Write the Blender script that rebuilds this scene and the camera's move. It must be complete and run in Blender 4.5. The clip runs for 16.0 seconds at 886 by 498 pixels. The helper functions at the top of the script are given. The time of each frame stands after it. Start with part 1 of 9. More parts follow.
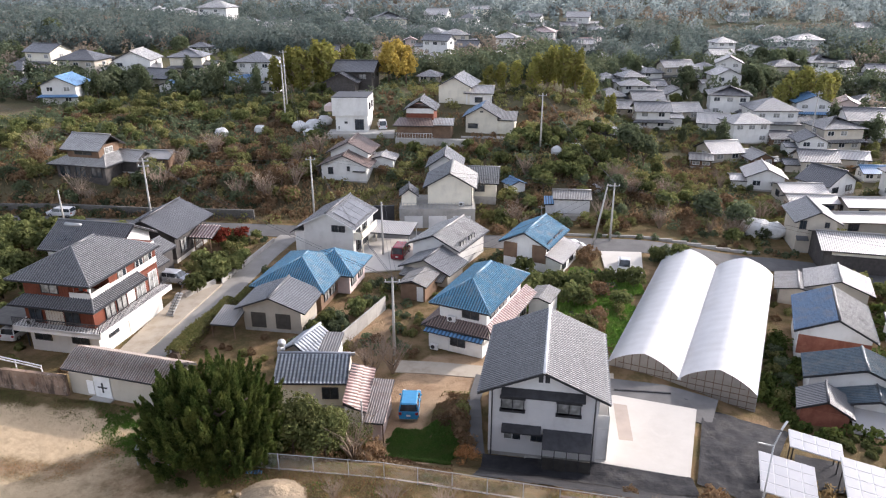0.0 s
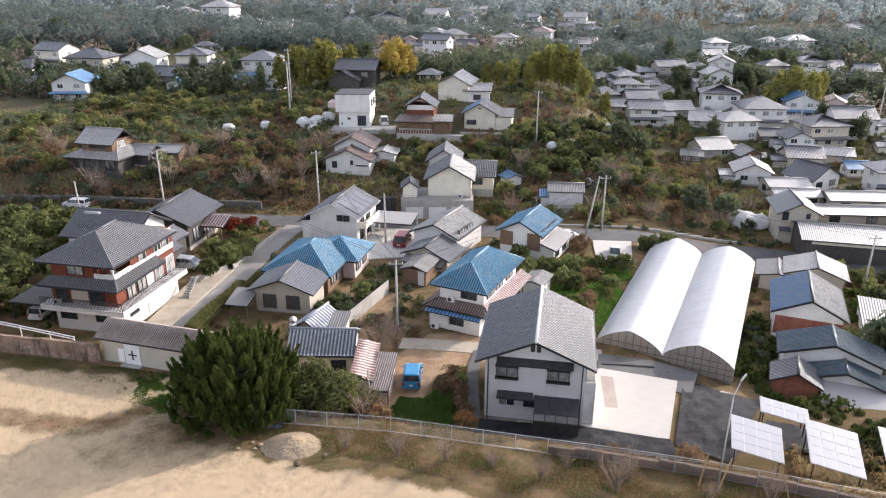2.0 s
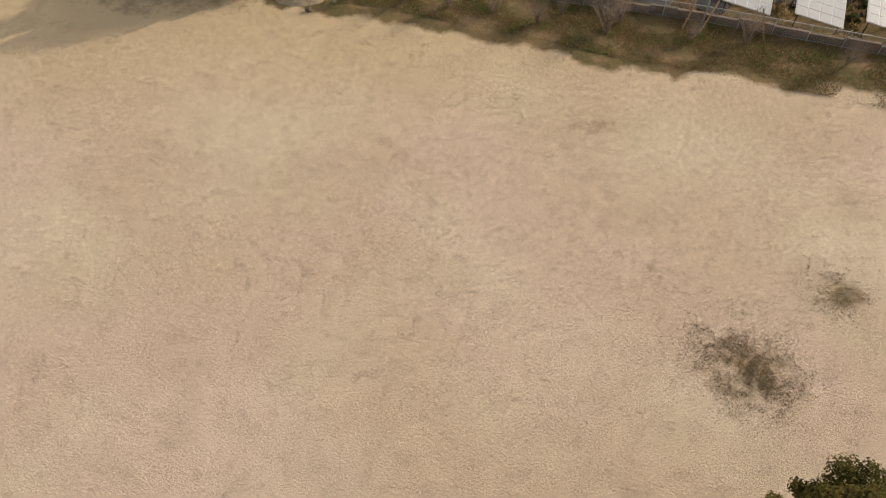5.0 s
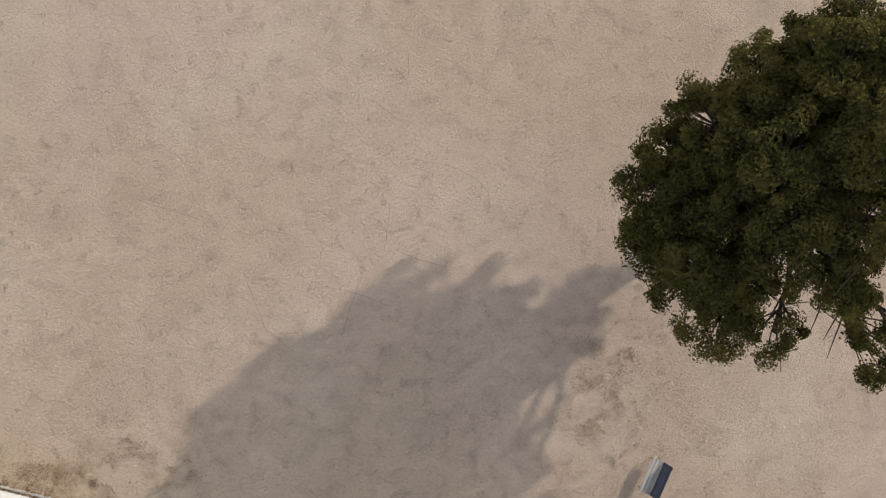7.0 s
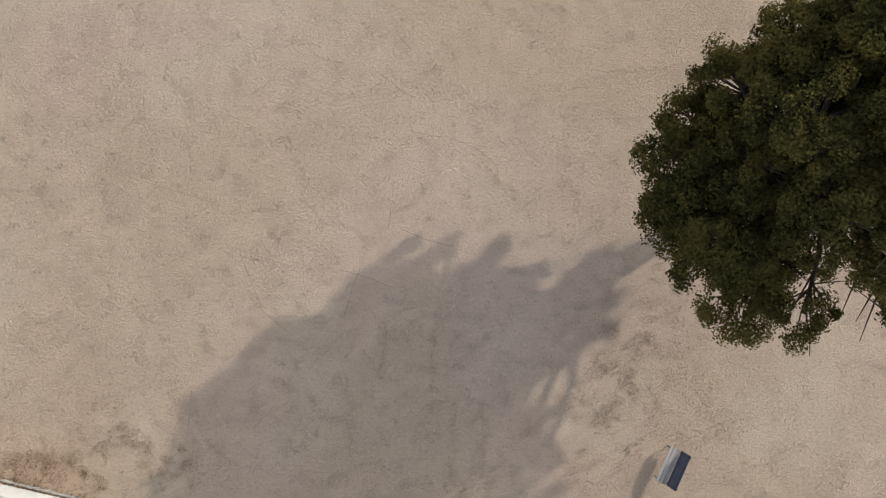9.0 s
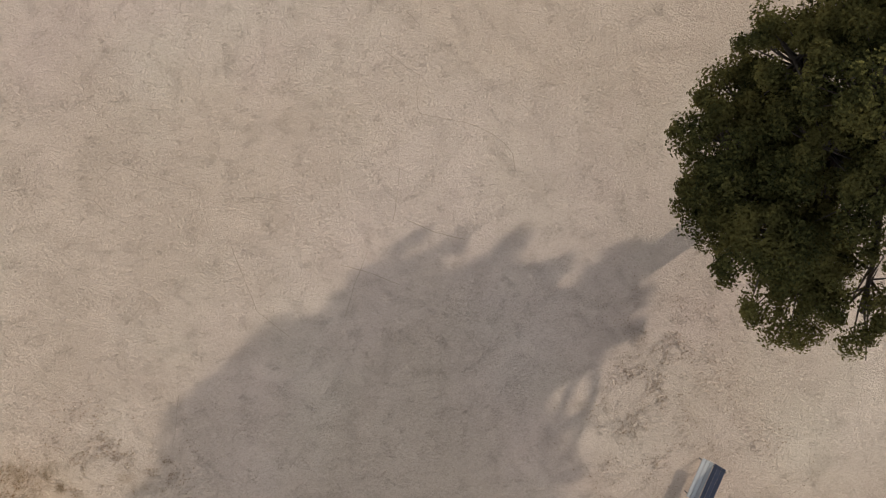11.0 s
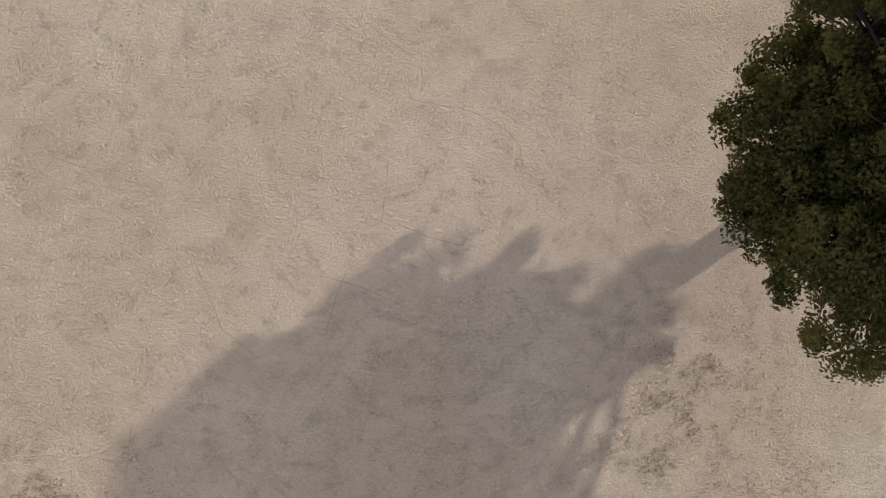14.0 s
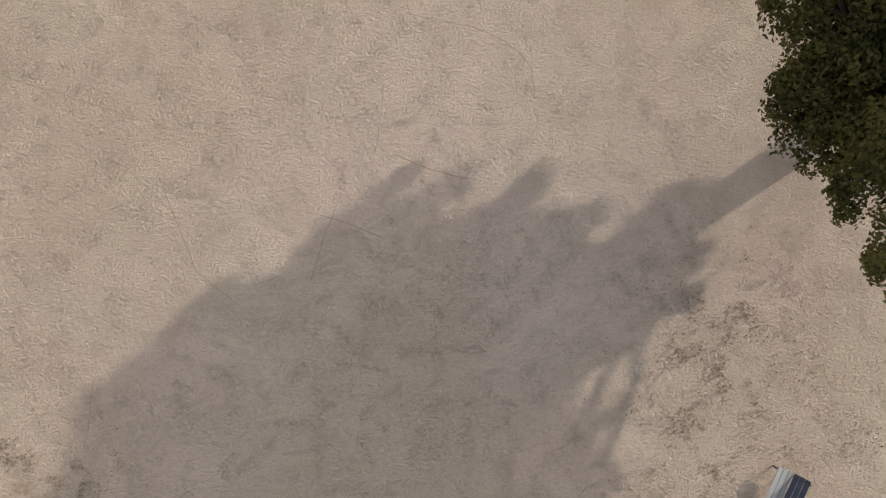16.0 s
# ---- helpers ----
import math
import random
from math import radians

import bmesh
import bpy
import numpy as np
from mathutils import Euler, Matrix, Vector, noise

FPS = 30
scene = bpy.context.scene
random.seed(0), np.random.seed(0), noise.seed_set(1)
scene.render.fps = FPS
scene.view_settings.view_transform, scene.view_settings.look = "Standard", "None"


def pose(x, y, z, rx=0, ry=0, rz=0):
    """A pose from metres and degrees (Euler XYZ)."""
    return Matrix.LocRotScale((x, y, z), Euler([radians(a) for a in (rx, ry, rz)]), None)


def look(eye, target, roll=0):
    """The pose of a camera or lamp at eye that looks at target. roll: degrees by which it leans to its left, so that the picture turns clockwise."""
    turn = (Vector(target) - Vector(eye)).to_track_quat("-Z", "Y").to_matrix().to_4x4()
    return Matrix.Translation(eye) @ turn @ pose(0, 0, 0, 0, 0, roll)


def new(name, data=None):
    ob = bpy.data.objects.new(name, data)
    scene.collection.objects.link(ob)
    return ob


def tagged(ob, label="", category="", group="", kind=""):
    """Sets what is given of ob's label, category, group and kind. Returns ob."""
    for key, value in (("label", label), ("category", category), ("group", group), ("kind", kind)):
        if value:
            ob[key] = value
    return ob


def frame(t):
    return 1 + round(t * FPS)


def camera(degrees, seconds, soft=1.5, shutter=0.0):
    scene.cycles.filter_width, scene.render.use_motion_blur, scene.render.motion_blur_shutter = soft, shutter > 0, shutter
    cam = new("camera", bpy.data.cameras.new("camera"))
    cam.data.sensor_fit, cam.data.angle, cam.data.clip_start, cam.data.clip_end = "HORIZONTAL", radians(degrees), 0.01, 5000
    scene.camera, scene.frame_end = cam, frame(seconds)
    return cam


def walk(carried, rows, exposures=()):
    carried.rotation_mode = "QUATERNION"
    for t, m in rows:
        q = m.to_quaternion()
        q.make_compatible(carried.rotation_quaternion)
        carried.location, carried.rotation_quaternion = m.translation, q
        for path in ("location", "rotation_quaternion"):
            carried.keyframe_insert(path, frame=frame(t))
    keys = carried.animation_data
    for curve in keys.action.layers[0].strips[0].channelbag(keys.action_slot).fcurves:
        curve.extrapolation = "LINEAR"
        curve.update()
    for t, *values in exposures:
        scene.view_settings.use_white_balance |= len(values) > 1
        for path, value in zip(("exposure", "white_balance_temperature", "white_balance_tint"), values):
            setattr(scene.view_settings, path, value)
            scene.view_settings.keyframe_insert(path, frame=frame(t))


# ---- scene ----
cam = camera(64.55, 16.0, soft=1.2)
walk(cam, [
    (0.0, pose(-0.531, 4.532, 28.184, 68.91, 0.11, 0.12)),
    (0.5, pose(-0.595, 3.616, 28.271, 68.87, 0.08, 0.10)),
    (1.0, pose(-0.631, 2.391, 28.347, 68.85, 0.03, 0.10)),
    (1.5, pose(-0.669, 1.001, 28.377, 68.88, -0.02, 0.08)),
    (2.0, pose(-0.692, -0.519, 28.507, 68.88, -0.05, 0.04)),
    (2.5, pose(-0.723, -1.988, 28.531, 68.91, -0.06, 0.00)),
    (3.0, pose(-0.747, -3.286, 28.352, 68.91, -0.05, -0.01)),
    (3.5, pose(-0.827, -4.059, 28.151, 68.80, -0.03, -0.04)),
    (4.0, pose(-0.863, -4.623, 27.970, 59.32, 0.01, -0.08)),
    (4.5, pose(-0.918, -4.831, 28.098, 47.83, -0.00, -0.11)),
    (5.0, pose(-0.959, -4.840, 28.177, 36.39, 0.01, -0.09)),
    (5.2, pose(-0.974, -4.862, 28.233, 31.81, 0.01, -0.08)),
    (7.3, pose(-0.935, -5.450, 28.309, -0.01, -0.02, -0.06)),
    (7.5, pose(-0.931, -5.462, 28.268, -0.01, -0.00, -0.08)),
    (8.0, pose(-0.987, -5.536, 28.011, -0.02, 0.00, -0.09)),
    (8.5, pose(-1.089, -5.616, 27.537, -0.03, 0.01, -0.10)),
    (9.0, pose(-1.185, -5.752, 26.899, -0.03, 0.01, -0.11)),
    (9.5, pose(-1.309, -5.880, 26.308, -0.01, 0.02, -0.09)),
    (12.0, pose(-1.579, -6.012, 23.409, 0.01, 0.04, -0.04)),
    (12.5, pose(-1.498, -5.934, 22.820, -0.00, 0.04, -0.04)),
    (13.0, pose(-1.452, -5.823, 22.258, -0.01, 0.02, -0.01)),
    (13.5, pose(-1.428, -5.757, 21.666, 0.00, 0.01, -0.02)),
    (14.0, pose(-1.436, -5.770, 21.123, 0.02, -0.02, -0.04)),
    (14.5, pose(-1.448, -5.981, 20.562, 0.04, -0.05, -0.01)),
    (15.0, pose(-1.453, -6.377, 20.011, 0.05, -0.06, 0.08)),
    (15.5, pose(-1.463, -6.932, 19.432, 0.09, -0.06, 0.15)),
    (16.0, pose(-1.483, -7.586, 18.825, 0.11, -0.06, 0.25)),
], exposures=[(0, 0.48, 6330, 18), (2.5, 0.48, 6450, 17), (3.5, 0.40, 6620, 16), (4.0, 0.34, 6780, 15), (4.5, 0.04, 7100, 12), (5.0, -0.29, 7700, 11), (7.3, -0.44, 6450, 10), (16.0, -0.41, 6420, 9)])

# ---- light ----
SUN_AZ, SUN_EL = 32.0, 21.0
world = bpy.data.worlds.new("sky")
scene.world = world
world.use_nodes = True
wt = world.node_tree
sky = wt.nodes.new("ShaderNodeTexSky")
sky.sky_type = "NISHITA"
sky.sun_disc = False
sky.sun_elevation = radians(SUN_EL)
sky.sun_rotation = radians(90 - SUN_AZ)
sky.dust_density = 2.0
sky.ozone_density = 2.0
pale = wt.nodes.new("ShaderNodeHueSaturation")
pale.inputs["Saturation"].default_value = 0.42
wt.links.new(sky.outputs[0], pale.inputs["Color"])
wt.links.new(pale.outputs[0], wt.nodes["Background"].inputs[0])
wt.nodes["Background"].inputs[1].default_value = 0.29
sun = new("sun", bpy.data.lights.new("sun", "SUN"))
sun.data.energy, sun.data.angle, sun.data.color = 3.8, radians(0.8), (1.0, 0.93, 0.83)
sun.matrix_world = look((math.cos(radians(SUN_AZ)) * math.cos(radians(SUN_EL)) * 60, math.sin(radians(SUN_AZ)) * math.cos(radians(SUN_EL)) * 60, math.sin(radians(SUN_EL)) * 60), (0, 0, 0))


# ---- materials ----
def material(name, rough=0.8, metal=0.0, spec=0.3):
    m = bpy.data.materials.new(name)
    m.use_nodes = True
    b = m.node_tree.nodes["Principled BSDF"]
    b.inputs["Roughness"].default_value, b.inputs["Metallic"].default_value = rough, metal
    b.inputs["Specular IOR Level"].default_value = spec
    return m, m.node_tree, b


def node(nt, kind, **ins):
    n = nt.nodes.new(kind)
    for k, v in ins.items():
        n.inputs[k.replace("_", " ")].default_value = v
    return n


def noise_of(nt, vec, scale, detail=4.0, rough=0.6):
    n = node(nt, "ShaderNodeTexNoise", Scale=scale, Detail=detail, Roughness=rough)
    nt.links.new(vec, n.inputs["Vector"])
    return n.outputs["Fac"]


def ramp(nt, fac, a, b):
    n = nt.nodes.new("ShaderNodeMapRange")
    n.inputs["From Min"].default_value, n.inputs["From Max"].default_value = a, b
    nt.links.new(fac, n.inputs["Value"])
    return n.outputs["Result"]


def mix(nt, fac, a, b, mode="MIX"):
    n = nt.nodes.new("ShaderNodeMix")
    n.data_type, n.blend_type = "RGBA", mode
    for sock, v in ((0, fac), (6, a), (7, b)):
        if isinstance(v, (int, float)):
            n.inputs[sock].default_value = v
        elif isinstance(v, tuple):
            n.inputs[sock].default_value = (*v[:3], 1)
        else:
            nt.links.new(v, n.inputs[sock])
    return n.outputs[2]


def maths(nt, op, a, b=None):
    n = nt.nodes.new("ShaderNodeMath")
    n.operation = op
    for i, v in enumerate((a, b)):
        if v is None:
            continue
        if isinstance(v, (int, float)):
            n.inputs[i].default_value = v
        else:
            nt.links.new(v, n.inputs[i])
    return n.outputs[0]


def bump(nt, b, height, strength, dist):
    n = node(nt, "ShaderNodeBump", Strength=strength, Distance=dist)
    nt.links.new(height, n.inputs["Height"])
    nt.links.new(n.outputs[0], b.inputs["Normal"])


def coords(nt, which="Object"):
    return nt.nodes.new("ShaderNodeTexCoord").outputs[which]


def object_random(nt):
    return nt.nodes.new("ShaderNodeObjectInfo").outputs["Random"]


def worn(name, c1, c2, scale=1.5, rough=0.8, metal=0.0, stain=None, stain_scale=0.35, rel=0.3, rel_scale=14.0, rel_dist=0.02, vary=0.12, spec=0.3):
    """Two tones of a surface broken up at two scales, with stains, fine relief and a small change from object to object."""
    m, nt, b = material(name, rough, metal, spec)
    v = coords(nt)
    c = mix(nt, ramp(nt, noise_of(nt, v, scale), 0.35, 0.68), c1, c2)
    if stain:
        c = mix(nt, maths(nt, "MULTIPLY", ramp(nt, noise_of(nt, v, stain_scale, 6, 0.7), 0.5, 0.75), 0.75), c, stain)
    if vary:
        hsv = node(nt, "ShaderNodeHueSaturation")
        mr = nt.nodes.new("ShaderNodeMapRange")
        nt.links.new(object_random(nt), mr.inputs["Value"])
        nt.links.new(mr.outputs[0], hsv.inputs["Value"])
        mr.inputs["To Min"].default_value, mr.inputs["To Max"].default_value = 1 - vary, 1 + vary
        nt.links.new(c, hsv.inputs["Color"])
        c = hsv.outputs[0]
    nt.links.new(c, b.inputs["Base Color"])
    if rel:
        bump(nt, b, noise_of(nt, v, rel_scale, 5), rel, rel_dist)
    return m


def tiled(name, c1, c2, across=0.28, along=0.26, rough=0.38, depth=0.05, moss=None, metal=0.0, spec=0.5, vary=0.1):
    """Roofing with its columns and courses, laid out in metres over the roof's own plane (u along the eave, v up the slope)."""
    m, nt, b = material(name, rough, metal, spec)
    m["across"], m["along"] = across, along
    uv = coords(nt, "UV")
    sep = nt.nodes.new("ShaderNodeSeparateXYZ")
    nt.links.new(uv, sep.inputs[0])
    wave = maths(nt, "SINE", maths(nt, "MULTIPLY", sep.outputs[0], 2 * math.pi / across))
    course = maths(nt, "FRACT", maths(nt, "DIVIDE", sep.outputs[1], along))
    cells = nt.nodes.new("ShaderNodeCombineXYZ")
    nt.links.new(maths(nt, "FLOOR", maths(nt, "DIVIDE", sep.outputs[0], across)), cells.inputs[0])
    nt.links.new(maths(nt, "FLOOR", maths(nt, "DIVIDE", sep.outputs[1], along)), cells.inputs[1])
    wn = nt.nodes.new("ShaderNodeTexWhiteNoise")
    nt.links.new(cells.outputs[0], wn.inputs["Vector"])
    c = mix(nt, wn.outputs["Value"], c1, c2)
    v = coords(nt)
    c = mix(nt, maths(nt, "MULTIPLY", ramp(nt, noise_of(nt, v, 0.5, 6, 0.7), 0.4, 0.7), 0.45), c, c2)
    # relief put into the colour: groove shade, rib highlights, a dark course edge
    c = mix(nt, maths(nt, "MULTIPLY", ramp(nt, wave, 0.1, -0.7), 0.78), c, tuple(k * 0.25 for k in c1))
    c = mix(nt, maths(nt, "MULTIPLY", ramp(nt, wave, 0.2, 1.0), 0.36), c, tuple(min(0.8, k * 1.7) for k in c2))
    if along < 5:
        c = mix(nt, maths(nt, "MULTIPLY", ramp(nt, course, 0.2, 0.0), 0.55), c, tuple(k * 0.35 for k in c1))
    if moss:
        c = mix(nt, maths(nt, "MULTIPLY", ramp(nt, noise_of(nt, v, 0.8, 7, 0.75), 0.48, 0.66), 0.8), c, moss)
    hsv = node(nt, "ShaderNodeHueSaturation")
    mr = nt.nodes.new("ShaderNodeMapRange")
    nt.links.new(object_random(nt), mr.inputs["Value"])
    mr.inputs["To Min"].default_value, mr.inputs["To Max"].default_value = 1 - vary, 1 + vary
    nt.links.new(mr.outputs[0], hsv.inputs["Value"])
    nt.links.new(c, hsv.inputs["Color"])
    nt.links.new(hsv.outputs[0], b.inputs["Base Color"])
    if depth:
        h = maths(nt, "ADD", maths(nt, "MULTIPLY", wave, 0.5), maths(nt, "MULTIPLY", course, -0.7 if along < 5 else 0.0))
        bump(nt, b, h, 0.9, depth)
    return m


def leafy(name, c1, c2, c3=None, rough=0.85, trans=0.35, patch=0.9):
    m, nt, b = material(name, 0.85, 0.0, 0.04)
    isl = nt.nodes.new("ShaderNodeNewGeometry").outputs["Random Per Island"]
    c = mix(nt, isl, c1, c2)
    v = coords(nt)
    c = mix(nt, maths(nt, "MULTIPLY", ramp(nt, noise_of(nt, v, patch, 3), 0.42, 0.66), 0.7), c, c3 or c2)
    hsv = node(nt, "ShaderNodeHueSaturation")
    mr = nt.nodes.new("ShaderNodeMapRange")
    nt.links.new(object_random(nt), mr.inputs["Value"])
    mr.inputs["To Min"].default_value, mr.inputs["To Max"].default_value = 0.7, 1.35
    nt.links.new(mr.outputs[0], hsv.inputs["Value"])
    nt.links.new(c, hsv.inputs["Color"])
    nt.links.new(hsv.outputs[0], b.inputs["Base Color"])
    tr = nt.nodes.new("ShaderNodeBsdfTranslucent")
    nt.links.new(hsv.outputs[0], tr.inputs["Color"])
    ms = nt.nodes.new("ShaderNodeMixShader")
    ms.inputs[0].default_value = trans
    nt.links.new(b.outputs[0], ms.inputs[1])
    nt.links.new(tr.outputs[0], ms.inputs[2])
    nt.links.new(ms.outputs[0], nt.nodes["Material Output"].inputs["Surface"])
    return m


def pane_glass(name, tint=(0.02, 0.025, 0.03)):
    m, nt, b = material(name, 0.08, 0.0, 0.6)
    v = coords(nt)
    nt.links.new(mix(nt, ramp(nt, noise_of(nt, v, 1.2, 2), 0.4, 0.6), tint, tuple(k * 2.2 for k in tint)), b.inputs["Base Color"])
    return m


def mortar(name):
    """Old render with pale bare patches, dark runs of damp and rusty blotches."""
    m, nt, b = material(name, 0.95, 0.0, 0.15)
    v = nt.nodes.new("ShaderNodeNewGeometry").outputs["Position"]
    run = node(nt, "ShaderNodeMapping")
    run.inputs["Scale"].default_value = (1.0, 1.0, 0.22)
    nt.links.new(v, run.inputs[0])
    c = mix(nt, ramp(nt, noise_of(nt, v, 0.6, 6, 0.65), 0.38, 0.62), (0.30, 0.21, 0.155), (0.17, 0.12, 0.09))
    c = mix(nt, maths(nt, "MULTIPLY", ramp(nt, noise_of(nt, run.outputs[0], 1.6, 6, 0.7), 0.50, 0.62), 0.85), c, (0.06, 0.045, 0.036))
    c = mix(nt, maths(nt, "MULTIPLY", ramp(nt, noise_of(nt, v, 1.1, 5, 0.7), 0.56, 0.66), 0.7), c, (0.44, 0.38, 0.32))
    c = mix(nt, maths(nt, "MULTIPLY", ramp(nt, noise_of(nt, v, 0.35, 5, 0.7), 0.52, 0.64), 0.6), c, (0.20, 0.10, 0.055))
    nt.links.new(c, b.inputs["Base Color"])
    bump(nt, b, noise_of(nt, v, 5.0, 6, 0.65), 0.8, 0.08)
    return m


M = {}
M["white"] = worn("white_render", (0.72, 0.71, 0.68), (0.64, 0.63, 0.60), 0.8, stain=(0.46, 0.44, 0.40), rel=0.15)
M["grey"] = worn("grey_render", (0.76, 0.75, 0.73), (0.70, 0.69, 0.67), 0.8, stain=(0.50, 0.49, 0.47), rel=0.15)
M["beige"] = worn("beige_render", (0.52, 0.47, 0.39), (0.45, 0.41, 0.34), 0.8, stain=(0.34, 0.31, 0.26), rel=0.15)
M["cream"] = worn("cream_render", (0.74, 0.69, 0.57), (0.66, 0.62, 0.52), 0.8, stain=(0.45, 0.41, 0.34), rel=0.15)
M["pink"] = worn("pink_render", (0.62, 0.50, 0.46), (0.55, 0.45, 0.42), 0.8, stain=(0.40, 0.33, 0.30), rel=0.15)
M["darkwall"] = worn("charred_board", (0.055, 0.05, 0.048), (0.09, 0.08, 0.075), 2.0, stain=(0.13, 0.12, 0.11), rel=0.3)
M["redwood"] = worn("red_stained_board", (0.135, 0.036, 0.019), (0.19, 0.056, 0.029), 1.2, rough=0.6, stain=(0.08, 0.028, 0.018), rel=0.2)
M["brownwood"] = worn("brown_board", (0.16, 0.10, 0.065), (0.22, 0.14, 0.09), 1.2, stain=(0.10, 0.07, 0.05), rel=0.3)
M["rust"] = worn("rusted_sheet", (0.20, 0.07, 0.045), (0.27, 0.11, 0.07), 1.4, stain=(0.11, 0.03, 0.02), stain_scale=0.9, rel=0.3)
M["concrete"] = worn("weathered_concrete", (0.42, 0.40, 0.37), (0.34, 0.33, 0.30), 0.7, rough=0.9, stain=(0.20, 0.19, 0.17), rel=0.3)
M["slab"] = worn("pale_concrete_slab", (0.56, 0.53, 0.48), (0.50, 0.47, 0.425), 0.35, rough=0.9, stain=(0.46, 0.43, 0.38), stain_scale=0.25, rel=0.2)
M["oldwall"] = mortar("old_mortar_wall")
M["asphalt"] = worn("asphalt", (0.115, 0.112, 0.11), (0.155, 0.15, 0.145), 0.5, rough=0.9, stain=(0.09, 0.087, 0.083), rel=0.4, rel_scale=40)
M["lane"] = worn("pale_lane", (0.31, 0.295, 0.27), (0.26, 0.245, 0.225), 0.5, rough=0.9, stain=(0.19, 0.175, 0.155), rel=0.3, rel_scale=30)
M["earthpath"] = worn("pale_earth_path", (0.47, 0.41, 0.33), (0.40, 0.345, 0.27), 0.6, rough=0.95, stain=(0.31, 0.255, 0.18), stain_scale=0.6, rel=0.3)
M["trim_dark"] = worn("dark_metal", (0.035, 0.035, 0.038), (0.055, 0.055, 0.058), 2.0, rough=0.5, rel=0)
M["trim_white"] = worn("white_trim", (0.70, 0.70, 0.69), (0.60, 0.60, 0.59), 2.0, rough=0.5, rel=0)
M["steel"] = worn("galvanised_steel", (0.42, 0.43, 0.43), (0.34, 0.35, 0.35), 2.0, rough=0.5, metal=0.6, rel=0)
M["pole"] = worn("concrete_pole", (0.43, 0.41, 0.38), (0.36, 0.35, 0.32), 1.0, rough=0.9, rel=0.2)
M["glass"] = pane_glass("window_glass")
M["curtain"] = pane_glass("curtained_glass", (0.18, 0.18, 0.17))
M["shutter"] = worn("dark_shutter", (0.06, 0.055, 0.05), (0.085, 0.08, 0.07), 2.0, rough=0.6, rel=0)
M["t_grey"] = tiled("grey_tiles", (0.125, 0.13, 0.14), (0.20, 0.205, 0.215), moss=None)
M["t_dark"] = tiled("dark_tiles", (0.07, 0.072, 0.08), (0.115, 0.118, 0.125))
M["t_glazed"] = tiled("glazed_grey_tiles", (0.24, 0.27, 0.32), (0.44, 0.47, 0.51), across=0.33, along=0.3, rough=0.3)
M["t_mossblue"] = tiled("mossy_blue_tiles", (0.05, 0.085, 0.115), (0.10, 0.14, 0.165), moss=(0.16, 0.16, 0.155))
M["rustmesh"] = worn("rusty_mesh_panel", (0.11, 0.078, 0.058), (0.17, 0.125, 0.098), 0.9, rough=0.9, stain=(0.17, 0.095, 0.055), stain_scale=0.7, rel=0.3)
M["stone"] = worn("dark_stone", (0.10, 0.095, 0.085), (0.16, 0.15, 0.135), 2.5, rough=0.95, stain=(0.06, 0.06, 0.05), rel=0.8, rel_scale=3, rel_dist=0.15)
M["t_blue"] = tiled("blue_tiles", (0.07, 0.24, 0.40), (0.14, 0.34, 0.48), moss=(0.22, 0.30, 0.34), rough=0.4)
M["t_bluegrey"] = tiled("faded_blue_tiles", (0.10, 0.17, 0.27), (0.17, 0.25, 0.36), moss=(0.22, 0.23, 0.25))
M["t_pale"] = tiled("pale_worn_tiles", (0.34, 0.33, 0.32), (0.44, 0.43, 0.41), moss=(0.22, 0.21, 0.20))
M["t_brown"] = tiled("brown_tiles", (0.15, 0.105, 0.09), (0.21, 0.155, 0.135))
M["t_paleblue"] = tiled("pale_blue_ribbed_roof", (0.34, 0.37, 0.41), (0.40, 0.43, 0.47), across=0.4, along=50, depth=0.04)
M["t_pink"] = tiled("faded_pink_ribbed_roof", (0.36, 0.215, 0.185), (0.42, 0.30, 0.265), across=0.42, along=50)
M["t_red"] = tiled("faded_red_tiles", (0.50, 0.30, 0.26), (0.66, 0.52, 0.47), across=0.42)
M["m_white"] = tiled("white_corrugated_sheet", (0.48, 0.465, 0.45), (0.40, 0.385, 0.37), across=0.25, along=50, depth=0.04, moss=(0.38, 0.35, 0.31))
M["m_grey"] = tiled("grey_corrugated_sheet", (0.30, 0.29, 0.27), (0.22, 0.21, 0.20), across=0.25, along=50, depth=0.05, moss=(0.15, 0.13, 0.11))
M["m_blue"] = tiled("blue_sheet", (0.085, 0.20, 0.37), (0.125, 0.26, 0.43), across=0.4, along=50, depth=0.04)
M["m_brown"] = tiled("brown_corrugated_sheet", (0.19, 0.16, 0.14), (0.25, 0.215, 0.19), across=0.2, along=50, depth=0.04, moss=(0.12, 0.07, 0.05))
M["plastic"] = worn("greenhouse_film", (0.49, 0.49, 0.495), (0.44, 0.44, 0.445), 0.6, rough=0.35, rel=0.05, vary=0, stain=(0.44, 0.43, 0.42), stain_scale=0.3, spec=0.4)
M["mesh"] = worn("insect_mesh", (0.33, 0.30, 0.265), (0.27, 0.245, 0.215), 1.0, rough=0.8, rel=0.2, vary=0)
M["tarp"] = worn("black_weed_sheet", (0.020, 0.020, 0.023), (0.036, 0.036, 0.038), 0.8, rough=0.7, spec=0.12, stain=(0.085, 0.078, 0.07), stain_scale=0.5, rel=0.5, rel_scale=3, rel_dist=0.1, vary=0)
M["bag"] = worn("white_netting", (0.62, 0.62, 0.61), (0.50, 0.50, 0.49), 2.0, rough=0.8, rel=0.6, rel_scale=5, rel_dist=0.15, vary=0)
M["bark"] = worn("bark", (0.10, 0.075, 0.055), (0.15, 0.115, 0.085), 4.0, rough=0.95, rel=0.6)
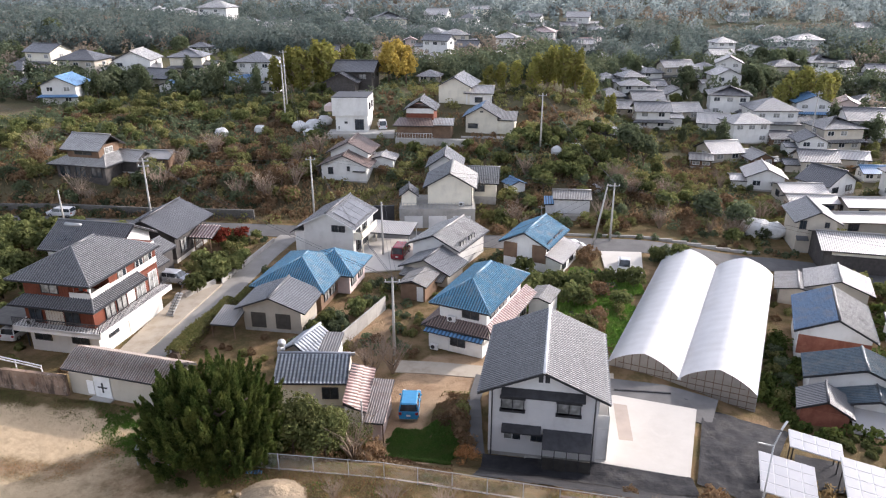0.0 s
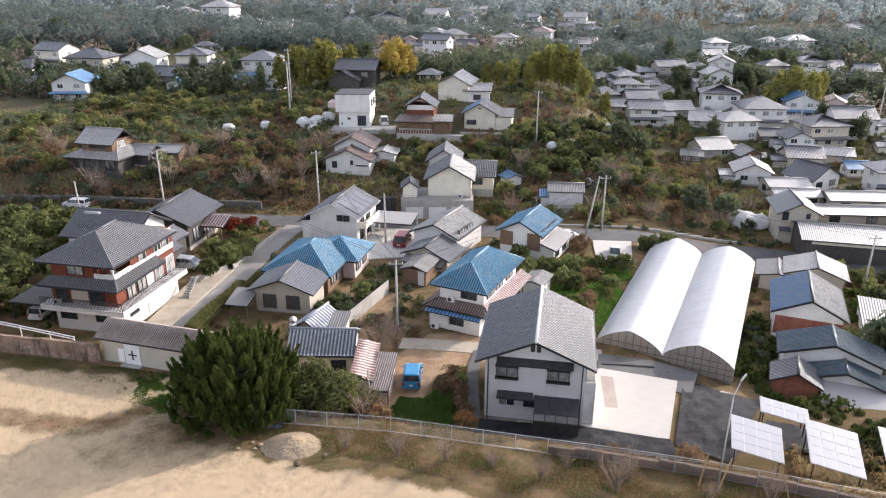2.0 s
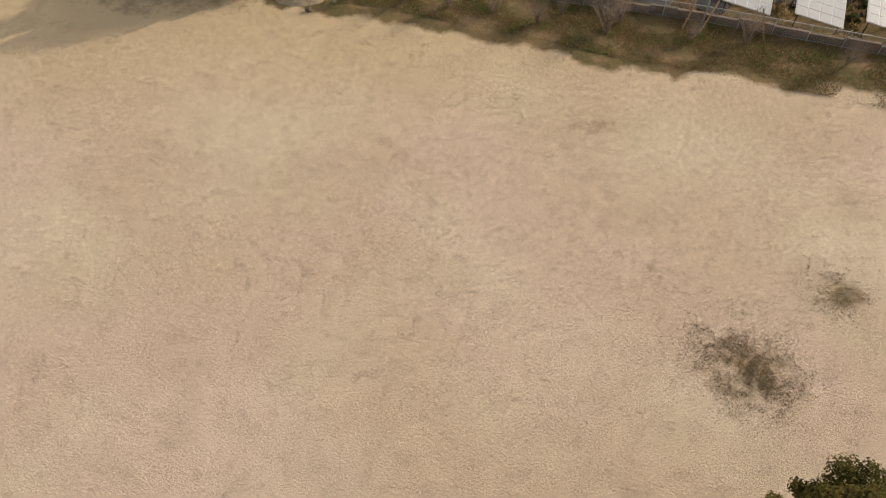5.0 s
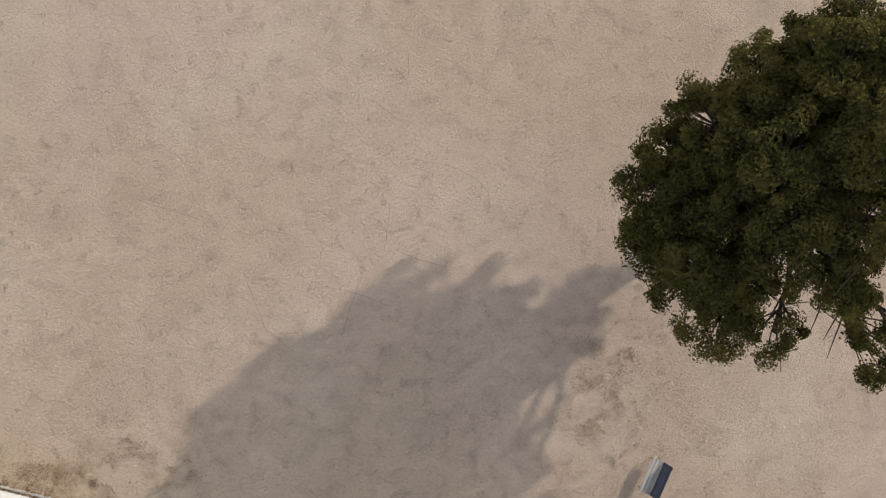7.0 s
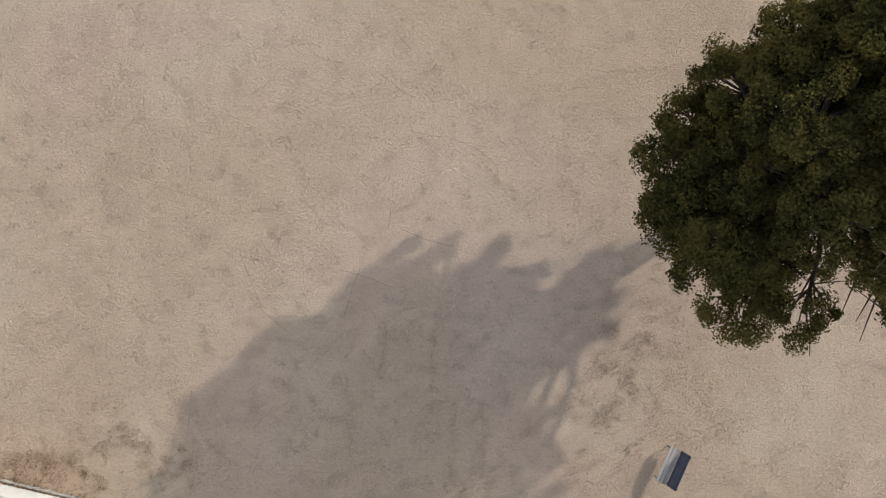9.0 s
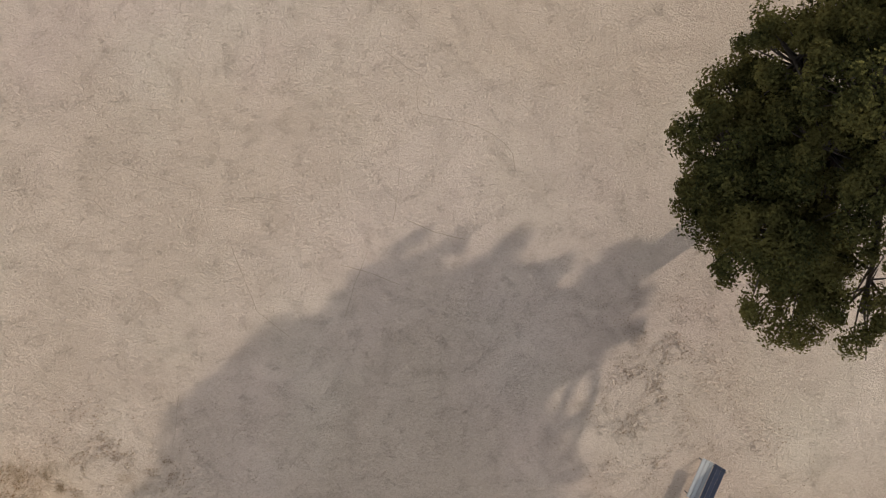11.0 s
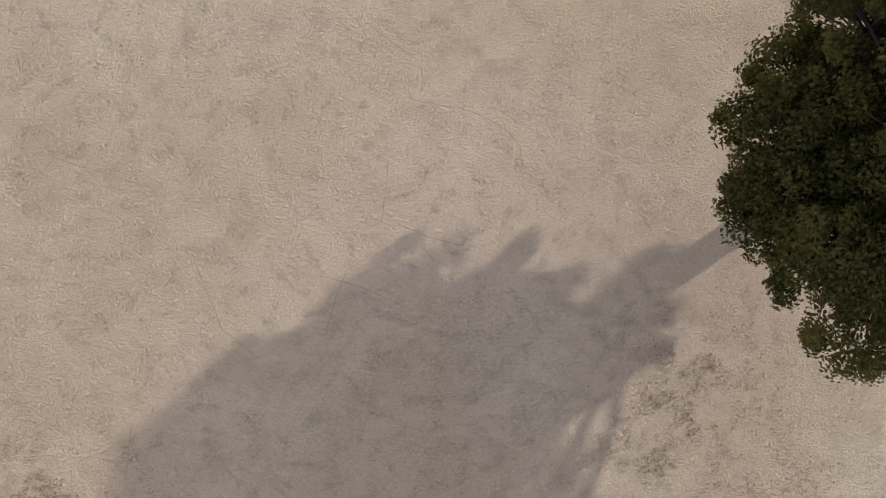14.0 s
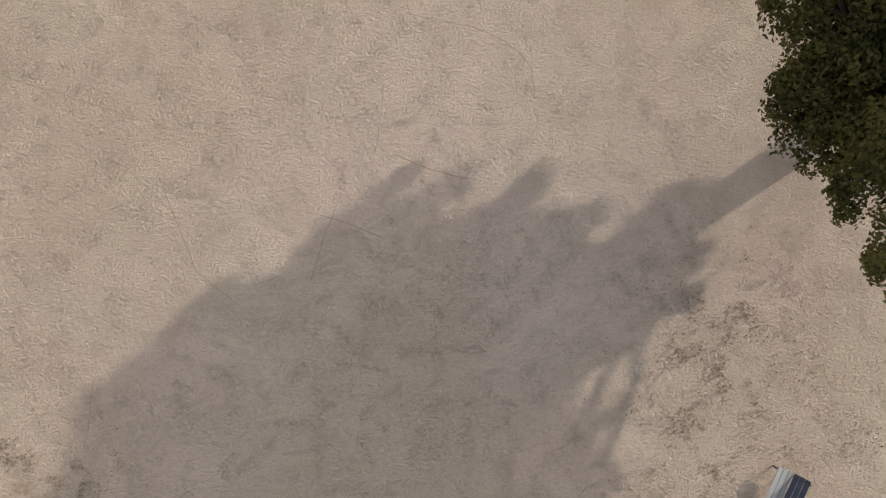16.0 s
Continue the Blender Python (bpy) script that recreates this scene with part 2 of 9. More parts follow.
M["twig"] = worn("bare_twig", (0.24, 0.18, 0.135), (0.32, 0.25, 0.19), 3.0, rough=0.95, rel=0)
M["l_citrus"] = leafy("citrus_leaf", (0.08, 0.10, 0.042), (0.155, 0.175, 0.065), (0.205, 0.205, 0.08), trans=0.45)
M["l_dark"] = leafy("evergreen_leaf", (0.08, 0.10, 0.062), (0.14, 0.165, 0.09), trans=0.45)
M["l_conifer"] = leafy("juniper_leaf", (0.028, 0.048, 0.014), (0.085, 0.115, 0.03), (0.14, 0.155, 0.045), trans=0.3)
M["l_bush"] = leafy("bush_leaf", (0.065, 0.08, 0.03), (0.125, 0.14, 0.05), (0.17, 0.165, 0.07), trans=0.35)
M["l_bamboo"] = leafy("bamboo_leaf", (0.19, 0.20, 0.05), (0.29, 0.28, 0.085), (0.33, 0.29, 0.09))
M["l_ginkgo"] = leafy("yellow_leaf", (0.36, 0.26, 0.06), (0.46, 0.36, 0.10), (0.34, 0.27, 0.08))
M["l_olive"] = leafy("olive_leaf", (0.14, 0.155, 0.055), (0.25, 0.24, 0.095), (0.29, 0.25, 0.11))
M["l_brown"] = leafy("withered_leaf", (0.17, 0.105, 0.06), (0.25, 0.165, 0.095), (0.20, 0.15, 0.09))
M["l_rust"] = leafy("rusty_weed", (0.28, 0.135, 0.055), (0.38, 0.20, 0.085), (0.28, 0.17, 0.08))
M["l_red"] = leafy("red_leaf", (0.20, 0.035, 0.025), (0.28, 0.06, 0.035), (0.17, 0.05, 0.03))
M["l_grass"] = leafy("green_grass", (0.07, 0.15, 0.025), (0.12, 0.22, 0.04), (0.16, 0.2, 0.06))
M["l_clover"] = leafy("lush_weed", (0.11, 0.22, 0.05), (0.19, 0.32, 0.08), (0.22, 0.28, 0.09), trans=0.45)
# far foliage: distance haze is put into these paler, bluer leaf colours
M["l_wood_haze"] = leafy("woodland_leaf_haze", (0.08, 0.105, 0.10), (0.13, 0.165, 0.15), (0.22, 0.235, 0.20), trans=0.45, patch=0.16)
M["l_ridge_haze"] = leafy("ridge_leaf_haze", (0.125, 0.16, 0.165), (0.185, 0.22, 0.22), (0.25, 0.27, 0.255), trans=0.5, patch=0.07)
M["l_wooddark"] = leafy("hillside_leaf", (0.06, 0.08, 0.055), (0.10, 0.125, 0.075), (0.17, 0.175, 0.10), trans=0.4, patch=0.2)
# brown leaves greyed and lightened for haze over the far slopes
M["l_woodbrown_haze"] = leafy("woodland_brown_haze", (0.17, 0.145, 0.115), (0.23, 0.19, 0.15), (0.20, 0.175, 0.14), trans=0.5, patch=0.16)
M["l_weed"] = leafy("dry_weed", (0.17, 0.135, 0.085), (0.26, 0.20, 0.13), (0.19, 0.16, 0.09))
M["slat_dark"] = worn("slate_blue_slat", (0.055, 0.06, 0.09), (0.075, 0.08, 0.11), 2.0, rough=0.5, rel=0)
M["l_straw"] = leafy("dry_grass", (0.30, 0.22, 0.11), (0.40, 0.31, 0.17), (0.25, 0.17, 0.09))
M["l_tree"] = leafy("camphor_leaf", (0.036, 0.038, 0.014), (0.13, 0.116, 0.036), (0.22, 0.178, 0.055), trans=0.4, patch=0.6)


# ---- mesh helpers ----
def mesh_from(name, verts, faces, mat, uvs=None, smooth=False):
    me = bpy.data.meshes.new(name)
    me.from_pydata([tuple(v) for v in verts], [], [tuple(f) for f in faces])
    me.materials.append(mat)
    if uvs is not None:
        lay = me.uv_layers.new(name="UVMap")
        idx = np.empty(len(me.loops), dtype=np.int32)
        me.loops.foreach_get("vertex_index", idx)
        lay.data.foreach_set("uv", np.asarray(uvs, dtype=np.float32)[idx].ravel())
    if smooth:
        me.polygons.foreach_set("use_smooth", [True] * len(me.polygons))
    me.update()
    return me


def put(name, me, parent=None, label="", at=None):
    ob = new(name, me)
    if parent is not None:
        ob.parent = parent
    if at is not None:
        ob.matrix_basis = at
    if label:
        tagged(ob, label)
    return ob


class Solid:
    """Collects boxes, prisms and tubes into one mesh."""

    def __init__(self):
        self.v, self.f = [], []

    def box(self, x0, x1, y0, y1, z0, z1):
        n = len(self.v)
        self.v += [(x, y, z) for z in (z0, z1) for x, y in ((x0, y0), (x1, y0), (x1, y1), (x0, y1))]
        self.f += [(n, n + 3, n + 2, n + 1), (n + 4, n + 5, n + 6, n + 7)]
        self.f += [(n + i, n + (i + 1) % 4, n + 4 + (i + 1) % 4, n + 4 + i) for i in range(4)]
        return self

    def prism(self, pts, y0, y1):
        """A profile of (x, z) points, counter-clockwise seen from -y, pushed from y0 to y1."""
        n, k = len(self.v), len(pts)
        self.v += [(x, y0, z) for x, z in pts] + [(x, y1, z) for x, z in pts]
        self.f += [tuple(range(n, n + k)), tuple(range(n + 2 * k - 1, n + k - 1, -1))]
        self.f += [(n + i, n + k + i, n + k + (i + 1) % k, n + (i + 1) % k) for i in range(k)]
        return self

    def plate(self, quad, thick):
        """A slab under a four-cornered outline."""
        n = len(self.v)
        q = [Vector(p) for p in quad]
        nm = (q[1] - q[0]).cross(q[-1] - q[0]).normalized() * thick
        k = len(q)
        self.v += [tuple(p) for p in q] + [tuple(p - nm) for p in q]
        self.f += [tuple(range(n, n + k)), tuple(range(n + 2 * k - 1, n + k - 1, -1))]
        self.f += [(n + i, n + k + i, n + k + (i + 1) % k, n + (i + 1) % k) for i in range(k)]
        return self

    def tube(self, pts, radii, sides=6):
        n0 = len(self.v)
        pts = [Vector(p) for p in pts]
        for i, p in enumerate(pts):
            d = (pts[min(i + 1, len(pts) - 1)] - pts[max(i - 1, 0)]).normalized()
            a = d.cross(Vector((0.31, 0.77, 0.55))).normalized()
            b = d.cross(a)
            r = radii[i] if isinstance(radii, (list, tuple)) else radii
            self.v += [tuple(p + (a * math.cos(t) + b * math.sin(t)) * r) for t in (2 * math.pi * j / sides for j in range(sides))]
        for i in range(len(pts) - 1):
            for j in range(sides):
                a, b = n0 + i * sides + j, n0 + i * sides + (j + 1) % sides
                self.f.append((a, b, b + sides, a + sides))
        self.f += [tuple(range(n0 + sides - 1, n0 - 1, -1)), tuple(range(n0 + (len(pts) - 1) * sides, n0 + len(pts) * sides))]
        return self

    def mesh(self, name, mat, smooth=False):
        return mesh_from(name, self.v, self.f, mat, smooth=smooth)


def part(name, solid, mat, parent, label="", smooth=False):
    return put(name, solid.mesh(name, mat, smooth), parent, label)


def thing(name, at, label, category, group="", kind=""):
    ob = new(name)
    ob.matrix_basis = at
    ob.empty_display_size = 0.3
    return tagged(ob, label, category, group, kind)


def roof_sheet(e0, e1, t0, t1, across=0.28, along=0.27, amp=0.045, lip=0.04, fine=True):
    """Verts, faces and uvs of one roof plane from its eave corners e0, e1 and its top corners t0, t1, rippled in columns and stepped in courses."""
    e0, e1, t0, t1 = (np.array(p, float) for p in (e0, e1, t0, t1))
    U = (e1 - e0) / np.linalg.norm(e1 - e0)
    mid = (t0 + t1) / 2 - (e0 + e1) / 2
    up = mid - U * (mid @ U)
    length = np.linalg.norm(up)
    Vv = up / length
    N = np.cross(U, Vv)
    ua, ub, uc, ud = 0.0, (e1 - e0) @ U, (t0 - e0) @ U, (t1 - e0) @ U
    lo, hi = min(ua, uc), max(ub, ud)
    if fine:
        du = across / 4
        us = np.arange(lo, hi + du, du)
        nr = max(2, int(round(length / along)))
    else:
        us, nr = np.array([lo, hi]), 1
    rows = []
    for r in range(nr):
        rows += [(r / nr, lip), ((r + 1) / nr, 0.0)] if fine else [(0.0, 0.0), (1.0, 0.0)]
    vs, uvs = [], []
    for s, up_by in rows:
        l, h = ua + (uc - ua) * s, ub + (ud - ub) * s
        uu = np.clip(us, l, h)
        w = amp * np.sin(2 * np.pi * uu / across) + up_by if fine else np.zeros_like(uu)
        vs.append(e0 + uu[:, None] * U + s * length * Vv + w[:, None] * N)
        uvs.append(np.stack([uu, np.full_like(uu, s * length)], 1))
    k = len(us)
    idx = np.arange((len(rows) - 1) * k).reshape(-1, k)[:, :-1].ravel()
    faces = np.stack([idx, idx + 1, idx + k + 1, idx + k], 1)
    return np.concatenate(vs), faces, np.concatenate(uvs)


def roof_part(name, planes, mat, parent, label="", fine=True, thick=0.12, across=0.28, along=0.27, amp=0.055, lip=0.05, under=None):
    """One roof: its covering of one or more planes, with the boarding under it as a part of its own."""
    V, F, UV, n = [], [], [], 0
    across, along = mat.get("across", across), mat.get("along", along)
    low = Solid()
    for p in planes:
        v, f, uv = roof_sheet(*p, across=across, along=along, amp=amp, lip=lip, fine=fine)
        V.append(v), F.append(f + n), UV.append(uv)
        n += len(v)
        e0, e1, t0, t1 = (Vector(q) for q in p)
        down = Vector((0, 0, -amp - 0.015))
        quad = [e0 + down, e1 + down, t1 + down] + ([t0 + down] if (t0 - t1).length > 0.02 else [])
        low.plate(quad, thick)
    ob = put(name, mesh_from(name, np.concatenate(V), np.concatenate(F), mat, np.concatenate(UV), smooth=fine), parent, label)
    part("roof_boarding", low, under or M["trim_dark"], ob)
    return ob


def ridge_cap(parent, a, b, mat, r=0.13):
    a, b = Vector(a), Vector(b)
    s = Solid().tube([a, a.lerp(b, 0.5), b], r, 8)
    return part("ridge_cap", s, mat, parent, smooth=True)


_window = {}


def window_mesh(name, w, h, y0, yp, rim, frame_mat, pane_mat=None):
    """A window frame of one piece with a middle rail; with pane_mat its two recessed panes are part of it."""
    xs, zs = [-w / 2, -w / 2 + rim, -rim / 2, rim / 2, w / 2 - rim, w / 2], [0, rim, h - rim, h]
    v = [(x, y0, z) for z in zs for x in xs]
    f, glazed = [], []
    for j in range(3):
        for i in range(5):
            c = (j * 6 + i, j * 6 + i + 1, j * 6 + i + 7, j * 6 + i + 6)
            if j == 1 and i in (1, 3):
                n = len(v)
                v += [(v[k][0], yp, v[k][2]) for k in c]
                f += [(c[k], c[(k + 1) % 4], n + (k + 1) % 4, n + k) for k in range(4)]
                if pane_mat:
                    glazed.append(len(f))
                    f.append((n, n + 1, n + 2, n + 3))
            else:
                f.append(c)
    n = len(v)
    ring = [0, 5, 23, 18]
    v += [(v[k][0], 0.05, v[k][2]) for k in ring]
    f += [(ring[(k + 1) % 4], ring[k], n + k, n + (k + 1) % 4) for k in range(4)]
    me = mesh_from(name, v, f, M[frame_mat])
    if pane_mat:
        me.materials.append(M[pane_mat])
        for k in glazed:
            me.polygons[k].material_index = 1
    return me


def window(parent, x, y, z, w, h, turn=0, frame_mat="trim_dark", pane="glass", depth=0.1, name="window"):
    """A sliding window with frame, middle rail and two panes; its outer face looks to local -y before turning."""
    key = (round(w, 2), round(h, 2), frame_mat, pane, depth)
    if key not in _window:
        b = 0.06
        fr = window_mesh("window_frame", w, h, -depth, 0.0, b, frame_mat)
        p1 = Solid().box(-w / 2 + b, -0.03, -0.04, -0.02, b, h - b).mesh("pane", M[pane])
        p2 = Solid().box(0.03, w / 2 - b, -0.055, -0.035, b, h - b).mesh("pane", M["glass" if pane == "curtain" and w < 1.5 else pane])
        _window[key] = (fr, p1, p2)
    fr, p1, p2 = _window[key]
    ob = put(name, fr, parent, at=pose(x, y, z, 0, 0, turn))
    put("pane", p1, ob)
    put("pane", p2, ob)
    return ob


def side_window(parent, face, u, z, w, h, W, D, **kw):
    """A window on a wall of a W by D house (front wall at y=0): face f, r, b or l; u metres along it from its middle."""
    x, y, turn = {"f": (u, 0, 0), "r": (W / 2, D / 2 + u, 90), "b": (-u, D, 180), "l": (-W / 2, D / 2 - u, 270)}[face]
    return window(parent, x, y, z, w, h, turn, **kw)


def gable_body(parent, W, D, h, rise, mat, base=0.25, name="wall", label="", axis="y"):
    """Walls with their gables, and a footing."""
    if axis == "y":
        s = Solid().prism([(-W / 2, base), (W / 2, base), (W / 2, h), (0, h + rise), (-W / 2, h)], 0, D)
    else:
        s = Solid().prism([(0, base), (D, base), (D, h), (D / 2, h + rise), (0, h)], -W / 2, W / 2)
        s.v = [(y, x, z) for x, y, z in s.v]
        s.f = [f[::-1] for f in s.f]
    wall = part(name, s, mat, parent, label)
    if base:
        part("footing", Solid().box(-W / 2 + 0.03, W / 2 - 0.03, 0.03, D - 0.03, -1.2, base), M["concrete"], parent)
    return wall


def gable_roof(parent, W, D, h, rise, mat, over=0.6, over_g=0.6, fine=True, axis="y", caps=True, cap=None, label="", trim=None, across=0.28, x0=0.0, y0=0.0, name="roof", along=0.27, amp=0.05, thick=0.12):
    """Two slopes over a W by D box whose eaves are at height h; the ridge runs along the given local axis."""
    if axis == "y":
        sl = rise / (W / 2)
        xl, xr, ze, zt = x0 - W / 2 - over, x0 + W / 2 + over, h - over * sl + 0.08, h + rise + 0.08
        a, b = y0 - over_g, y0 + D + over_g
        planes = [((xr, a, ze), (xr, b, ze), (x0, a, zt), (x0, b, zt)), ((xl, b, ze), (xl, a, ze), (x0, b, zt), (x0, a, zt))]
        r0, r1 = (x0, a - 0.03, zt + 0.05), (x0, b + 0.03, zt + 0.05)
    else:
        sl = rise / (D / 2)
        ya, yb, ze, zt, ym = y0 - over, y0 + D + over, h - over * sl + 0.08, h + rise + 0.08, y0 + D / 2
        a, b = x0 - W / 2 - over_g, x0 + W / 2 + over_g
        planes = [((a, ya, ze), (b, ya, ze), (a, ym, zt), (b, ym, zt)), ((b, yb, ze), (a, yb, ze), (b, ym, zt), (a, ym, zt))]
        r0, r1 = (a - 0.03, ym, zt + 0.05), (b + 0.03, ym, zt + 0.05)
    ob = roof_part(name, planes, mat, parent, label, fine, across=across, under=trim, along=along, amp=amp, thick=thick)
    if caps:
        ridge_cap(ob, r0, r1, cap or mat)
    return ob


def hip_roof(parent, W, D, h, rise, mat, over=0.6, fine=True, axis="y", hip=None, x0=0.0, y0=0.0, label="", cap=None, trim=None, name="roof", across=0.28):
    """Four slopes over a W by D box; hip is how far the ridge's ends stand back from the eaves' ends."""
    xl, xr, ya, yb = x0 - W / 2 - over, x0 + W / 2 + over, y0 - over, y0 + D + over
    half = (xr - xl) / 2 if axis == "y" else (yb - ya) / 2
    hp = half if hip is None else hip
    ze, zt = h - over * rise / half + 0.08, h + rise + 0.08
    if axis == "y":
        r0, r1 = (x0, ya + hp, zt), (x0, yb - hp, zt)
        planes = [((xr, ya, ze), (xr, yb, ze), r0, r1), ((xl, yb, ze), (xl, ya, ze), r1, r0), ((xl, ya, ze), (xr, ya, ze), r0, r0), ((xr, yb, ze), (xl, yb, ze), r1, r1)]
    else:
        ym = (ya + yb) / 2
        r0, r1 = (xl + hp, ym, zt), (xr - hp, ym, zt)
        planes = [((xl, ya, ze), (xr, ya, ze), r0, r1), ((xr, yb, ze), (xl, yb, ze), r1, r0), ((xr, ya, ze), (xr, yb, ze), r1, r1), ((xl, yb, ze), (xl, ya, ze), r0, r0)]
    ob = roof_part(name, planes, mat, parent, label, fine, under=trim, across=across)
    c = cap or mat
    ridge_cap(ob, r0, r1, c)
    if not fine:
        return ob
    near = sorted([(xl, ya, ze), (xr, ya, ze), (xr, yb, ze), (xl, yb, ze)], key=lambda p: (Vector(p) - Vector(r0)).length)
    for p in near[:2]:
        ridge_cap(ob, p, r0, c, 0.1)
    for p in near[2:]:
        ridge_cap(ob, p, r1, c, 0.1)
    return ob


def pent(parent, quad, mat, label="", name="pent_roof", fine=True, across=0.28, trim=None, along=0.27):
    """A lean-to roof from its eave corners and top corners."""
    return roof_part(name, [quad], mat, parent, label, fine, across=across, under=trim, along=along)


# ---- lie of the land ----
def curve(v, pts):
    return float(np.interp(v, [p[0] for p in pts], [p[1] for p in pts]))


def ease(a, b, v):
    t = min(1.0, max(0.0, (v - a) / (b - a)))
    return t * t * (3 - 2 * t)


FAR = [(564, 13), (720, 30), (900, 62), (1500, 190)]
LEFT = [(40, -6.2), (98, -6.5), (111, -6.5), (116, -2.3), (124, -1.6), (141, 1.0), (174, 1.8), (197, 4.6), (310, 10)] + FAR
MIDDLE = [(40, -6.2), (96, -6.5), (107, -6.9), (112, -5.4), (120, -3.8), (129, -0.8), (137, 0.7), (150, 4.0), (165, 4.8), (226, 6.0), (310, 9.0)] + FAR
RIGHT = [(40, -6.2), (50, -6.5), (58, -8.1), (95, -8.3), (123, -8.5), (150, -6.5), (188, -2.0), (216, -0.5), (329, 5.0)] + FAR
EDGE = [(-120, 66), (-45, 52), (-28, 50.5), (-20.5, 49.5), (-19, 42), (-13, 40.6), (-4.2, 39.4), (6, 37.2), (16, 34.8), (26, 31.6), (60, 22)]


def yard_edge(x):
    return curve(x, EDGE)


def land(x, y):
    a, b = ease(-45, -12, x), ease(17 + 8 * ease(60, 100, y), 30 + 14 * ease(60, 100, y), x)
    base = curve(y, LEFT) * (1 - a) + a * ((1 - b) * curve(y, MIDDLE) + b * curve(y, RIGHT))
    d = y - yard_edge(x)
    if d < 21:
        k = min(1.0, max(0.0, (d - 0.6) / 9.2))
        base *= k
    r = math.hypot((x - 0.2) / 2.2, (y - 53.5) / 3.6)
    if r < 1.0:
        base += 1.1 * (1 - r * r)
    if y > 125:
        base += noise.noise((x * 0.012, y * 0.012, 3.1)) * min(6.0, (y - 125) * 0.05)
    return base


# ---- ground ----
def ground_material():
    m, nt, b = material("ground", 0.95, 0.0, 0.1)
    v = coords(nt)
    att = nt.nodes.new("ShaderNodeVertexColor")
    att.layer_name = "cover"
    sep = nt.nodes.new("ShaderNodeSeparateColor")
    nt.links.new(att.outputs["Color"], sep.inputs[0])
    big, mid, fine = noise_of(nt, v, 0.09, 5, 0.6), noise_of(nt, v, 0.45, 6, 0.65), noise_of(nt, v, 3.5, 6, 0.7)
    grass = mix(nt, ramp(nt, mid, 0.38, 0.62), (0.115, 0.098, 0.042), (0.21, 0.14, 0.07))
    grass = mix(nt, maths(nt, "MULTIPLY", ramp(nt, fine, 0.45, 0.7), 0.6), grass, (0.22, 0.165, 0.085))
    grass = mix(nt, maths(nt, "MULTIPLY", ramp(nt, big, 0.45, 0.65), 0.55), grass, (0.15, 0.095, 0.052))
    soil = mix(nt, ramp(nt, mid, 0.4, 0.62), (0.45, 0.315, 0.20), (0.33, 0.22, 0.135))
    soil = mix(nt, maths(nt, "MULTIPLY", ramp(nt, fine, 0.5, 0.75), 0.4), soil, (0.17, 0.12, 0.07))
    sand = mix(nt, ramp(nt, big, 0.34, 0.66), (0.56, 0.43, 0.32), (0.51, 0.39, 0.285))
    sand = mix(nt, maths(nt, "MULTIPLY", ramp(nt, noise_of(nt, v, 0.10, 3, 0.45), 0.44, 0.64), 0.8), sand, (0.64, 0.53, 0.40))
    sand = mix(nt, maths(nt, "MULTIPLY", ramp(nt, noise_of(nt, v, 0.075, 3, 0.5), 0.45, 0.60), 0.6), sand, (0.60, 0.45, 0.365))
    sand = mix(nt, maths(nt, "MULTIPLY", ramp(nt, mid, 0.48, 0.7), 0.12), sand, (0.50, 0.37, 0.28))
    sand = mix(nt, maths(nt, "MULTIPLY", ramp(nt, noise_of(nt, v, 0.17, 7, 0.62), 0.52, 0.70), 0.18), sand, (0.42, 0.305, 0.21))
    sand = mix(nt, maths(nt, "MULTIPLY", ramp(nt, noise_of(nt, v, 7.0, 6, 0.75), 0.53, 0.73), 0.42), sand, (0.34, 0.26, 0.185))
    streak = node(nt, "ShaderNodeMapping")
    streak.inputs["Rotation"].default_value[2] = 0.5
    streak.inputs["Scale"].default_value = (1.0, 1.5, 1.0)
    nt.links.new(v, streak.inputs[0])
    grain = node(nt, "ShaderNodeTexNoise", Scale=11.0, Detail=3.0, Roughness=0.7, Distortion=1.5)
    nt.links.new(streak.outputs[0], grain.inputs["Vector"])
    crease = node(nt, "ShaderNodeTexNoise", Scale=6.5, Detail=2.0, Roughness=0.5, Distortion=1.0)
    nt.links.new(streak.outputs[0], crease.inputs["Vector"])
    line = ramp(nt, maths(nt, "ABSOLUTE", maths(nt, "SUBTRACT", crease.outputs["Fac"], 0.5)), 0.03, 0.0)
    line = maths(nt, "MULTIPLY", line, ramp(nt, noise_of(nt, v, 1.6, 4, 0.6), 0.50, 0.62))
    chips = ramp(nt, grain.outputs["Fac"], 0.50, 0.66)
    # relief shading put into the sand's colour: dark chips and creases, pale flecks
    sand = mix(nt, maths(nt, "MULTIPLY", chips, 0.34), sand, (0.29, 0.215, 0.15))
    sand = mix(nt, maths(nt, "MULTIPLY", ramp(nt, grain.outputs["Fac"], 0.47, 0.36), 0.34), sand, (0.66, 0.54, 0.42))
    sand = mix(nt, maths(nt, "MULTIPLY", line, 0.3), sand, (0.27, 0.20, 0.14))
    sand = mix(nt, maths(nt, "MULTIPLY", ramp(nt, noise_of(nt, v, 0.13, 4, 0.5), 0.55, 0.70), 0.25), sand, (0.52, 0.43, 0.30))
    sand = mix(nt, maths(nt, "MULTIPLY", att.outputs["Alpha"], 0.8), sand, (0.535, 0.405, 0.245))
    wood = mix(nt, ramp(nt, noise_of(nt, v, 0.06, 6, 0.7), 0.4, 0.65), (0.075, 0.085, 0.05), (0.14, 0.115, 0.075))
    ragged = maths(nt, "ADD", sep.outputs[0], maths(nt, "MULTIPLY", maths(nt, "SUBTRACT", noise_of(nt, v, 0.8, 6, 0.7), 0.5), 0.9))
    c = mix(nt, ramp(nt, sep.outputs[2], 0.2, 0.8), grass, wood)
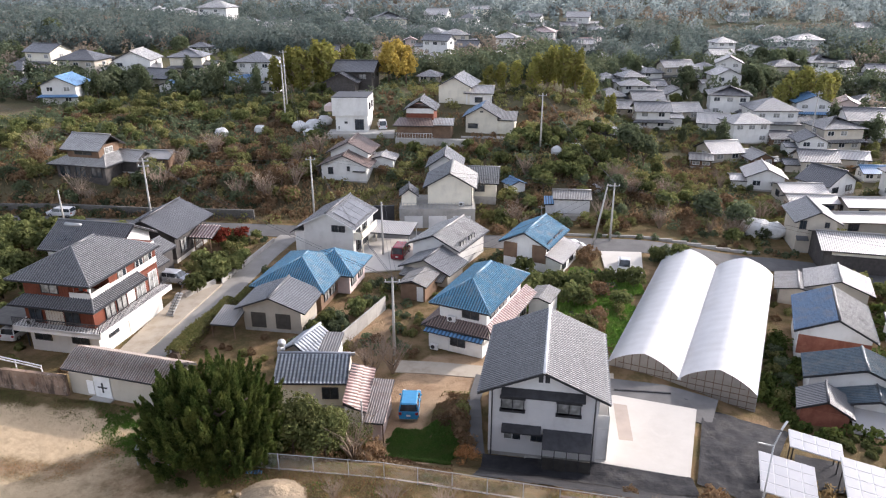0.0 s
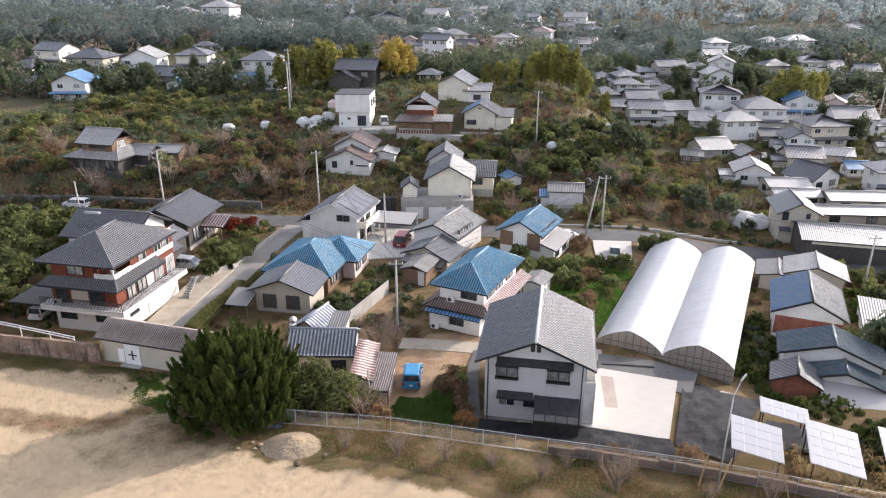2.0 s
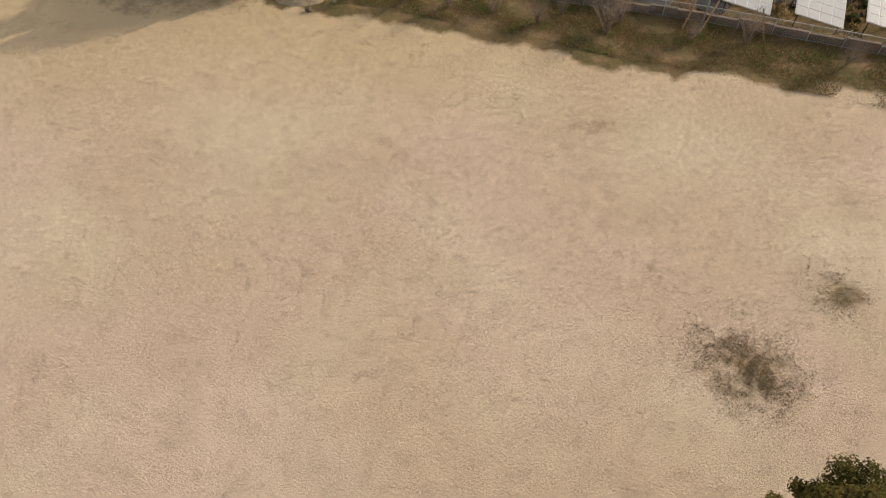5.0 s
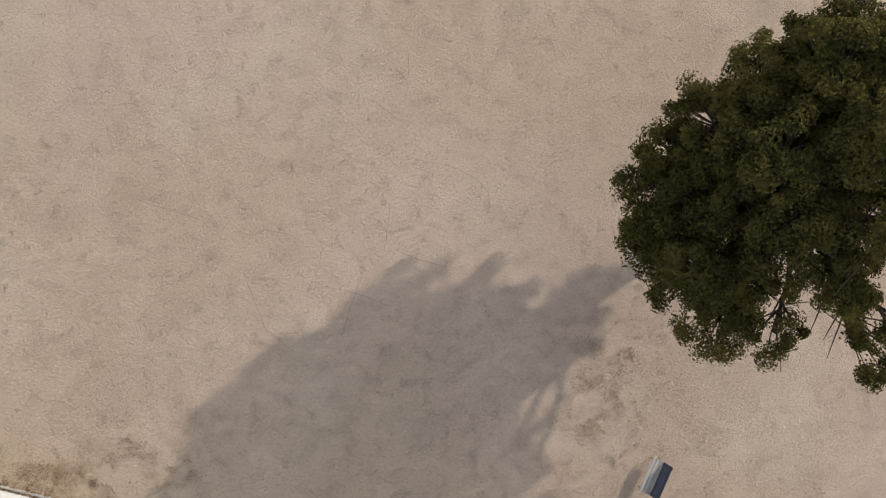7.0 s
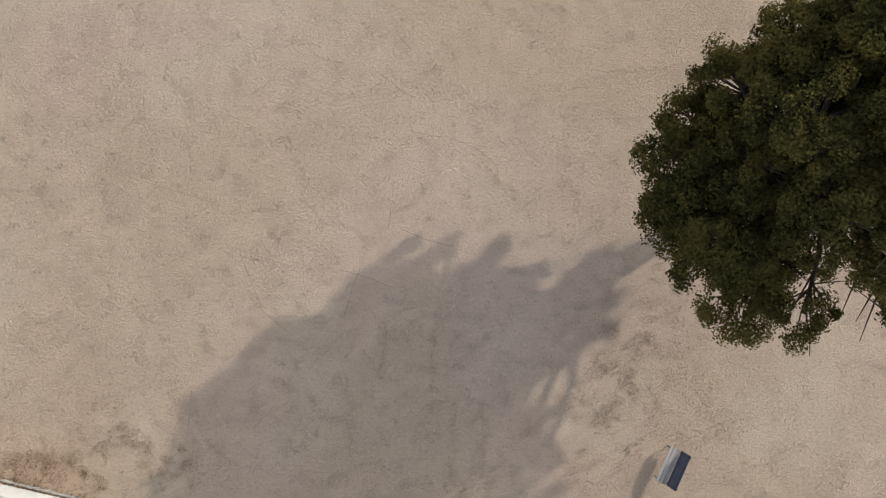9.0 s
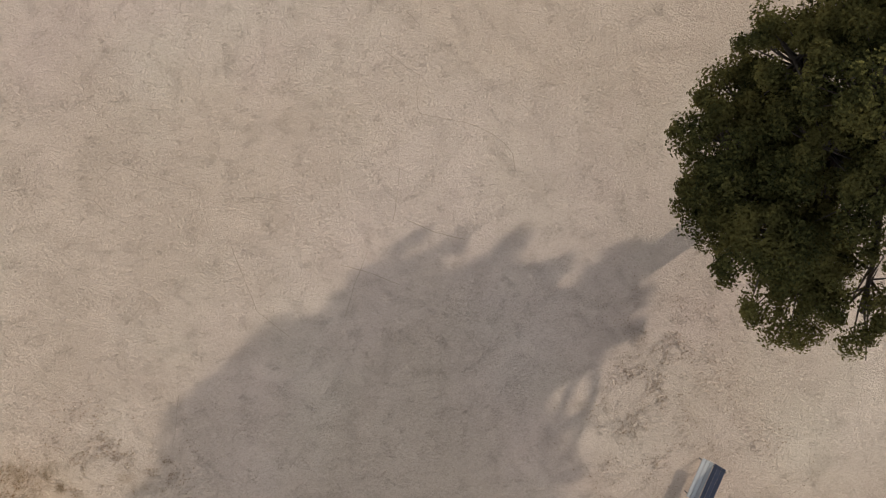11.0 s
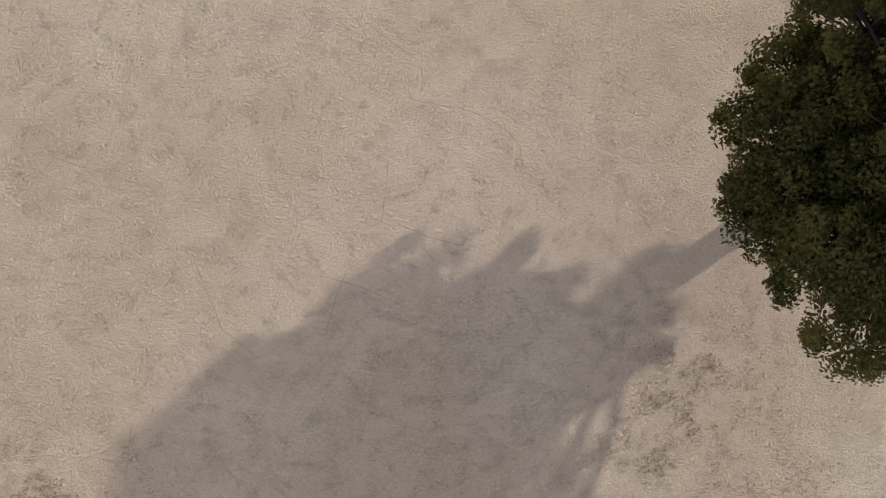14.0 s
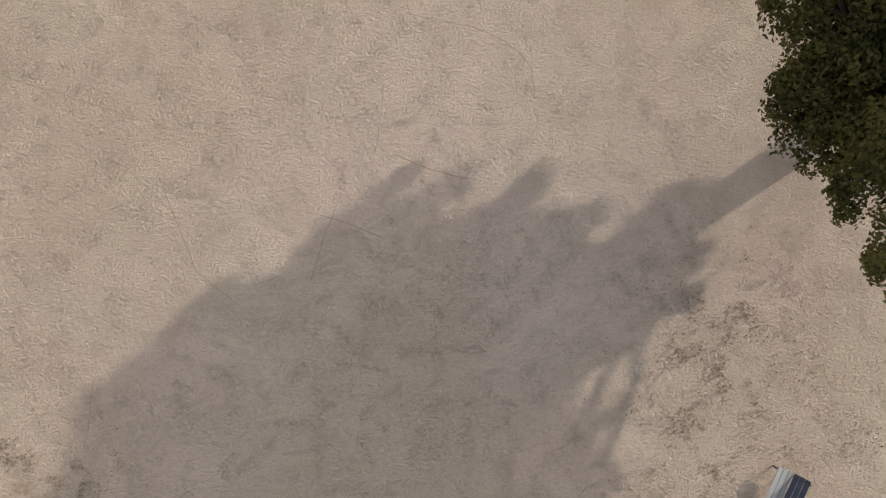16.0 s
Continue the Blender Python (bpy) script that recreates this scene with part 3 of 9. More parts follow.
    c = mix(nt, ramp(nt, maths(nt, "ADD", sep.outputs[1], maths(nt, "MULTIPLY", maths(nt, "SUBTRACT", mid, 0.5), 0.8)), 0.35, 0.65), c, soil)
    c = mix(nt, ramp(nt, ragged, 0.35, 0.65), c, sand)
    nt.links.new(c, b.inputs["Base Color"])
    warp = node(nt, "ShaderNodeTexNoise", Scale=5.0, Detail=4.0, Roughness=0.6, Distortion=2.0)
    nt.links.new(streak.outputs[0], warp.inputs["Vector"])
    rough_h = maths(nt, "ADD", maths(nt, "ADD", maths(nt, "MULTIPLY", warp.outputs["Fac"], 1.0), maths(nt, "MULTIPLY", noise_of(nt, v, 15.0, 4, 0.6), 0.6)), maths(nt, "MULTIPLY", noise_of(nt, v, 0.6, 4), 0.25))
    rough_h = maths(nt, "ADD", rough_h, maths(nt, "MULTIPLY", line, 0.5))
    rough_h = maths(nt, "ADD", rough_h, maths(nt, "MULTIPLY", maths(nt, "MULTIPLY", chips, ramp(nt, noise_of(nt, v, 0.7, 3, 0.6), 0.30, 0.72)), 0.35))
    bump(nt, b, rough_h, 0.9, 0.08)
    return m


def steps_of(*runs):
    out = []
    for a, b, d in runs:
        out += list(np.arange(a, b, d))
    return out + [runs[-1][1]]


def near_curve(x, y, pts, w):
    best = 1e9
    for (ax, ay), (bx, by) in zip(pts, pts[1:]):
        dx, dy = bx - ax, by - ay
        t = min(1, max(0, ((x - ax) * dx + (y - ay) * dy) / (dx * dx + dy * dy)))
        best = min(best, math.hypot(x - ax - t * dx, y - ay - t * dy))
    return best < w


DRIVE = [(-4.5, 47), (-4.0, 53), (-3.4, 58), (-1, 62.2), (2.5, 62)]


TRACK = [(-44, 43.5), (-34, 41.4), (-29, 40.2), (-25, 39.5), (-22.6, 40.4), (-21.2, 43.0)]


# entries at x -21.5 and -28 paint damp soil and the juniper's shadow
SMUDGES_AND_SHADE = [(12.6, 9.4, 3.3, 2.9, 0.6), (18.0, 13.2, 3.0, 1.5, 0.6), (7.7, 24.8, 5.0, 2.2, 0.4), (10.0, 14.6, 3.0, 3.6, 0.36), (5.4, 7.0, 2.6, 2.0, 0.36), (2.3, 27.0, 4.0, 1.6, 0.38), (16.5, 18.0, 3.0, 2.0, 0.34), (-9.0, 27.0, 3.5, 2.0, 0.3), (-21.5, 36.8, 7.5, 3.6, 0.44), (-28.0, 34.2, 7.0, 3.0, 0.36), (-16.0, -13.9, 4.5, 1.1, 0.45), (-12.2, -14.1, 2.6, 1.2, 0.42), (5.9, -10.1, 2.0, 3.2, 0.36), (5.0, -13.3, 1.8, 2.2, 0.36)]


def cover_of(x, y):
    """How much of the ground here is bare sand, soil and woodland."""
    d = y - yard_edge(x)
    strip = curve(x, [(-60, 3.6), (-22, 3.8), (-18, 2.0), (-9, 4.6), (0, 5.0), (8, 6.2), (16, 5.6), (26, 3.8), (60, 5)])
    strip += 1.5 * noise.noise((x * 0.28, 4.0, 0.0)) + 0.8 * noise.noise((x * 0.8, y * 0.5, 7.0))
    sand = ease(-strip + 1.0, -strip - 1.6, d)
    if math.hypot((x + 18.0) / 7.0, (y - 39.5) / 5.5) < 1:
        sand = min(sand, 0.28 + 0.45 * math.hypot((x + 18.0) / 7.0, (y - 39.5) / 5.5))
    soil = 0.0
    if near_curve(x, y, DRIVE, 2.6) or (-6.5 < x < 1.5 and 50 < y < 61):
        soil = 0.9
    if -12 < x < -5.5 and 62 < y < 78:
        soil = 0.55
    if d > -strip and d < 3:
        soil = max(soil, 0.36)
    if 16 < x < 42 and 3 < d < 26 and y < 58:
        soil = 0.2
    wood = max(ease(150, 260, y), 0.62 * ease(104, 112, y))
    if 52 < y < 101 and d > 12:
        soil = max(soil, 0.36)
    for k in range(8):
        if near_curve(x, y, TRACK, 2.2 - 0.25 * k):
            sand, soil = min(sand, 0.92 - 0.085 * k), max(soil, 0.08 * k)
    if math.hypot((x - 0.2) / 2.4, (y - 53.5) / 3.8) < 1:
        soil = 0.35
    for cx, cy, rx, ry, k in SMUDGES_AND_SHADE:
        r = math.hypot((x - cx) / rx, (y - cy) / ry)
        if r < 1:
            sand, soil = min(sand, 1 - k * (1 - r * r)), max(soil, 0.4)
    return sand, soil, wood


gx = steps_of((-900, -300, 60), (-300, -110, 10), (-110, -52, 3), (-52, -30, 1.1), (-30, 30, 0.8), (30, 52, 1.1), (52, 110, 3), (110, 300, 10), (300, 900, 60))
gy = steps_of((-300, -60, 30), (-60, -32, 4), (-32, 50, 0.8), (50, 76, 1.1), (76, 170, 2.0), (170, 330, 6), (330, 620, 15), (620, 1500, 55))
gv = [(x, y, land(x, y)) for y in gy for x in gx]
nx = len(gx)
gf = [(j * nx + i, j * nx + i + 1, (j + 1) * nx + i + 1, (j + 1) * nx + i) for j in range(len(gy) - 1) for i in range(nx - 1)]
ground_me = mesh_from("ground", gv, gf, ground_material(), smooth=True)
lay = ground_me.color_attributes.new("cover", "FLOAT_COLOR", "POINT")
lay.data.foreach_set("color", np.array([(*cover_of(x, y), ease(22, 36, y)) for x, y, _ in gv], dtype=np.float32).ravel())
tagged(put("ground", ground_me), "sandy sports yard running into a grassy bank and terraced hillside", "ground", kind="structure")


def strip_of(name, pts, width, mat, label, lift=0.05, category="road"):
    """A paved strip along a line, laid over the land, with thickness at its edges."""
    fine = []
    for (ax, ay), (bx, by) in zip(pts, pts[1:]):
        n = max(1, int(math.hypot(bx - ax, by - ay) / 1.2))
        fine += [(ax + (bx - ax) * i / n, ay + (by - ay) * i / n) for i in range(n)]
    fine.append(pts[-1])
    v, f = [], []
    for i, (x, y) in enumerate(fine):
        a, b = fine[max(i - 1, 0)], fine[min(i + 1, len(fine) - 1)]
        dx, dy = b[0] - a[0], b[1] - a[1]
        l = math.hypot(dx, dy)
        px, py = -dy / l, dx / l
        z = max(land(x + px * k, y + py * k) for k in (-width / 2, 0, width / 2)) + lift
        for k in (-0.5, -0.17, 0.17, 0.5):
            v.append((x + px * k * width, y + py * k * width, z))
        for k in (-0.5, 0.5):
            v.append((x + px * k * width, y + py * k * width, z - 0.7))
    for i in range(len(fine) - 1):
        a, b = i * 6, i * 6 + 6
        f += [(a + k + 1, a + k, b + k, b + k + 1) for k in range(3)] + [(a, a + 4, b + 4, b), (a + 5, a + 3, b + 3, b + 5)]
    return tagged(put(name, mesh_from(name, v, f, mat)), label, category, kind="structure")


def pad(name, corners, mat, label, z=None, lift=0.06, category="pavement", deep=0.9):
    z = max(land(x, y) for x, y in corners) + lift if z is None else z
    s = Solid().plate([(x, y, z) for x, y in corners], deep)
    return tagged(put(name, s.mesh(name, mat)), label, category, kind="structure")


strip_of("road", [(-120, 108), (-90, 106.5), (-64, 106.5), (-45, 104), (-27, 102.5), (-10, 100), (8, 97), (30, 95.2), (44, 93), (56, 88.5), (80, 84)], 5.0, M["asphalt"], "grey asphalt village road along the foot of the hill")
strip_of("lane", [(-29.4, 60), (-28.2, 68), (-26.4, 80), (-24.6, 92), (-22.6, 101.4)], 3.2, M["lane"], "pale worn asphalt lane between garden walls", 0.07)
strip_of("path", [(-5.5, 62.9), (-2, 62.6), (3, 61.8), (9, 61.5), (15, 60.4)], 2.2, M["earthpath"], "narrow pale concrete village path", 0.06)
strip_of("side_path", [(2.9, 61.2), (2.0, 57), (1.9, 52), (2.0, 49.5)], 1.1, M["asphalt"], "dark narrow path beside the grey house", 0.1)
strip_of("side_road", [(14.2, 58.4), (18.6, 57.4), (22.5, 55.4)], 4.4, M["asphalt"], "dark asphalt strip behind the concrete forecourt", 0.09)
forecourt = pad("forecourt", [(10.5, 48.5), (17.5, 46.6), (20.9, 55.4), (14.4, 57.6), (12.2, 57.2)], M["slab"], "bright pale concrete forecourt with faint tyre circles", -6.08)

M["repair"] = worn("old_slab", (0.40, 0.335, 0.285), (0.34, 0.29, 0.25), 0.8, rough=0.9, stain=(0.28, 0.24, 0.20), rel=0.2, vary=0)
pad("slab_repair", [(13.3, 51.2), (14.4, 51.0), (15.1, 56.0), (14.0, 56.3)], M["repair"], "brownish rectangle of older concrete in the forecourt", -6.074, deep=0.3)
ring, rf = [], []
for i in range(48):
    a = 2 * math.pi * i / 48
    for r in (0.85, 1.1):
        ring.append((17.0 + math.cos(a) * r * 0.8, 52.8 + math.sin(a) * r * 1.25, -6.075))
    j = (i + 1) % 48
    rf.append((i * 2, i * 2 + 1, j * 2 + 1, j * 2))
M["tyre"] = worn("tyre_mark", (0.47, 0.445, 0.405), (0.51, 0.48, 0.435), 1.5, rough=0.9, rel=0, vary=0)
tagged(put("tyre_mark", mesh_from("tyre_mark", ring, rf, M["tyre"])), "faint circular tyre mark on the concrete forecourt", "tyre mark")


# ---- near houses ----
def air_conditioner(x, y, z, turn):
    t = thing("air_conditioner", pose(x, y, z, 0, 0, turn), "white outdoor air conditioner unit with a round fan grille", "air conditioner")
    part("case", Solid().box(-0.4, 0.4, -0.3, 0, 0.06, 0.62), M["trim_white"], t)
    part("fan_grille", Solid().tube([(-0.1, -0.315, 0.34), (-0.1, -0.3, 0.34)], 0.22, 14), M["trim_dark"], t)
    for u in (-0.32, 0.32):
        part("foot", Solid().box(u - 0.04, u + 0.04, -0.3, 0, 0, 0.06), M["trim_dark"], t)
    return t


def house_a():
    W, D, h, rise = 8.1, 9.2, 6.2, 1.78
    t = thing("house", pose(6.75, 48.95, -6.2, 0, 0, -10), "two-storey grey rendered house with dark tiled gable roof", "house")
    gable_body(t, W, D, h, rise, M["grey"], 0.3)
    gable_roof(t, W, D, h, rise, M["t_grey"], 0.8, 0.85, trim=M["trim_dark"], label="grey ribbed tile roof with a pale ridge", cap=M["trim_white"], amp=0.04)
    for u, z, w, hh in ((-2.25, 4.25, 1.75, 1.05), (1.9, 4.25, 1.75, 1.05)):
        wn = window(t, u, -0.02, z, w, hh, depth=0.28, pane="curtain")
        part("sill_box", Solid().box(-w / 2 - 0.08, w / 2 + 0.08, -0.34, 0, -0.1, 0.06).box(-w / 2 - 0.08, w / 2 + 0.08, -0.34, 0, hh - 0.02, hh + 0.1), M["trim_dark"], wn)
    window(t, -2.2, -0.02, 1.55, 1.35, 0.75, frame_mat="trim_white", pane="curtain")
    window(t, -0.35, -0.02, 1.6, 0.9, 0.65)
    for x0, x1, z in ((-3.1, 3.05, 5.75), (-3.0, -0.05, 2.6)):
        s = Solid().prism([(0, 0), (0, 0.34), (-0.75, 0.06), (-0.75, -0.06)], x0, x1)
        s.v = [(y, x, z + zz) for x, y, zz in s.v]
        s.f = [f[::-1] for f in s.f]
        part("awning", s, M["trim_dark"], t, "dark canopy over the windows")
    s = Solid().plate([(0.1, -1.5, 2.0), (3.7, -1.5, 2.0), (3.7, 0, 2.75), (0.1, 0, 2.75)], 0.06)
    for i in range(5):
        s.box(0.1 + i * 0.89, 0.16 + i * 0.89, -1.5, -1.44, 0, 1.98)
    part("porch_roof", s, M["trim_dark"], t, "dark translucent lean-to over the back door")
    part("porch_wall", Solid().box(0.15, 3.65, -1.42, -1.36, 0, 1.2), M["shutter"], t)
    part("vent", Solid().box(-0.42, -0.08, -0.05, 0.02, 6.75, 7.45).box(0.06, 0.4, -0.05, 0.02, 6.75, 7.45), M["trim_dark"], t)
    part("downpipe", Solid().tube([(-3.8, -0.08, 0), (-3.8, -0.08, 6.4)], 0.05), M["trim_dark"], t)
    part("downpipe", Solid().tube([(3.8, -0.08, 0), (3.8, -0.08, 6.4)], 0.05), M["trim_dark"], t)
    part("balcony", Solid().box(3.85, 4.95, 0.5, 5.5, 3.0, 3.15).box(4.9, 4.95, 0.5, 5.5, 3.15, 4.1).box(3.85, 4.95, 0.5, 0.55, 3.15, 4.1).box(4.83, 4.95, 0.5, 0.62, 0, 3), M["white"], t)
    part("bay", Solid().box(3.85, 4.9, 0.6, 4.5, 0, 2.9), M["grey"], t)
    for y in (2, 5.5, 8):
        side_window(t, "r", y - 4.8, 3.9, 1.6, 1.2, W, D)
        side_window(t, "l", y - 4.8, 3.9, 1.2, 1.0, W, D)
    part("step", Solid().box(-1.2, -0.2, -0.5, 0, 0, 0.16), M["concrete"], t)
    return t


def house_b():
    t = thing("house", pose(-37.9, 65.55, -6.2, 0, 0, -12), "three-storey house with red timber walls, white base and balconies", "house")
    W, D = 7.6, 12.5
    part("base_wall", Solid().box(-W / 2, W / 2 + 0.1, 0, 10.5, -1, 2.75), M["white"], t, "white rendered ground floor with garage")
    for u in (-2.3, 1.9):
        window(t, u, -0.02, 1.1, 1.9, 0.95)
    window(t, W / 2 + 0.1, 2.2, 1.2, 1.5, 1.0, 90)
    part("garage_door", Solid().box(W / 2 + 0.06, W / 2 + 0.16, 4.6, 8.2, 0, 2.4), M["cream"], t, "closed beige garage shutter")
    bal = Solid().box(-W / 2 - 0.8, W / 2 + 1.3, -1.1, D - 1.6, 2.75, 2.95)
    bal.box(-W / 2 - 0.8, W / 2 + 1.3, -1.1, -0.98, 2.45, 3.02).box(W / 2 + 1.18, W / 2 + 1.3, -1.1, D - 1.6, 2.45, 3.02).box(-W / 2 - 0.8, -W / 2 - 0.68, -1.1, 6, 2.45, 3.02)
    part("balcony", bal, M["white"], t, "white balcony slab with upstand")
    rail = Solid()
    for i in range(58):
        x = -W / 2 - 0.74 + i * (W + 1.95) / 57
        rail.box(x - 0.025, x + 0.025, -1.06, -1.03, 3.02, 3.9)
    for i in range(66):
        y = -1.0 + i * (D - 0.7) / 65
        rail.box(W / 2 + 1.22, W / 2 + 1.25, y - 0.025, y + 0.025, 3.02, 3.9)
    rail.box(-W / 2 - 0.76, W / 2 + 1.26, -1.07, -1.01, 3.88, 3.96).box(W / 2 + 1.21, W / 2 + 1.27, -1.06, D - 1.7, 3.88, 3.96)
    part("railing", rail, M["trim_dark"], t)
    part("wall", Solid().box(-W / 2, W / 2, 0, D - 1.8, 2.95, 5.45), M["redwood"], t, "red-brown timber cladding, first floor")
    batten = Solid().box(-0.02, 0.02, -0.03, 0.0, 0.0, 2.4).mesh("batten", M["redwood"])
    for i in range(24):
        put("batten", batten, t, at=pose(-W / 2 + 0.15 + i * (W - 0.3) / 23, 0, 2.97))
    for i in range(18):
        put("batten", batten, t, at=pose(-W / 2 + 0.25 + i * 4.7 / 17, 0.35, 5.5))
    part("pillar", Solid().box(0.2 - 1.7, 0.2 + 0.3, -0.03, 0.2, 2.95, 5.3), M["beige"], t)
    for u, w in ((-2.6, 1.4), (1.5, 1.6)):
        window(t, u, -0.02, 3.1, w, 1.9)
    for y in (2.4, 4.2, 7.4, 9.6):
        window(t, W / 2 + 0.02, y, 3.05, 1.5, 2.0, 90, frame_mat="trim_white" if y > 7 else "trim_dark", pane="curtain")
    part("white_panel", Solid().box(W / 2 - 0.05, W / 2 + 0.03, 5.2, 6.4, 2.95, 5.3), M["white"], t)
    h1 = 5.15
    x0, x1, y0, y1 = -W / 2 - 1.0, W / 2 + 1.0, -1.0, D
    ix0, ix1, iy0 = -W / 2 + 0.1, W / 2 - 0.2, 0.4
    roof_part("pent_roof", [((x0, y0, h1), (x1, y0, h1), (ix0, iy0, h1 + 0.75), (ix1, iy0, h1 + 0.75)), ((x1, y0, h1), (x1, 7.6, h1), (ix1, iy0, h1 + 0.75), (ix1, 7.6, h1 + 0.75))], M["t_dark"], t, "dark tiled skirt roof")
    ridge_cap(t, (x1, y0, h1 + 0.06), (ix1, iy0, h1 + 0.8), M["t_grey"], 0.11)
    part("upper_wall", Solid().box(-W / 2 + 0.1, 1.3, 0.35, D - 1.5, 5.4, 8.0).box(1.3, W / 2 - 0.2, 3.2, D - 1.5, 5.4, 8.0), M["redwood"], t, "red timber upper floor")
    part("parapet", Solid().box(1.3, W / 2 - 0.15, 0.35, 0.45, 5.6, 6.4).box(W / 2 - 0.25, W / 2 - 0.15, 0.35, 3.2, 5.6, 6.4).box(W / 2 - 0.3, W / 2 - 0.15, 3.2, 11, 5.6, 6.25), M["white"], t, "white balcony parapet")
    part("frieze", Solid().box(-W / 2 + 0.06, W / 2 - 0.16, 0.3, 0.4, 7.55, 8.0).box(W / 2 - 0.2, W / 2 - 0.14, 0.3, D - 1.5, 7.5, 8.0), M["white"], t)
    part("corner_post", Solid().box(W / 2 - 0.32, W / 2 - 0.2, 0.4, 0.52, 6.4, 7.6), M["trim_white"], t)
    part("balcony_floor", Solid().box(1.3, W / 2 - 0.25, 0.45, 3.2, 5.4, 5.6), M["concrete"], t)
    window(t, -0.75, 0.33, 6.15, 1.9, 1.2, pane="curtain")
    for y, k in ((5.2, "curtain"), (8.0, "glass"), (9.6, "curtain")):
        window(t, W / 2 - 0.18, y, 6.2, 1.3, 1.3, 90, pane=k, frame_mat="trim_white")
    hip_roof(t, W - 0.2, D - 3.0, 8.0, 1.9, M["t_grey"], 0.95, hip=4.0, label="grey tiled hip roof", y0=0.2)
    for x, y in ((-2.9, -0.7),):
        o = air_conditioner(0, 0, 0, 0)
        o.matrix_basis = t.matrix_basis @ pose(x, y + 0.3, 2.96)
    wash = thing("washing_line", t.matrix_basis @ pose(2.4, 0.9, 5.6), "washing line with red and dark clothes on the balcony", "laundry")
    part("line_pole", Solid().tube([(-1, 0, 1.6), (1.1, 0, 1.6)], 0.02).tube([(-1, 0, 0), (-1, 0, 1.6)], 0.02).tube([(1.1, 0, 0), (1.1, 0, 1.6)], 0.02), M["steel"], wash)
    for i, k in enumerate(("l_red", "trim_dark", "l_red", "white")):
        part("garment", Solid().box(-0.8 + i * 0.45, -0.45 + i * 0.45, -0.03, 0.03, 0.8, 1.55), M[k], wash)
    # stair beside the garage
    for i in range(9):
        part("step", Solid().box(W / 2 + 1.3, W / 2 + 2.1, D - 3.6 + i * 0.3, D - 3.25 + i * 0.3, i * 0.2, i * 0.2 + 0.08), M["concrete"], t)
    part("stair_string", Solid().plate([(W / 2 + 1.35, D - 3.6, -0.05), (W / 2 + 2.05, D - 3.6, -0.05), (W / 2 + 2.05, D - 0.9, 1.75), (W / 2 + 1.35, D - 0.9, 1.75)], 0.08), M["steel"], t)
    part("stair_rail", Solid().tube([(W / 2 + 2.3, D - 3.6, 1.0), (W / 2 + 2.3, D - 0.9, 2.8)], 0.03).tube([(W / 2 + 2.3, D - 3.6, 0), (W / 2 + 2.3, D - 3.6, 1.0)], 0.03), M["trim_dark"], t)
    return t


def house_b_rear():
    """The older house behind the red timber one."""
    t = thing("house", pose(-43.6, 81.6, -6.2, 0, 0, -12), "older two-storey house with grey tiled gable roof and solar water heater", "house")
    gable_body(t, 9.0, 7.0, 4.9, 1.9, M["white"], 0.3, axis="x")
    gable_roof(t, 9.0, 7.0, 4.9, 1.9, M["t_grey"], 0.8, 0.7, axis="x", label="grey tiled gable roof")
    hot = put("solar_heater", Solid().plate([(-3.6, 0.6, 5.35), (-1.6, 0.6, 5.35), (-1.6, 2.6, 6.35), (-3.6, 2.6, 6.35)], 0.1).mesh("solar_heater", M["glass"]), t, "dark solar water heater panel")
    part("tank", Solid().tube([(-3.7, 2.75, 6.6), (-1.5, 2.75, 6.6)], 0.27, 10), M["steel"], hot, smooth=True)
    hip = thing("house", pose(-39.2, 89.7, -6.2, 0, 0, -8.5), "older house with broad plain grey gable roof", "house")
    gable_body(hip, 7.8, 8.6, 3.9, 1.75, M["darkwall"], 0.3)
    gable_roof(hip, 7.8, 8.6, 3.9, 1.75, M["t_dark"], 0.9, 0.8, label="large smooth grey roof", fine=False)
    for x in (-2.5, 0.5, 2.6):
        window(hip, x, -0.02, 0.8, 1.6, 1.9, pane="curtain")
    for y in (2, 5):
        window(hip, 3.92, y, 0.8, 1.6, 1.8, 90, pane="curtain")
    for i, (x, y, w, d, h) in enumerate(((-37.6, 82.4, 3.6, 4.6, 3.3), (-36.4, 80.2, 2.4, 3.2, 2.8))):
        e = thing("outhouse", pose(x, y, -6.2, 0, 0, -14), "small dark timber outhouse with grey tiled lean roof", "outhouse")
        gable_body(e, w, d, h, 0.8, M["darkwall"], 0.2)
        gable_roof(e, w, d, h, 0.8, M["t_grey"], 0.5, 0.4)
        window(e, 0.6, -0.02, 0.9, 1.2, 1.2, pane="curtain")
    pr = thing("porch", pose(-33.0, 92.4, -6.2, 0, 0, -8.5), "small porch with faded pink tiled roof", "porch")
    for x in (-1.1, 1.1):
        part("post", Solid().box(x - 0.06, x + 0.06, 0, 0.12, 0, 2.4), M["brownwood"], pr)
        part("post", Solid().box(x - 0.06, x + 0.06, 2.2, 2.32, 0, 2.9), M["brownwood"], pr)
    pent(pr, ((-1.6, -0.4, 2.3), (1.6, -0.4, 2.3), (-1.6, 2.6, 3.1), (1.6, 2.6, 3.1)), M["t_red"])


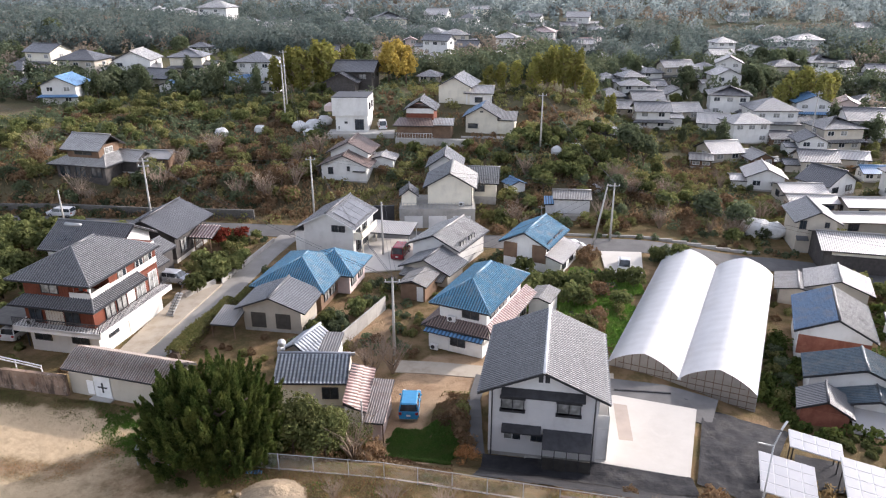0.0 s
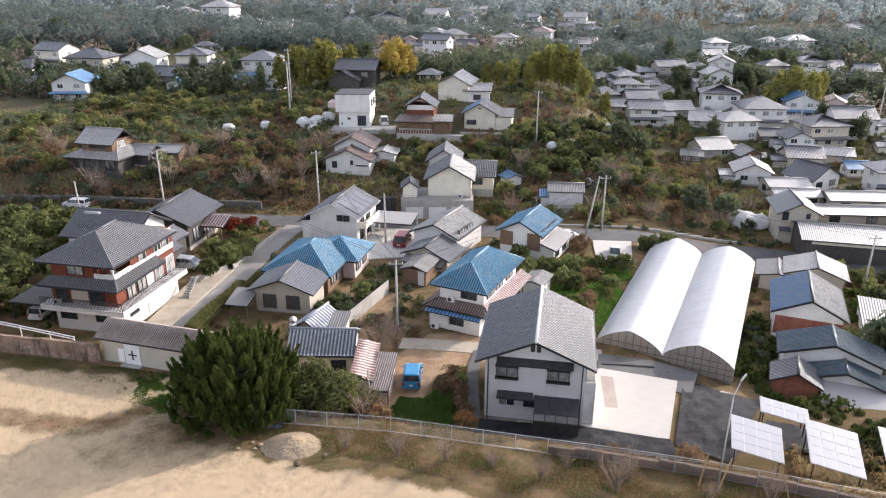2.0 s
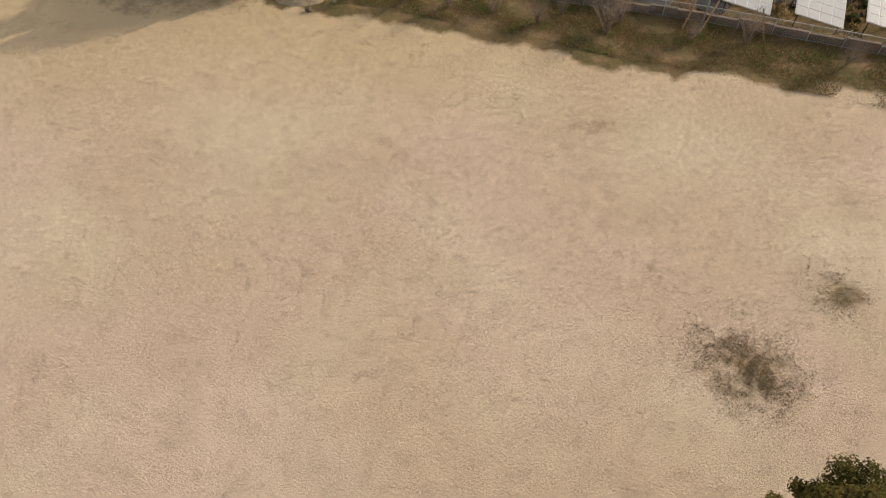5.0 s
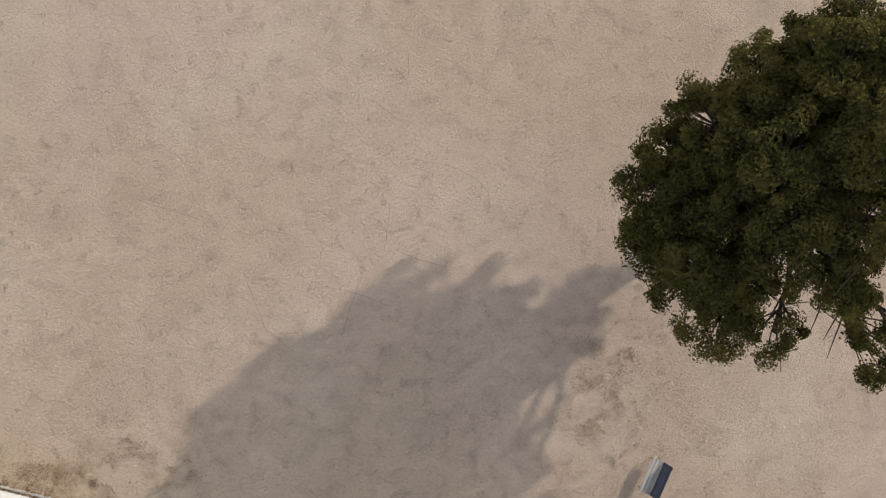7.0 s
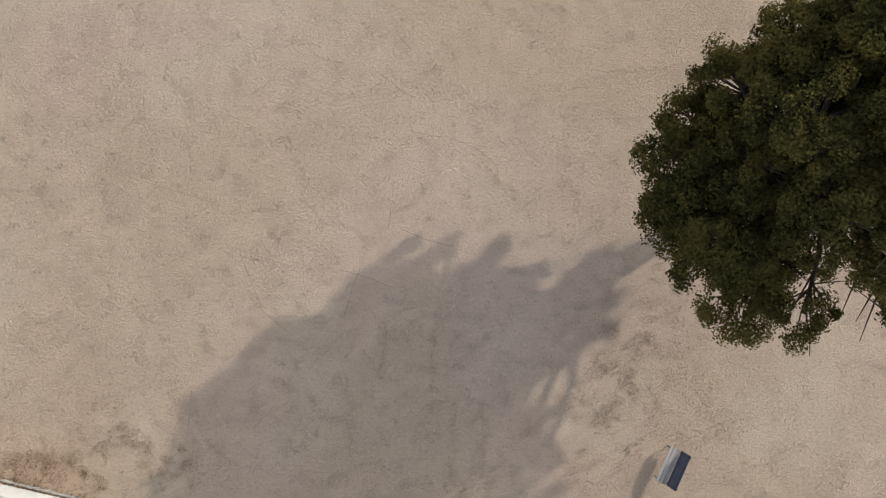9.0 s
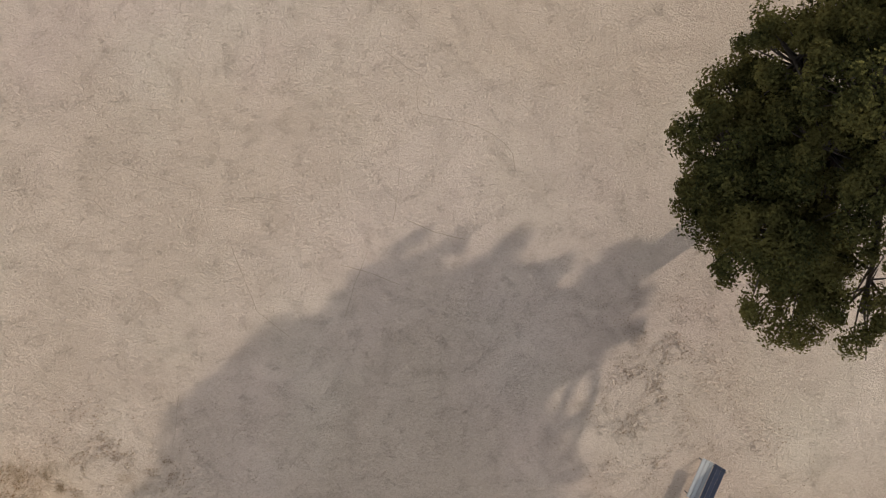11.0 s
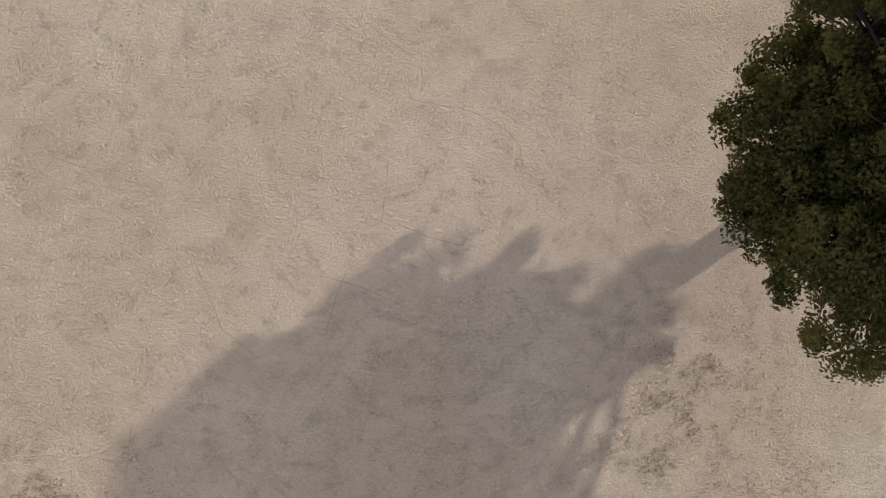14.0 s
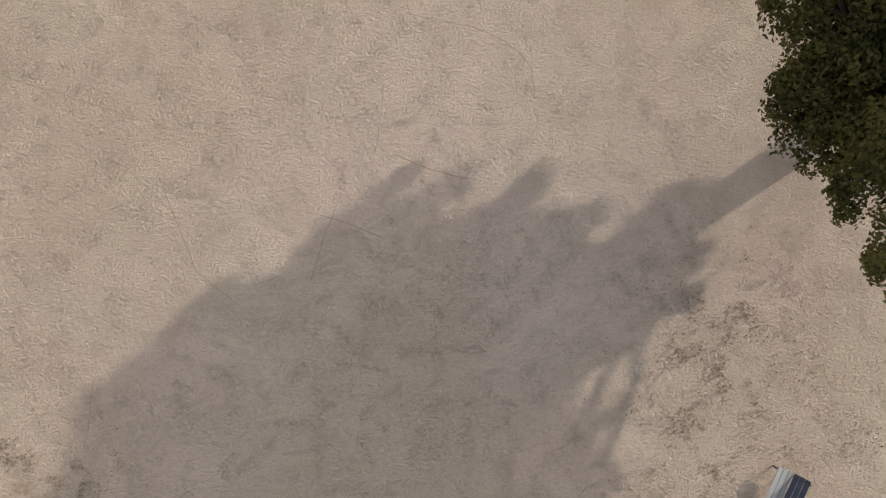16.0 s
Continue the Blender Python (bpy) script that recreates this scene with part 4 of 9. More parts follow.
def house_e():
    t = thing("house", pose(0.95, 65.7, -6.2, 0, 0, -26), "two-storey white house with faded blue hip roof and brown skirts", "house")
    W, D = 5.4, 10.4
    part("wall", Solid().box(-W / 2 - 0.5, W / 2 - 0.1, -0.5, D, 0, 2.6), M["white"], t, "white rendered ground floor")
    part("side_wall", Solid().box(W / 2 - 0.1, W / 2 + 0.5, 2.2, D, 0, 2.5), M["cream"], t)
    part("upper_wall", Solid().box(-W / 2 + 0.25, W / 2 - 0.1, 0.5, D - 0.6, 2.6, 4.95), M["white"], t)
    hip_roof(t, W, D - 0.4, 4.95, 1.75, M["t_blue"], 0.55, hip=3.1, y0=0.25, label="faded blue tiled hip roof")
    roof_part("skirt_roof", [((-W / 2 - 0.9, -0.9, 2.5), (W / 2 + 0.8, -0.9, 2.5), (-W / 2 + 0.3, 0.5, 3.15), (W / 2 - 0.1, 0.5, 3.15))], M["t_brown"], t, "brown tiled skirt roof")
    roof_part("skirt_roof", [((W / 2 + 1.3, -0.9, 2.35), (W / 2 + 1.3, D + 1.0, 2.35), (W / 2 - 0.1, 0.5, 3.15), (W / 2 - 0.1, D + 1.0, 3.15))], M["t_red"], t, "faded red ribbed skirt roof")
    roof_part("skirt_roof", [((-W / 2 - 1.2, 6.5, 2.5), (-W / 2 - 1.2, -0.9, 2.5), (-W / 2 + 0.3, 6.5, 3.15), (-W / 2 + 0.3, 0.5, 3.15))], M["t_brown"], t)
    roof_part("awning_roof", [((-W / 2 - 0.7, -1.25, 2.05), (W / 2 + 0.1, -1.25, 2.05), (-W / 2 - 0.7, -0.5, 2.3), (W / 2 + 0.1, -0.5, 2.3))], M["m_blue"], t, "bright blue sheet awning", fine=False, thick=0.05)
    window(t, 0.9, 0.48, 3.5, 1.8, 1.1)
    window(t, 0.0, -0.52, 0.75, 1.6, 1.35)
    for y in (2.2, 4.6, 7.6):
        window(t, W / 2 - 0.08, y, 3.5, 1.9, 1.1, 90, pane="curtain")
    for y in (3.5, 6.5, 9):
        window(t, W / 2 + 0.52, y, 0.5, 1.5, 1.7, 90)
    part("downpipe", Solid().tube([(-0.95, -0.56, 0), (-0.95, -0.56, 2.1)], 0.04), M["trim_white"], t)
    for x, y, z in ((-0.9, 0.4, 3.1),):
        o = air_conditioner(0, 0, 0, 0)
        o.matrix_basis = t.matrix_basis @ pose(x, 0.1, 3.02)
    o = air_conditioner(0, 0, 0, 0)
    o.matrix_basis = t.matrix_basis @ pose(-2.4, -0.75, 0)
    sh = thing("outhouse", t.matrix_basis @ pose(W / 2 + 1.9, D - 0.2, 0), "small white outhouse with grey sheet roof", "outhouse")
    gable_body(sh, 2.2, 3.2, 2.2, 0.3, M["white"], 0.1)
    gable_roof(sh, 2.2, 3.2, 2.2, 0.3, M["m_grey"], 0.3, 0.3, fine=False, caps=False)
    return t


def house_blue_low():
    """Low L-shaped house with two blue hips."""
    t = thing("house", pose(-17.3, 75.3, -6.2, 0, 0, -13), "single-storey house with two bright blue tiled hip roofs", "house")
    part("wall", Solid().box(-4.2, 3.2, 0, 9.5, 0, 2.75), M["brownwood"], t, "brown timber wall")
    part("wing_wall", Solid().box(3.2, 4.7, 5.0, 10.2, 0, 2.75), M["pink"], t)
    hip_roof(t, 7.4, 9.5, 2.75, 1.9, M["t_blue"], 0.75, hip=4.6, x0=-0.5, label="bright blue tiled hip roof")
    hip_roof(t, 5.6, 5.4, 2.75, 1.6, M["t_blue"], 0.7, axis="y", hip=3.2, x0=2.0, y0=5.0, label="bright blue tiled wing roof")
    for y in (1.6, 3.4):
        window(t, 3.22, y, 0.7, 1.5, 1.7, 90, pane="curtain")
    for y in (5.6, 8):
        window(t, 4.72, y + 0.6, 0.8, 1.5, 1.5, 90, pane="curtain")
    for x in (-2.5, 0.5):
        window(t, x, -0.02, 0.8, 1.6, 1.4)
    g = thing("house", pose(-18.5, 70.0, -6.2, 0, 0, -10), "grey rendered outbuilding with dark shutters and grey gable roof", "house")
    gable_body(g, 6.3, 4.6, 2.75, 1.2, M["beige"], 0.2)
    gable_roof(g, 6.3, 4.6, 2.75, 1.2, M["t_grey"], 0.75, 0.6, fine=False, label="plain grey gable roof")
    for x in (-1.5, 1.2):
        part("shutter", Solid().box(x - 0.8, x + 0.8, -0.06, 0.02, 0.3, 2.0), M["shutter"], g, "closed dark roller shutter")
    c = thing("carport", pose(-23.2, 68.2, -6.2, 0, 0, -10), "low lean-to with dark sheet roof", "carport")
    pent(c, ((-1.3, 0, 1.6), (1.3, 0, 1.6), (-1.3, 3.4, 2.2), (1.3, 3.4, 2.2)), M["m_grey"], fine=False)
    for x in (-1.2, 1.2):
        for y in (0.1, 3.2):
            part("post", Solid().box(x - 0.05, x + 0.05, y, y + 0.1, 0, 1.55 + y * 0.17), M["brownwood"], c)


def house_d():
    """The low house by the drive, behind the juniper."""
    t = thing("house", pose(-11.9, 55.9, -6.2, 0, 0, -1), "low cottage with blue-grey glazed tile roof behind shrubs", "house")
    gable_body(t, 5.7, 4.2, 2.85, 1.15, M["cream"], 0.2, axis="x")
    gable_roof(t, 5.7, 4.2, 2.85, 1.15, M["t_glazed"], 0.5, 0.3, axis="x", label="blue-grey glazed tile roof", amp=0.06, across=0.33, along=0.3, cap=M["t_glazed"])
    window(t, 1.6, -0.02, 0.9, 1.4, 1.1)
    window(t, 2.87, 2.0, 1.0, 1.2, 1.1, 90)
    p = thing("house", pose(-14.0, 60.6, -6.2, 0, 0, -24), "cottage wing with pale ribbed gable roof", "house")
    gable_body(p, 3.0, 3.6, 2.7, 1.0, M["beige"], 0.2)
    gable_roof(p, 3.0, 3.6, 2.7, 1.0, M["t_paleblue"], 0.45, 0.35, label="pale blue-grey ribbed roof", across=0.4, along=20)
    s = thing("sunroom", pose(-11.5, 61.0, -6.2, 0, 0, -6), "lean-to with grey glazed sheet roof", "lean-to")
    part("wall", Solid().box(-1.0, 1.0, 0, 2.4, 0, 2.6), M["white"], s)
    pent(s, ((-1.2, -0.3, 2.75), (1.2, -0.3, 2.75), (-1.2, 2.6, 3.25), (1.2, 2.6, 3.25)), M["m_grey"], fine=False)
    r = thing("outhouse", pose(-7.7, 54.7, -6.2), "outhouse with faded pink ribbed roof", "outhouse")
    part("wall", Solid().box(-0.9, 0.7, -2.6, 3.0, 0, 2.3), M["cream"], r)
    pent(r, ((0.95, -3.0, 2.3), (1.15, 3.3, 2.6), (-1.0, -2.4, 2.75), (-0.95, 3.3, 3.25)), M["t_pink"], across=0.42, along=20)
    q = thing("outhouse", pose(-6.15, 51.3, -6.2, 0, 0, -6), "narrow store with brown corrugated roof", "outhouse")
    part("wall", Solid().box(-0.6, 0.6, 0, 4.4, 0, 1.95), M["pink"], q)
    for x in (-0.75, 0.75):
        part("post", Solid().box(x - 0.05, x + 0.05, -0.3, -0.2, 0, 1.95), M["brownwood"], q)
    pent(q, ((-0.95, -0.5, 2.0), (0.85, -0.5, 1.95), (-0.95, 4.8, 2.75), (0.85, 4.8, 2.7)), M["m_brown"], fine=False)
    pipe = thing("flue_pipe", pose(-7.0, 50.8, -6.2), "pale slim concrete post before the outhouses", "post")
    part("shaft", Solid().tube([(0, 0, -0.4), (0, 0, 4.0)], 0.07, 8), M["pole"], pipe, smooth=True)
    o = air_conditioner(0, 0, 0, 0)
    o.matrix_basis = pose(-8.95, 56.6, -4.2, 0, 0, 89)
    for i in (0, 1):
        d = thing("satellite_dish", pose(-15.3 + 0.1 * i, 60.2, -2.9 + i * 0.6, 70, 0, 20), "white satellite dish on a short mast", "satellite dish")
        part("dish", Solid().tube([(0, 0, 0), (0, 0, 0.08)], [0.2, 0.38], 14), M["trim_white"], d, smooth=True)


def house_solar():
    t = thing("house", pose(-16.1, 92.6, -6.5, 0, 0, -14), "white two-storey house with rooftop solar panels and balcony", "house")
    W, D, h, rise = 7.0, 8.0, 4.2, 1.7
    gable_body(t, W, D, h, rise, M["white"], 0.3)
    gable_roof(t, W, D, h, rise, M["t_grey"], 0.6, 0.6, fine=False, label="grey gable roof", trim=M["trim_white"])
    part("wing_wall", Solid().box(-W / 2 - 1.3, -W / 2, 0, D, 0, 3.0), M["white"], t)
    pent(t, ((-W / 2 - 1.8, D + 0.5, 2.95), (-W / 2 - 1.8, -0.5, 2.95), (-W / 2, D + 0.5, 4.0), (-W / 2, -0.5, 4.0)), M["t_dark"], fine=False)
    sl = rise / (W / 2)
    for i in range(4):
        for j in range(3):
            a, b = 0.7 + j * 1.0, 1.65 + j * 1.0
            y = 0.6 + i * 1.65
            z = lambda x: h + rise - x * sl + 0.2
            put("solar_panel", Solid().plate([(a, y, z(a)), (b, y, z(b)), (b, y + 1.58, z(b)), (a, y + 1.58, z(a))], 0.05).mesh("solar_panel", M["solar_far"]), t)
    window(t, 1.0, -0.02, 3.3, 0.9, 0.9)
    window(t, 2.0, -0.02, 3.3, 0.9, 0.9)
    part("balcony", Solid().box(W / 2, W / 2 + 1.2, 0.3, 6, 2.3, 2.45).box(W / 2 + 1.1, W / 2 + 1.2, 0.3, 6, 2.45, 3.3).box(W / 2, W / 2 + 1.2, 0.3, 0.4, 2.45, 3.3).box(W / 2 + 1.05, W / 2 + 1.2, 5.8, 6, 0, 2.3).box(W / 2 + 1.05, W / 2 + 1.2, 0.3, 0.5, 0, 2.3), M["cream"], t)
    for y in (1.8, 4.4):
        window(t, W / 2 + 0.02, y, 2.6, 1.5, 1.5, 90)
        window(t, W / 2 + 0.02, y, 0.4, 1.5, 1.7, 90)


def house_grey_gable():
    t = thing("house", pose(-1.8, 87.6, -6.7, 0, 0, -27), "white two-storey house with worn grey tiled gable roof", "house")
    W, D, h, rise = 6.4, 8.0, 3.4, 1.35
    gable_body(t, W, D, h, rise, M["white"], 0.3)
    gable_roof(t, W, D, h, rise, M["t_pale"], 0.6, 0.5, label="worn grey tiled gable roof")
    for y in (1.5, 4.0):
        window(t, W / 2 + 0.02, y, 2.9, 1.6, 1.2, 90, pane="curtain")
    f = thing("outbuilding", pose(-2.9, 82.6, -6.6, 0, 0, -27), "low beige clad gable outbuilding", "outbuilding")
    gable_body(f, 6.0, 4.2, 2.2, 1.2, M["beige"], 0.2)
    gable_roof(f, 6.0, 4.2, 2.2, 1.2, M["t_grey"], 0.6, 0.5, fine=False)
    pent(f, ((-2.8, -1.6, 1.5), (3.0, -1.6, 1.5), (-2.8, -0.05, 2.0), (3.0, -0.05, 2.0)), M["m_grey"], fine=False)
    s = thing("shed", pose(-4.2, 77.6, -6.3, 0, 0, -20), "weathered shed with curved brown sheet roof", "shed")
    part("wall", Solid().box(-1.5, 1.5, 0, 4, 0, 2.0), M["brownwood"], s)
    gable_roof(s, 3.0, 4.0, 2.0, 0.5, M["m_grey"], 0.3, 0.3, fine=False, caps=False)
    part("door", Solid().box(0.5, 1.3, -0.05, 0.02, 0, 1.8), M["white"], s)


def house_blue_far():
    t = thing("house", pose(9.5, 86.8, -6.5, 0, 0, -27), "white and brown two-storey house with faded blue tiled gable roof", "house")
    W, D, h, rise = 5.6, 7.2, 3.8, 1.4
    gable_body(t, W, D, h, rise, M["white"], 0.3)
    gable_roof(t, W, D, h, rise, M["t_blue"], 0.6, 0.5, label="faded blue tiled gable roof")
    part("board_panel", Solid().box(-W / 2 - 0.02, -1.0, -0.05, 0.02, 1.6, 3.6), M["brownwood"], t)
    part("board_panel", Solid().box(1.0, W / 2 + 0.02, -0.05, 0.02, 1.4, 3.7), M["brownwood"], t)
    for y in (1.2, 3.6, 5.6):
        window(t, W / 2 + 0.02, y, 2.9, 1.6, 1.2, 90, pane="curtain")
    pent(t, ((W / 2 + 2.4, -0.3, 2.0), (W / 2 + 2.4, D, 2.0), (W / 2, -0.3, 2.7), (W / 2, D, 2.7)), M["m_white"], fine=False)
    part("lean_wall", Solid().box(W / 2, W / 2 + 1.9, 0.3, D - 0.4, 0, 2.1), M["white"], t)
    for y in (1.5, 4.5):
        window(t, W / 2 + 1.92, y, 0.6, 1.4, 1.4, 90)
    part("tv_aerial", Solid().tube([(0.6, 4, 6), (0.6, 4, 7.6)], 0.03).tube([(0.1, 4, 7.4), (1.1, 4, 7.4)], 0.02), M["steel"], t)


def greenhouse():
    t = thing("greenhouse", pose(20.95, 60.3, -8.1, 0, 0, -26), "twin-bay arched greenhouse with bright white film roof and mesh front", "greenhouse")
    bw, L, eh, ah = 6.6, 29.5, 2.1, 1.75
    n = 14
    bow = lambda u: ah * (0.42 * (1 - abs(u)) + 0.58 * (1 - u * u) ** 0.8)
    for k in (-1, 1):
        cx = k * bw / 2
        arc = [(cx - bw / 2 + bw * i / n, eh + bow(2 * i / n - 1)) for i in range(n + 1)]
        v, f, ys = [], [], [-0.15 + (L + 0.3) * j / 80 for j in range(81)]
        for y in ys:
            for i, (x, z) in enumerate(arc):
                v.append((x, y, z + (0.02 if len(v) // (n + 1) % 4 == 0 else 0.0)))
        m = n + 1
        f = [(j * m + i, j * m + i + 1, (j + 1) * m + i + 1, (j + 1) * m + i) for j in range(80) for i in range(n)]
        put("film_roof", mesh_from("film_roof", v, f, M["plastic"], smooth=True), t, "taut white plastic film over hoops")
        for y in (0.0, L):
            end = Solid().prism([(cx - bw / 2, 0.0), (cx + bw / 2, 0.0)] + arc[::-1], y - 0.02, y + 0.02)
            part("end_wall", end, M["mesh"], t, "grey mesh end wall")
        fr = Solid()
        for i in range(1, 9):
            x = cx - bw / 2 + bw * i / 9
            zt = eh + bow(2 * i / 9 - 1)
            fr.box(x - 0.03, x + 0.03, -0.07, -0.02, 0, zt - 0.05)
        for z in (0.6, 1.2, 1.8, 2.4):
            inset = 0 if z < eh else 1.0
            fr.box(cx - bw / 2 + inset, cx + bw / 2 - inset, -0.08, -0.03, z - 0.025, z + 0.025)
        part("frame", fr, M["rust_frame"], t, "rusty steel lattice")
    for x in (-bw, bw):
        part("side_film", Solid().box(x - 0.03, x + 0.03, 0, L, 0.25, eh + 0.02), M["plastic"], t)
    part("gutter", Solid().box(-0.15, 0.15, -0.2, L + 0.2, eh - 0.12, eh + 0.03), M["trim_white"], t)
    return t


M["solar_far"] = worn("pale_solar_glass", (0.10, 0.105, 0.115), (0.13, 0.135, 0.145), 1.0, rough=0.12, rel=0, spec=0.6)
M["rust_frame"] = worn("rusty_frame", (0.12, 0.085, 0.06), (0.17, 0.12, 0.09), 3.0, rel=0)
for make in (house_a, house_b, house_b_rear, house_e, house_blue_low, house_d, house_solar, house_grey_gable, house_blue_far, greenhouse):
    make()


# ---- houses on the hill and down the slope ----
def plain_windows(t, W, D, rows, n_front=2, n_side=2, mat="trim_dark"):
    for z in rows:
        for i in range(n_front):
            u = (i + 0.5) / n_front * W - W / 2
            window(t, u, -0.02, z, min(1.6, W / n_front - 0.6), 1.1, 0, mat, "curtain" if i % 2 else "glass")
        for i in range(n_side):
            y = (i + 0.5) / n_side * D
            w = min(1.5, D / n_side - 0.6)
            window(t, W / 2 + 0.02, y, z, w, 1.1, 90, mat, "glass" if i % 2 else "curtain")
            window(t, -W / 2 - 0.02, y, z, w, 1.1, 270, mat, "glass")


def simple_house(x, y, z, yaw, W, D, h, rise, roof, wall, label, axis="y", kind="gable", over=0.6, rows=(), fine=False, nf=2, ns=2, category="house", name="house", trim=None, along=0.27):
    t = thing(name, pose(x, y, z, 0, 0, yaw), label, category)
    if kind == "gable":
        gable_body(t, W, D, h, rise, M[wall], 0.2, axis=axis)
        gable_roof(t, W, D, h, rise, M[roof], over, over * 0.8, axis=axis, fine=fine, trim=trim)
    else:
        part("wall", Solid().box(-W / 2, W / 2, 0, D, -1.5, h), M[wall], t)
        hip_roof(t, W, D, h, rise, M[roof], over, axis=axis, fine=fine, trim=trim)
    plain_windows(t, W, D, rows, nf, ns)
    return t


# terrace with garages and the cream house on it
t = thing("garage_block", pose(-1.6, 104.0, -8.0, 0, 0, 0), "weathered grey concrete garage terrace with three closed shutters", "garage")
part("wall", Solid().box(-5.7, 5.6, 0, 7.5, 0, 4.2), M["concrete"], t)
for x in (-3.6, 0.0, 3.6):
    part("shutter", Solid().box(x - 1.35, x + 1.35, -0.06, 0.02, 1.1, 3.1), M["grey"], t, "closed pale garage shutter")
rail = Solid().box(-5.7, 5.6, 0.05, 0.1, 5.05, 5.1)
for i in range(20):
    rail.box(-5.7 + i * 0.594, -5.66 + i * 0.594, 0.05, 0.1, 4.2, 5.05)
part("railing", rail, M["steel"], t)
t = simple_house(0.25, 105.9, -3.85, -4, 6.7, 7.5, 3.2, 1.9, "t_grey", "cream", "cream gable house with grey tiled roof above the garages", over=0.7, fine=True)
part("downpipe", Solid().tube([(3.3, -0.08, 0), (3.3, -0.08, 2.9)], 0.05), M["trim_dark"], t)
air_conditioner(2.0, 105.6, -3.8, 0)
simple_house(-5.9, 105.3, -3.85, 2, 2.2, 3.0, 2.0, 0.8, "t_dark", "cream", "small cream annex with dark gable roof", over=0.4, category="annex", name="annex")
simple_house(-0.6, 114.8, -3.9, -4, 5.0, 6.0, 4.0, 1.7, "t_grey", "white", "tall white house part with grey tiled gable roof", rows=(2.5,), nf=1)
simple_house(5.0, 111.8, -4.4, -6, 5.2, 6.0, 2.7, 1.5, "t_pale", "cream", "low wing with pale ribbed tile roof", axis="x", fine=True, rows=(1.0,), nf=1, ns=1)
# white house with dark brown stepped roofs
t = simple_house(-17.5, 119.4, -3.9, -8, 7.8, 6.5, 2.9, 1.7, "t_brown", "white", "white rendered house with stepped dark brown gable roofs", over=0.7)
simple_house(-17.0, 123.0, -3.7, -8, 6.5, 6.0, 4.3, 1.6, "t_brown", "white", "upper part of the white house with dark brown roof", over=0.8)
window(t, -2.3, -0.02, 1.3, 0.9, 1.2)
window(t, 0.8, -0.02, 1.9, 0.5, 0.8)
part("awning", Solid().box(1.6, 3.7, -0.6, 0, 1.85, 1.95), M["trim_dark"], t)
simple_house(-11.5, 123.5, -3.0, -8, 4.0, 3.5, 2.1, 0.5, "m_white", "white", "small store with pale sheet roof", category="shed", name="shed")
# white cube house
t = thing("house", pose(-18.3, 136.5, 1.1, 0, 0, -3), "modern white cubic house with flat roof and balcony", "house")
part("wall", Solid().box(-2.9, 3.2, 0.5, 7, -1, 3.0), M["white"], t)
part("upper_wall", Solid().box(-3.4, 3.4, 0, 7, 3.0, 6.4), M["white"], t, "plain white overhanging upper floor")
part("parapet", Solid().box(-3.45, 3.45, -0.05, 7.05, 6.4, 6.52), M["trim_dark"], t)
window(t, 1.6, 0.48, 0.3, 1.7, 2.0)
window(t, 3.42, 2.0, 4.0, 1.3, 1.3, 90)
window(t, 3.42, 4.8, 4.0, 1.3, 1.3, 90)
part("canopy", Solid().box(-5.2, -3.4, 1.5, 5.5, 3.6, 4.6), M["pink"], t)
part("sliding_door", Solid().box(-2.4, -2.2, 0.3, 0.4, 0.4, 1.0).box(-1.2, -0.6, 0.3, 0.36, 1.5, 1.9), M["trim_dark"], t)
pad("terrace", [(-22.5, 134.6), (-10, 134.6), (-10, 144), (-22.5, 144)], M["concrete"], "pale concrete terrace before the white house", 1.1, deep=1.6)
# old house on a concrete base
t = thing("house", pose(-6.0, 131.5, -0.6, 0, 0, -6), "old two-storey house with red panels on a mossy concrete base", "house")
part("base_wall", Solid().box(-3.6, 10.0, -0.2, 1.0, -1.5, 1.4).box(-3.6, 3.4, 0, 8, -1.5, 1.5), M["concrete"], t, "stained grey retaining wall")
part("veranda", Solid().box(-3.3, 3.0, 0.4, 7, 1.5, 4.0), M["brownwood"], t)
rl = Solid().box(-3.5, 3.2, 0.0, 0.06, 2.4, 2.46)
for i in range(14):
    rl.box(-3.5 + i * 0.51, -3.45 + i * 0.51, 0, 0.06, 1.5, 2.4)
part("railing", rl, M["white"], t)
pent(t, ((-4.0, -0.5, 3.9), (3.6, -0.5, 3.9), (-3.2, 2.2, 4.9), (2.8, 2.2, 4.9)), M["t_brown"], fine=False)
part("upper_wall", Solid().box(-1.8, 3.2, 2.2, 8, 4.0, 6.6), M["redwood"], t)
part("frieze", Solid().box(-1.82, 3.22, 2.15, 2.25, 5.7, 6.6), M["white"], t)
gable_roof(t, 5.0, 5.8, 6.6, 1.5, M["t_dark"], 0.6, 0.5, x0=0.7, y0=2.2, fine=False)
pent(t, ((3.0, 0.5, 3.9), (7.0, 0.5, 3.9), (3.0, 3.0, 4.8), (7.0, 3.0, 4.8)), M["t_pale"], fine=False)
part("side_wall", Solid().box(3.0, 6.5, 1.0, 6, 1.4, 4.1), M["brownwood"], t)
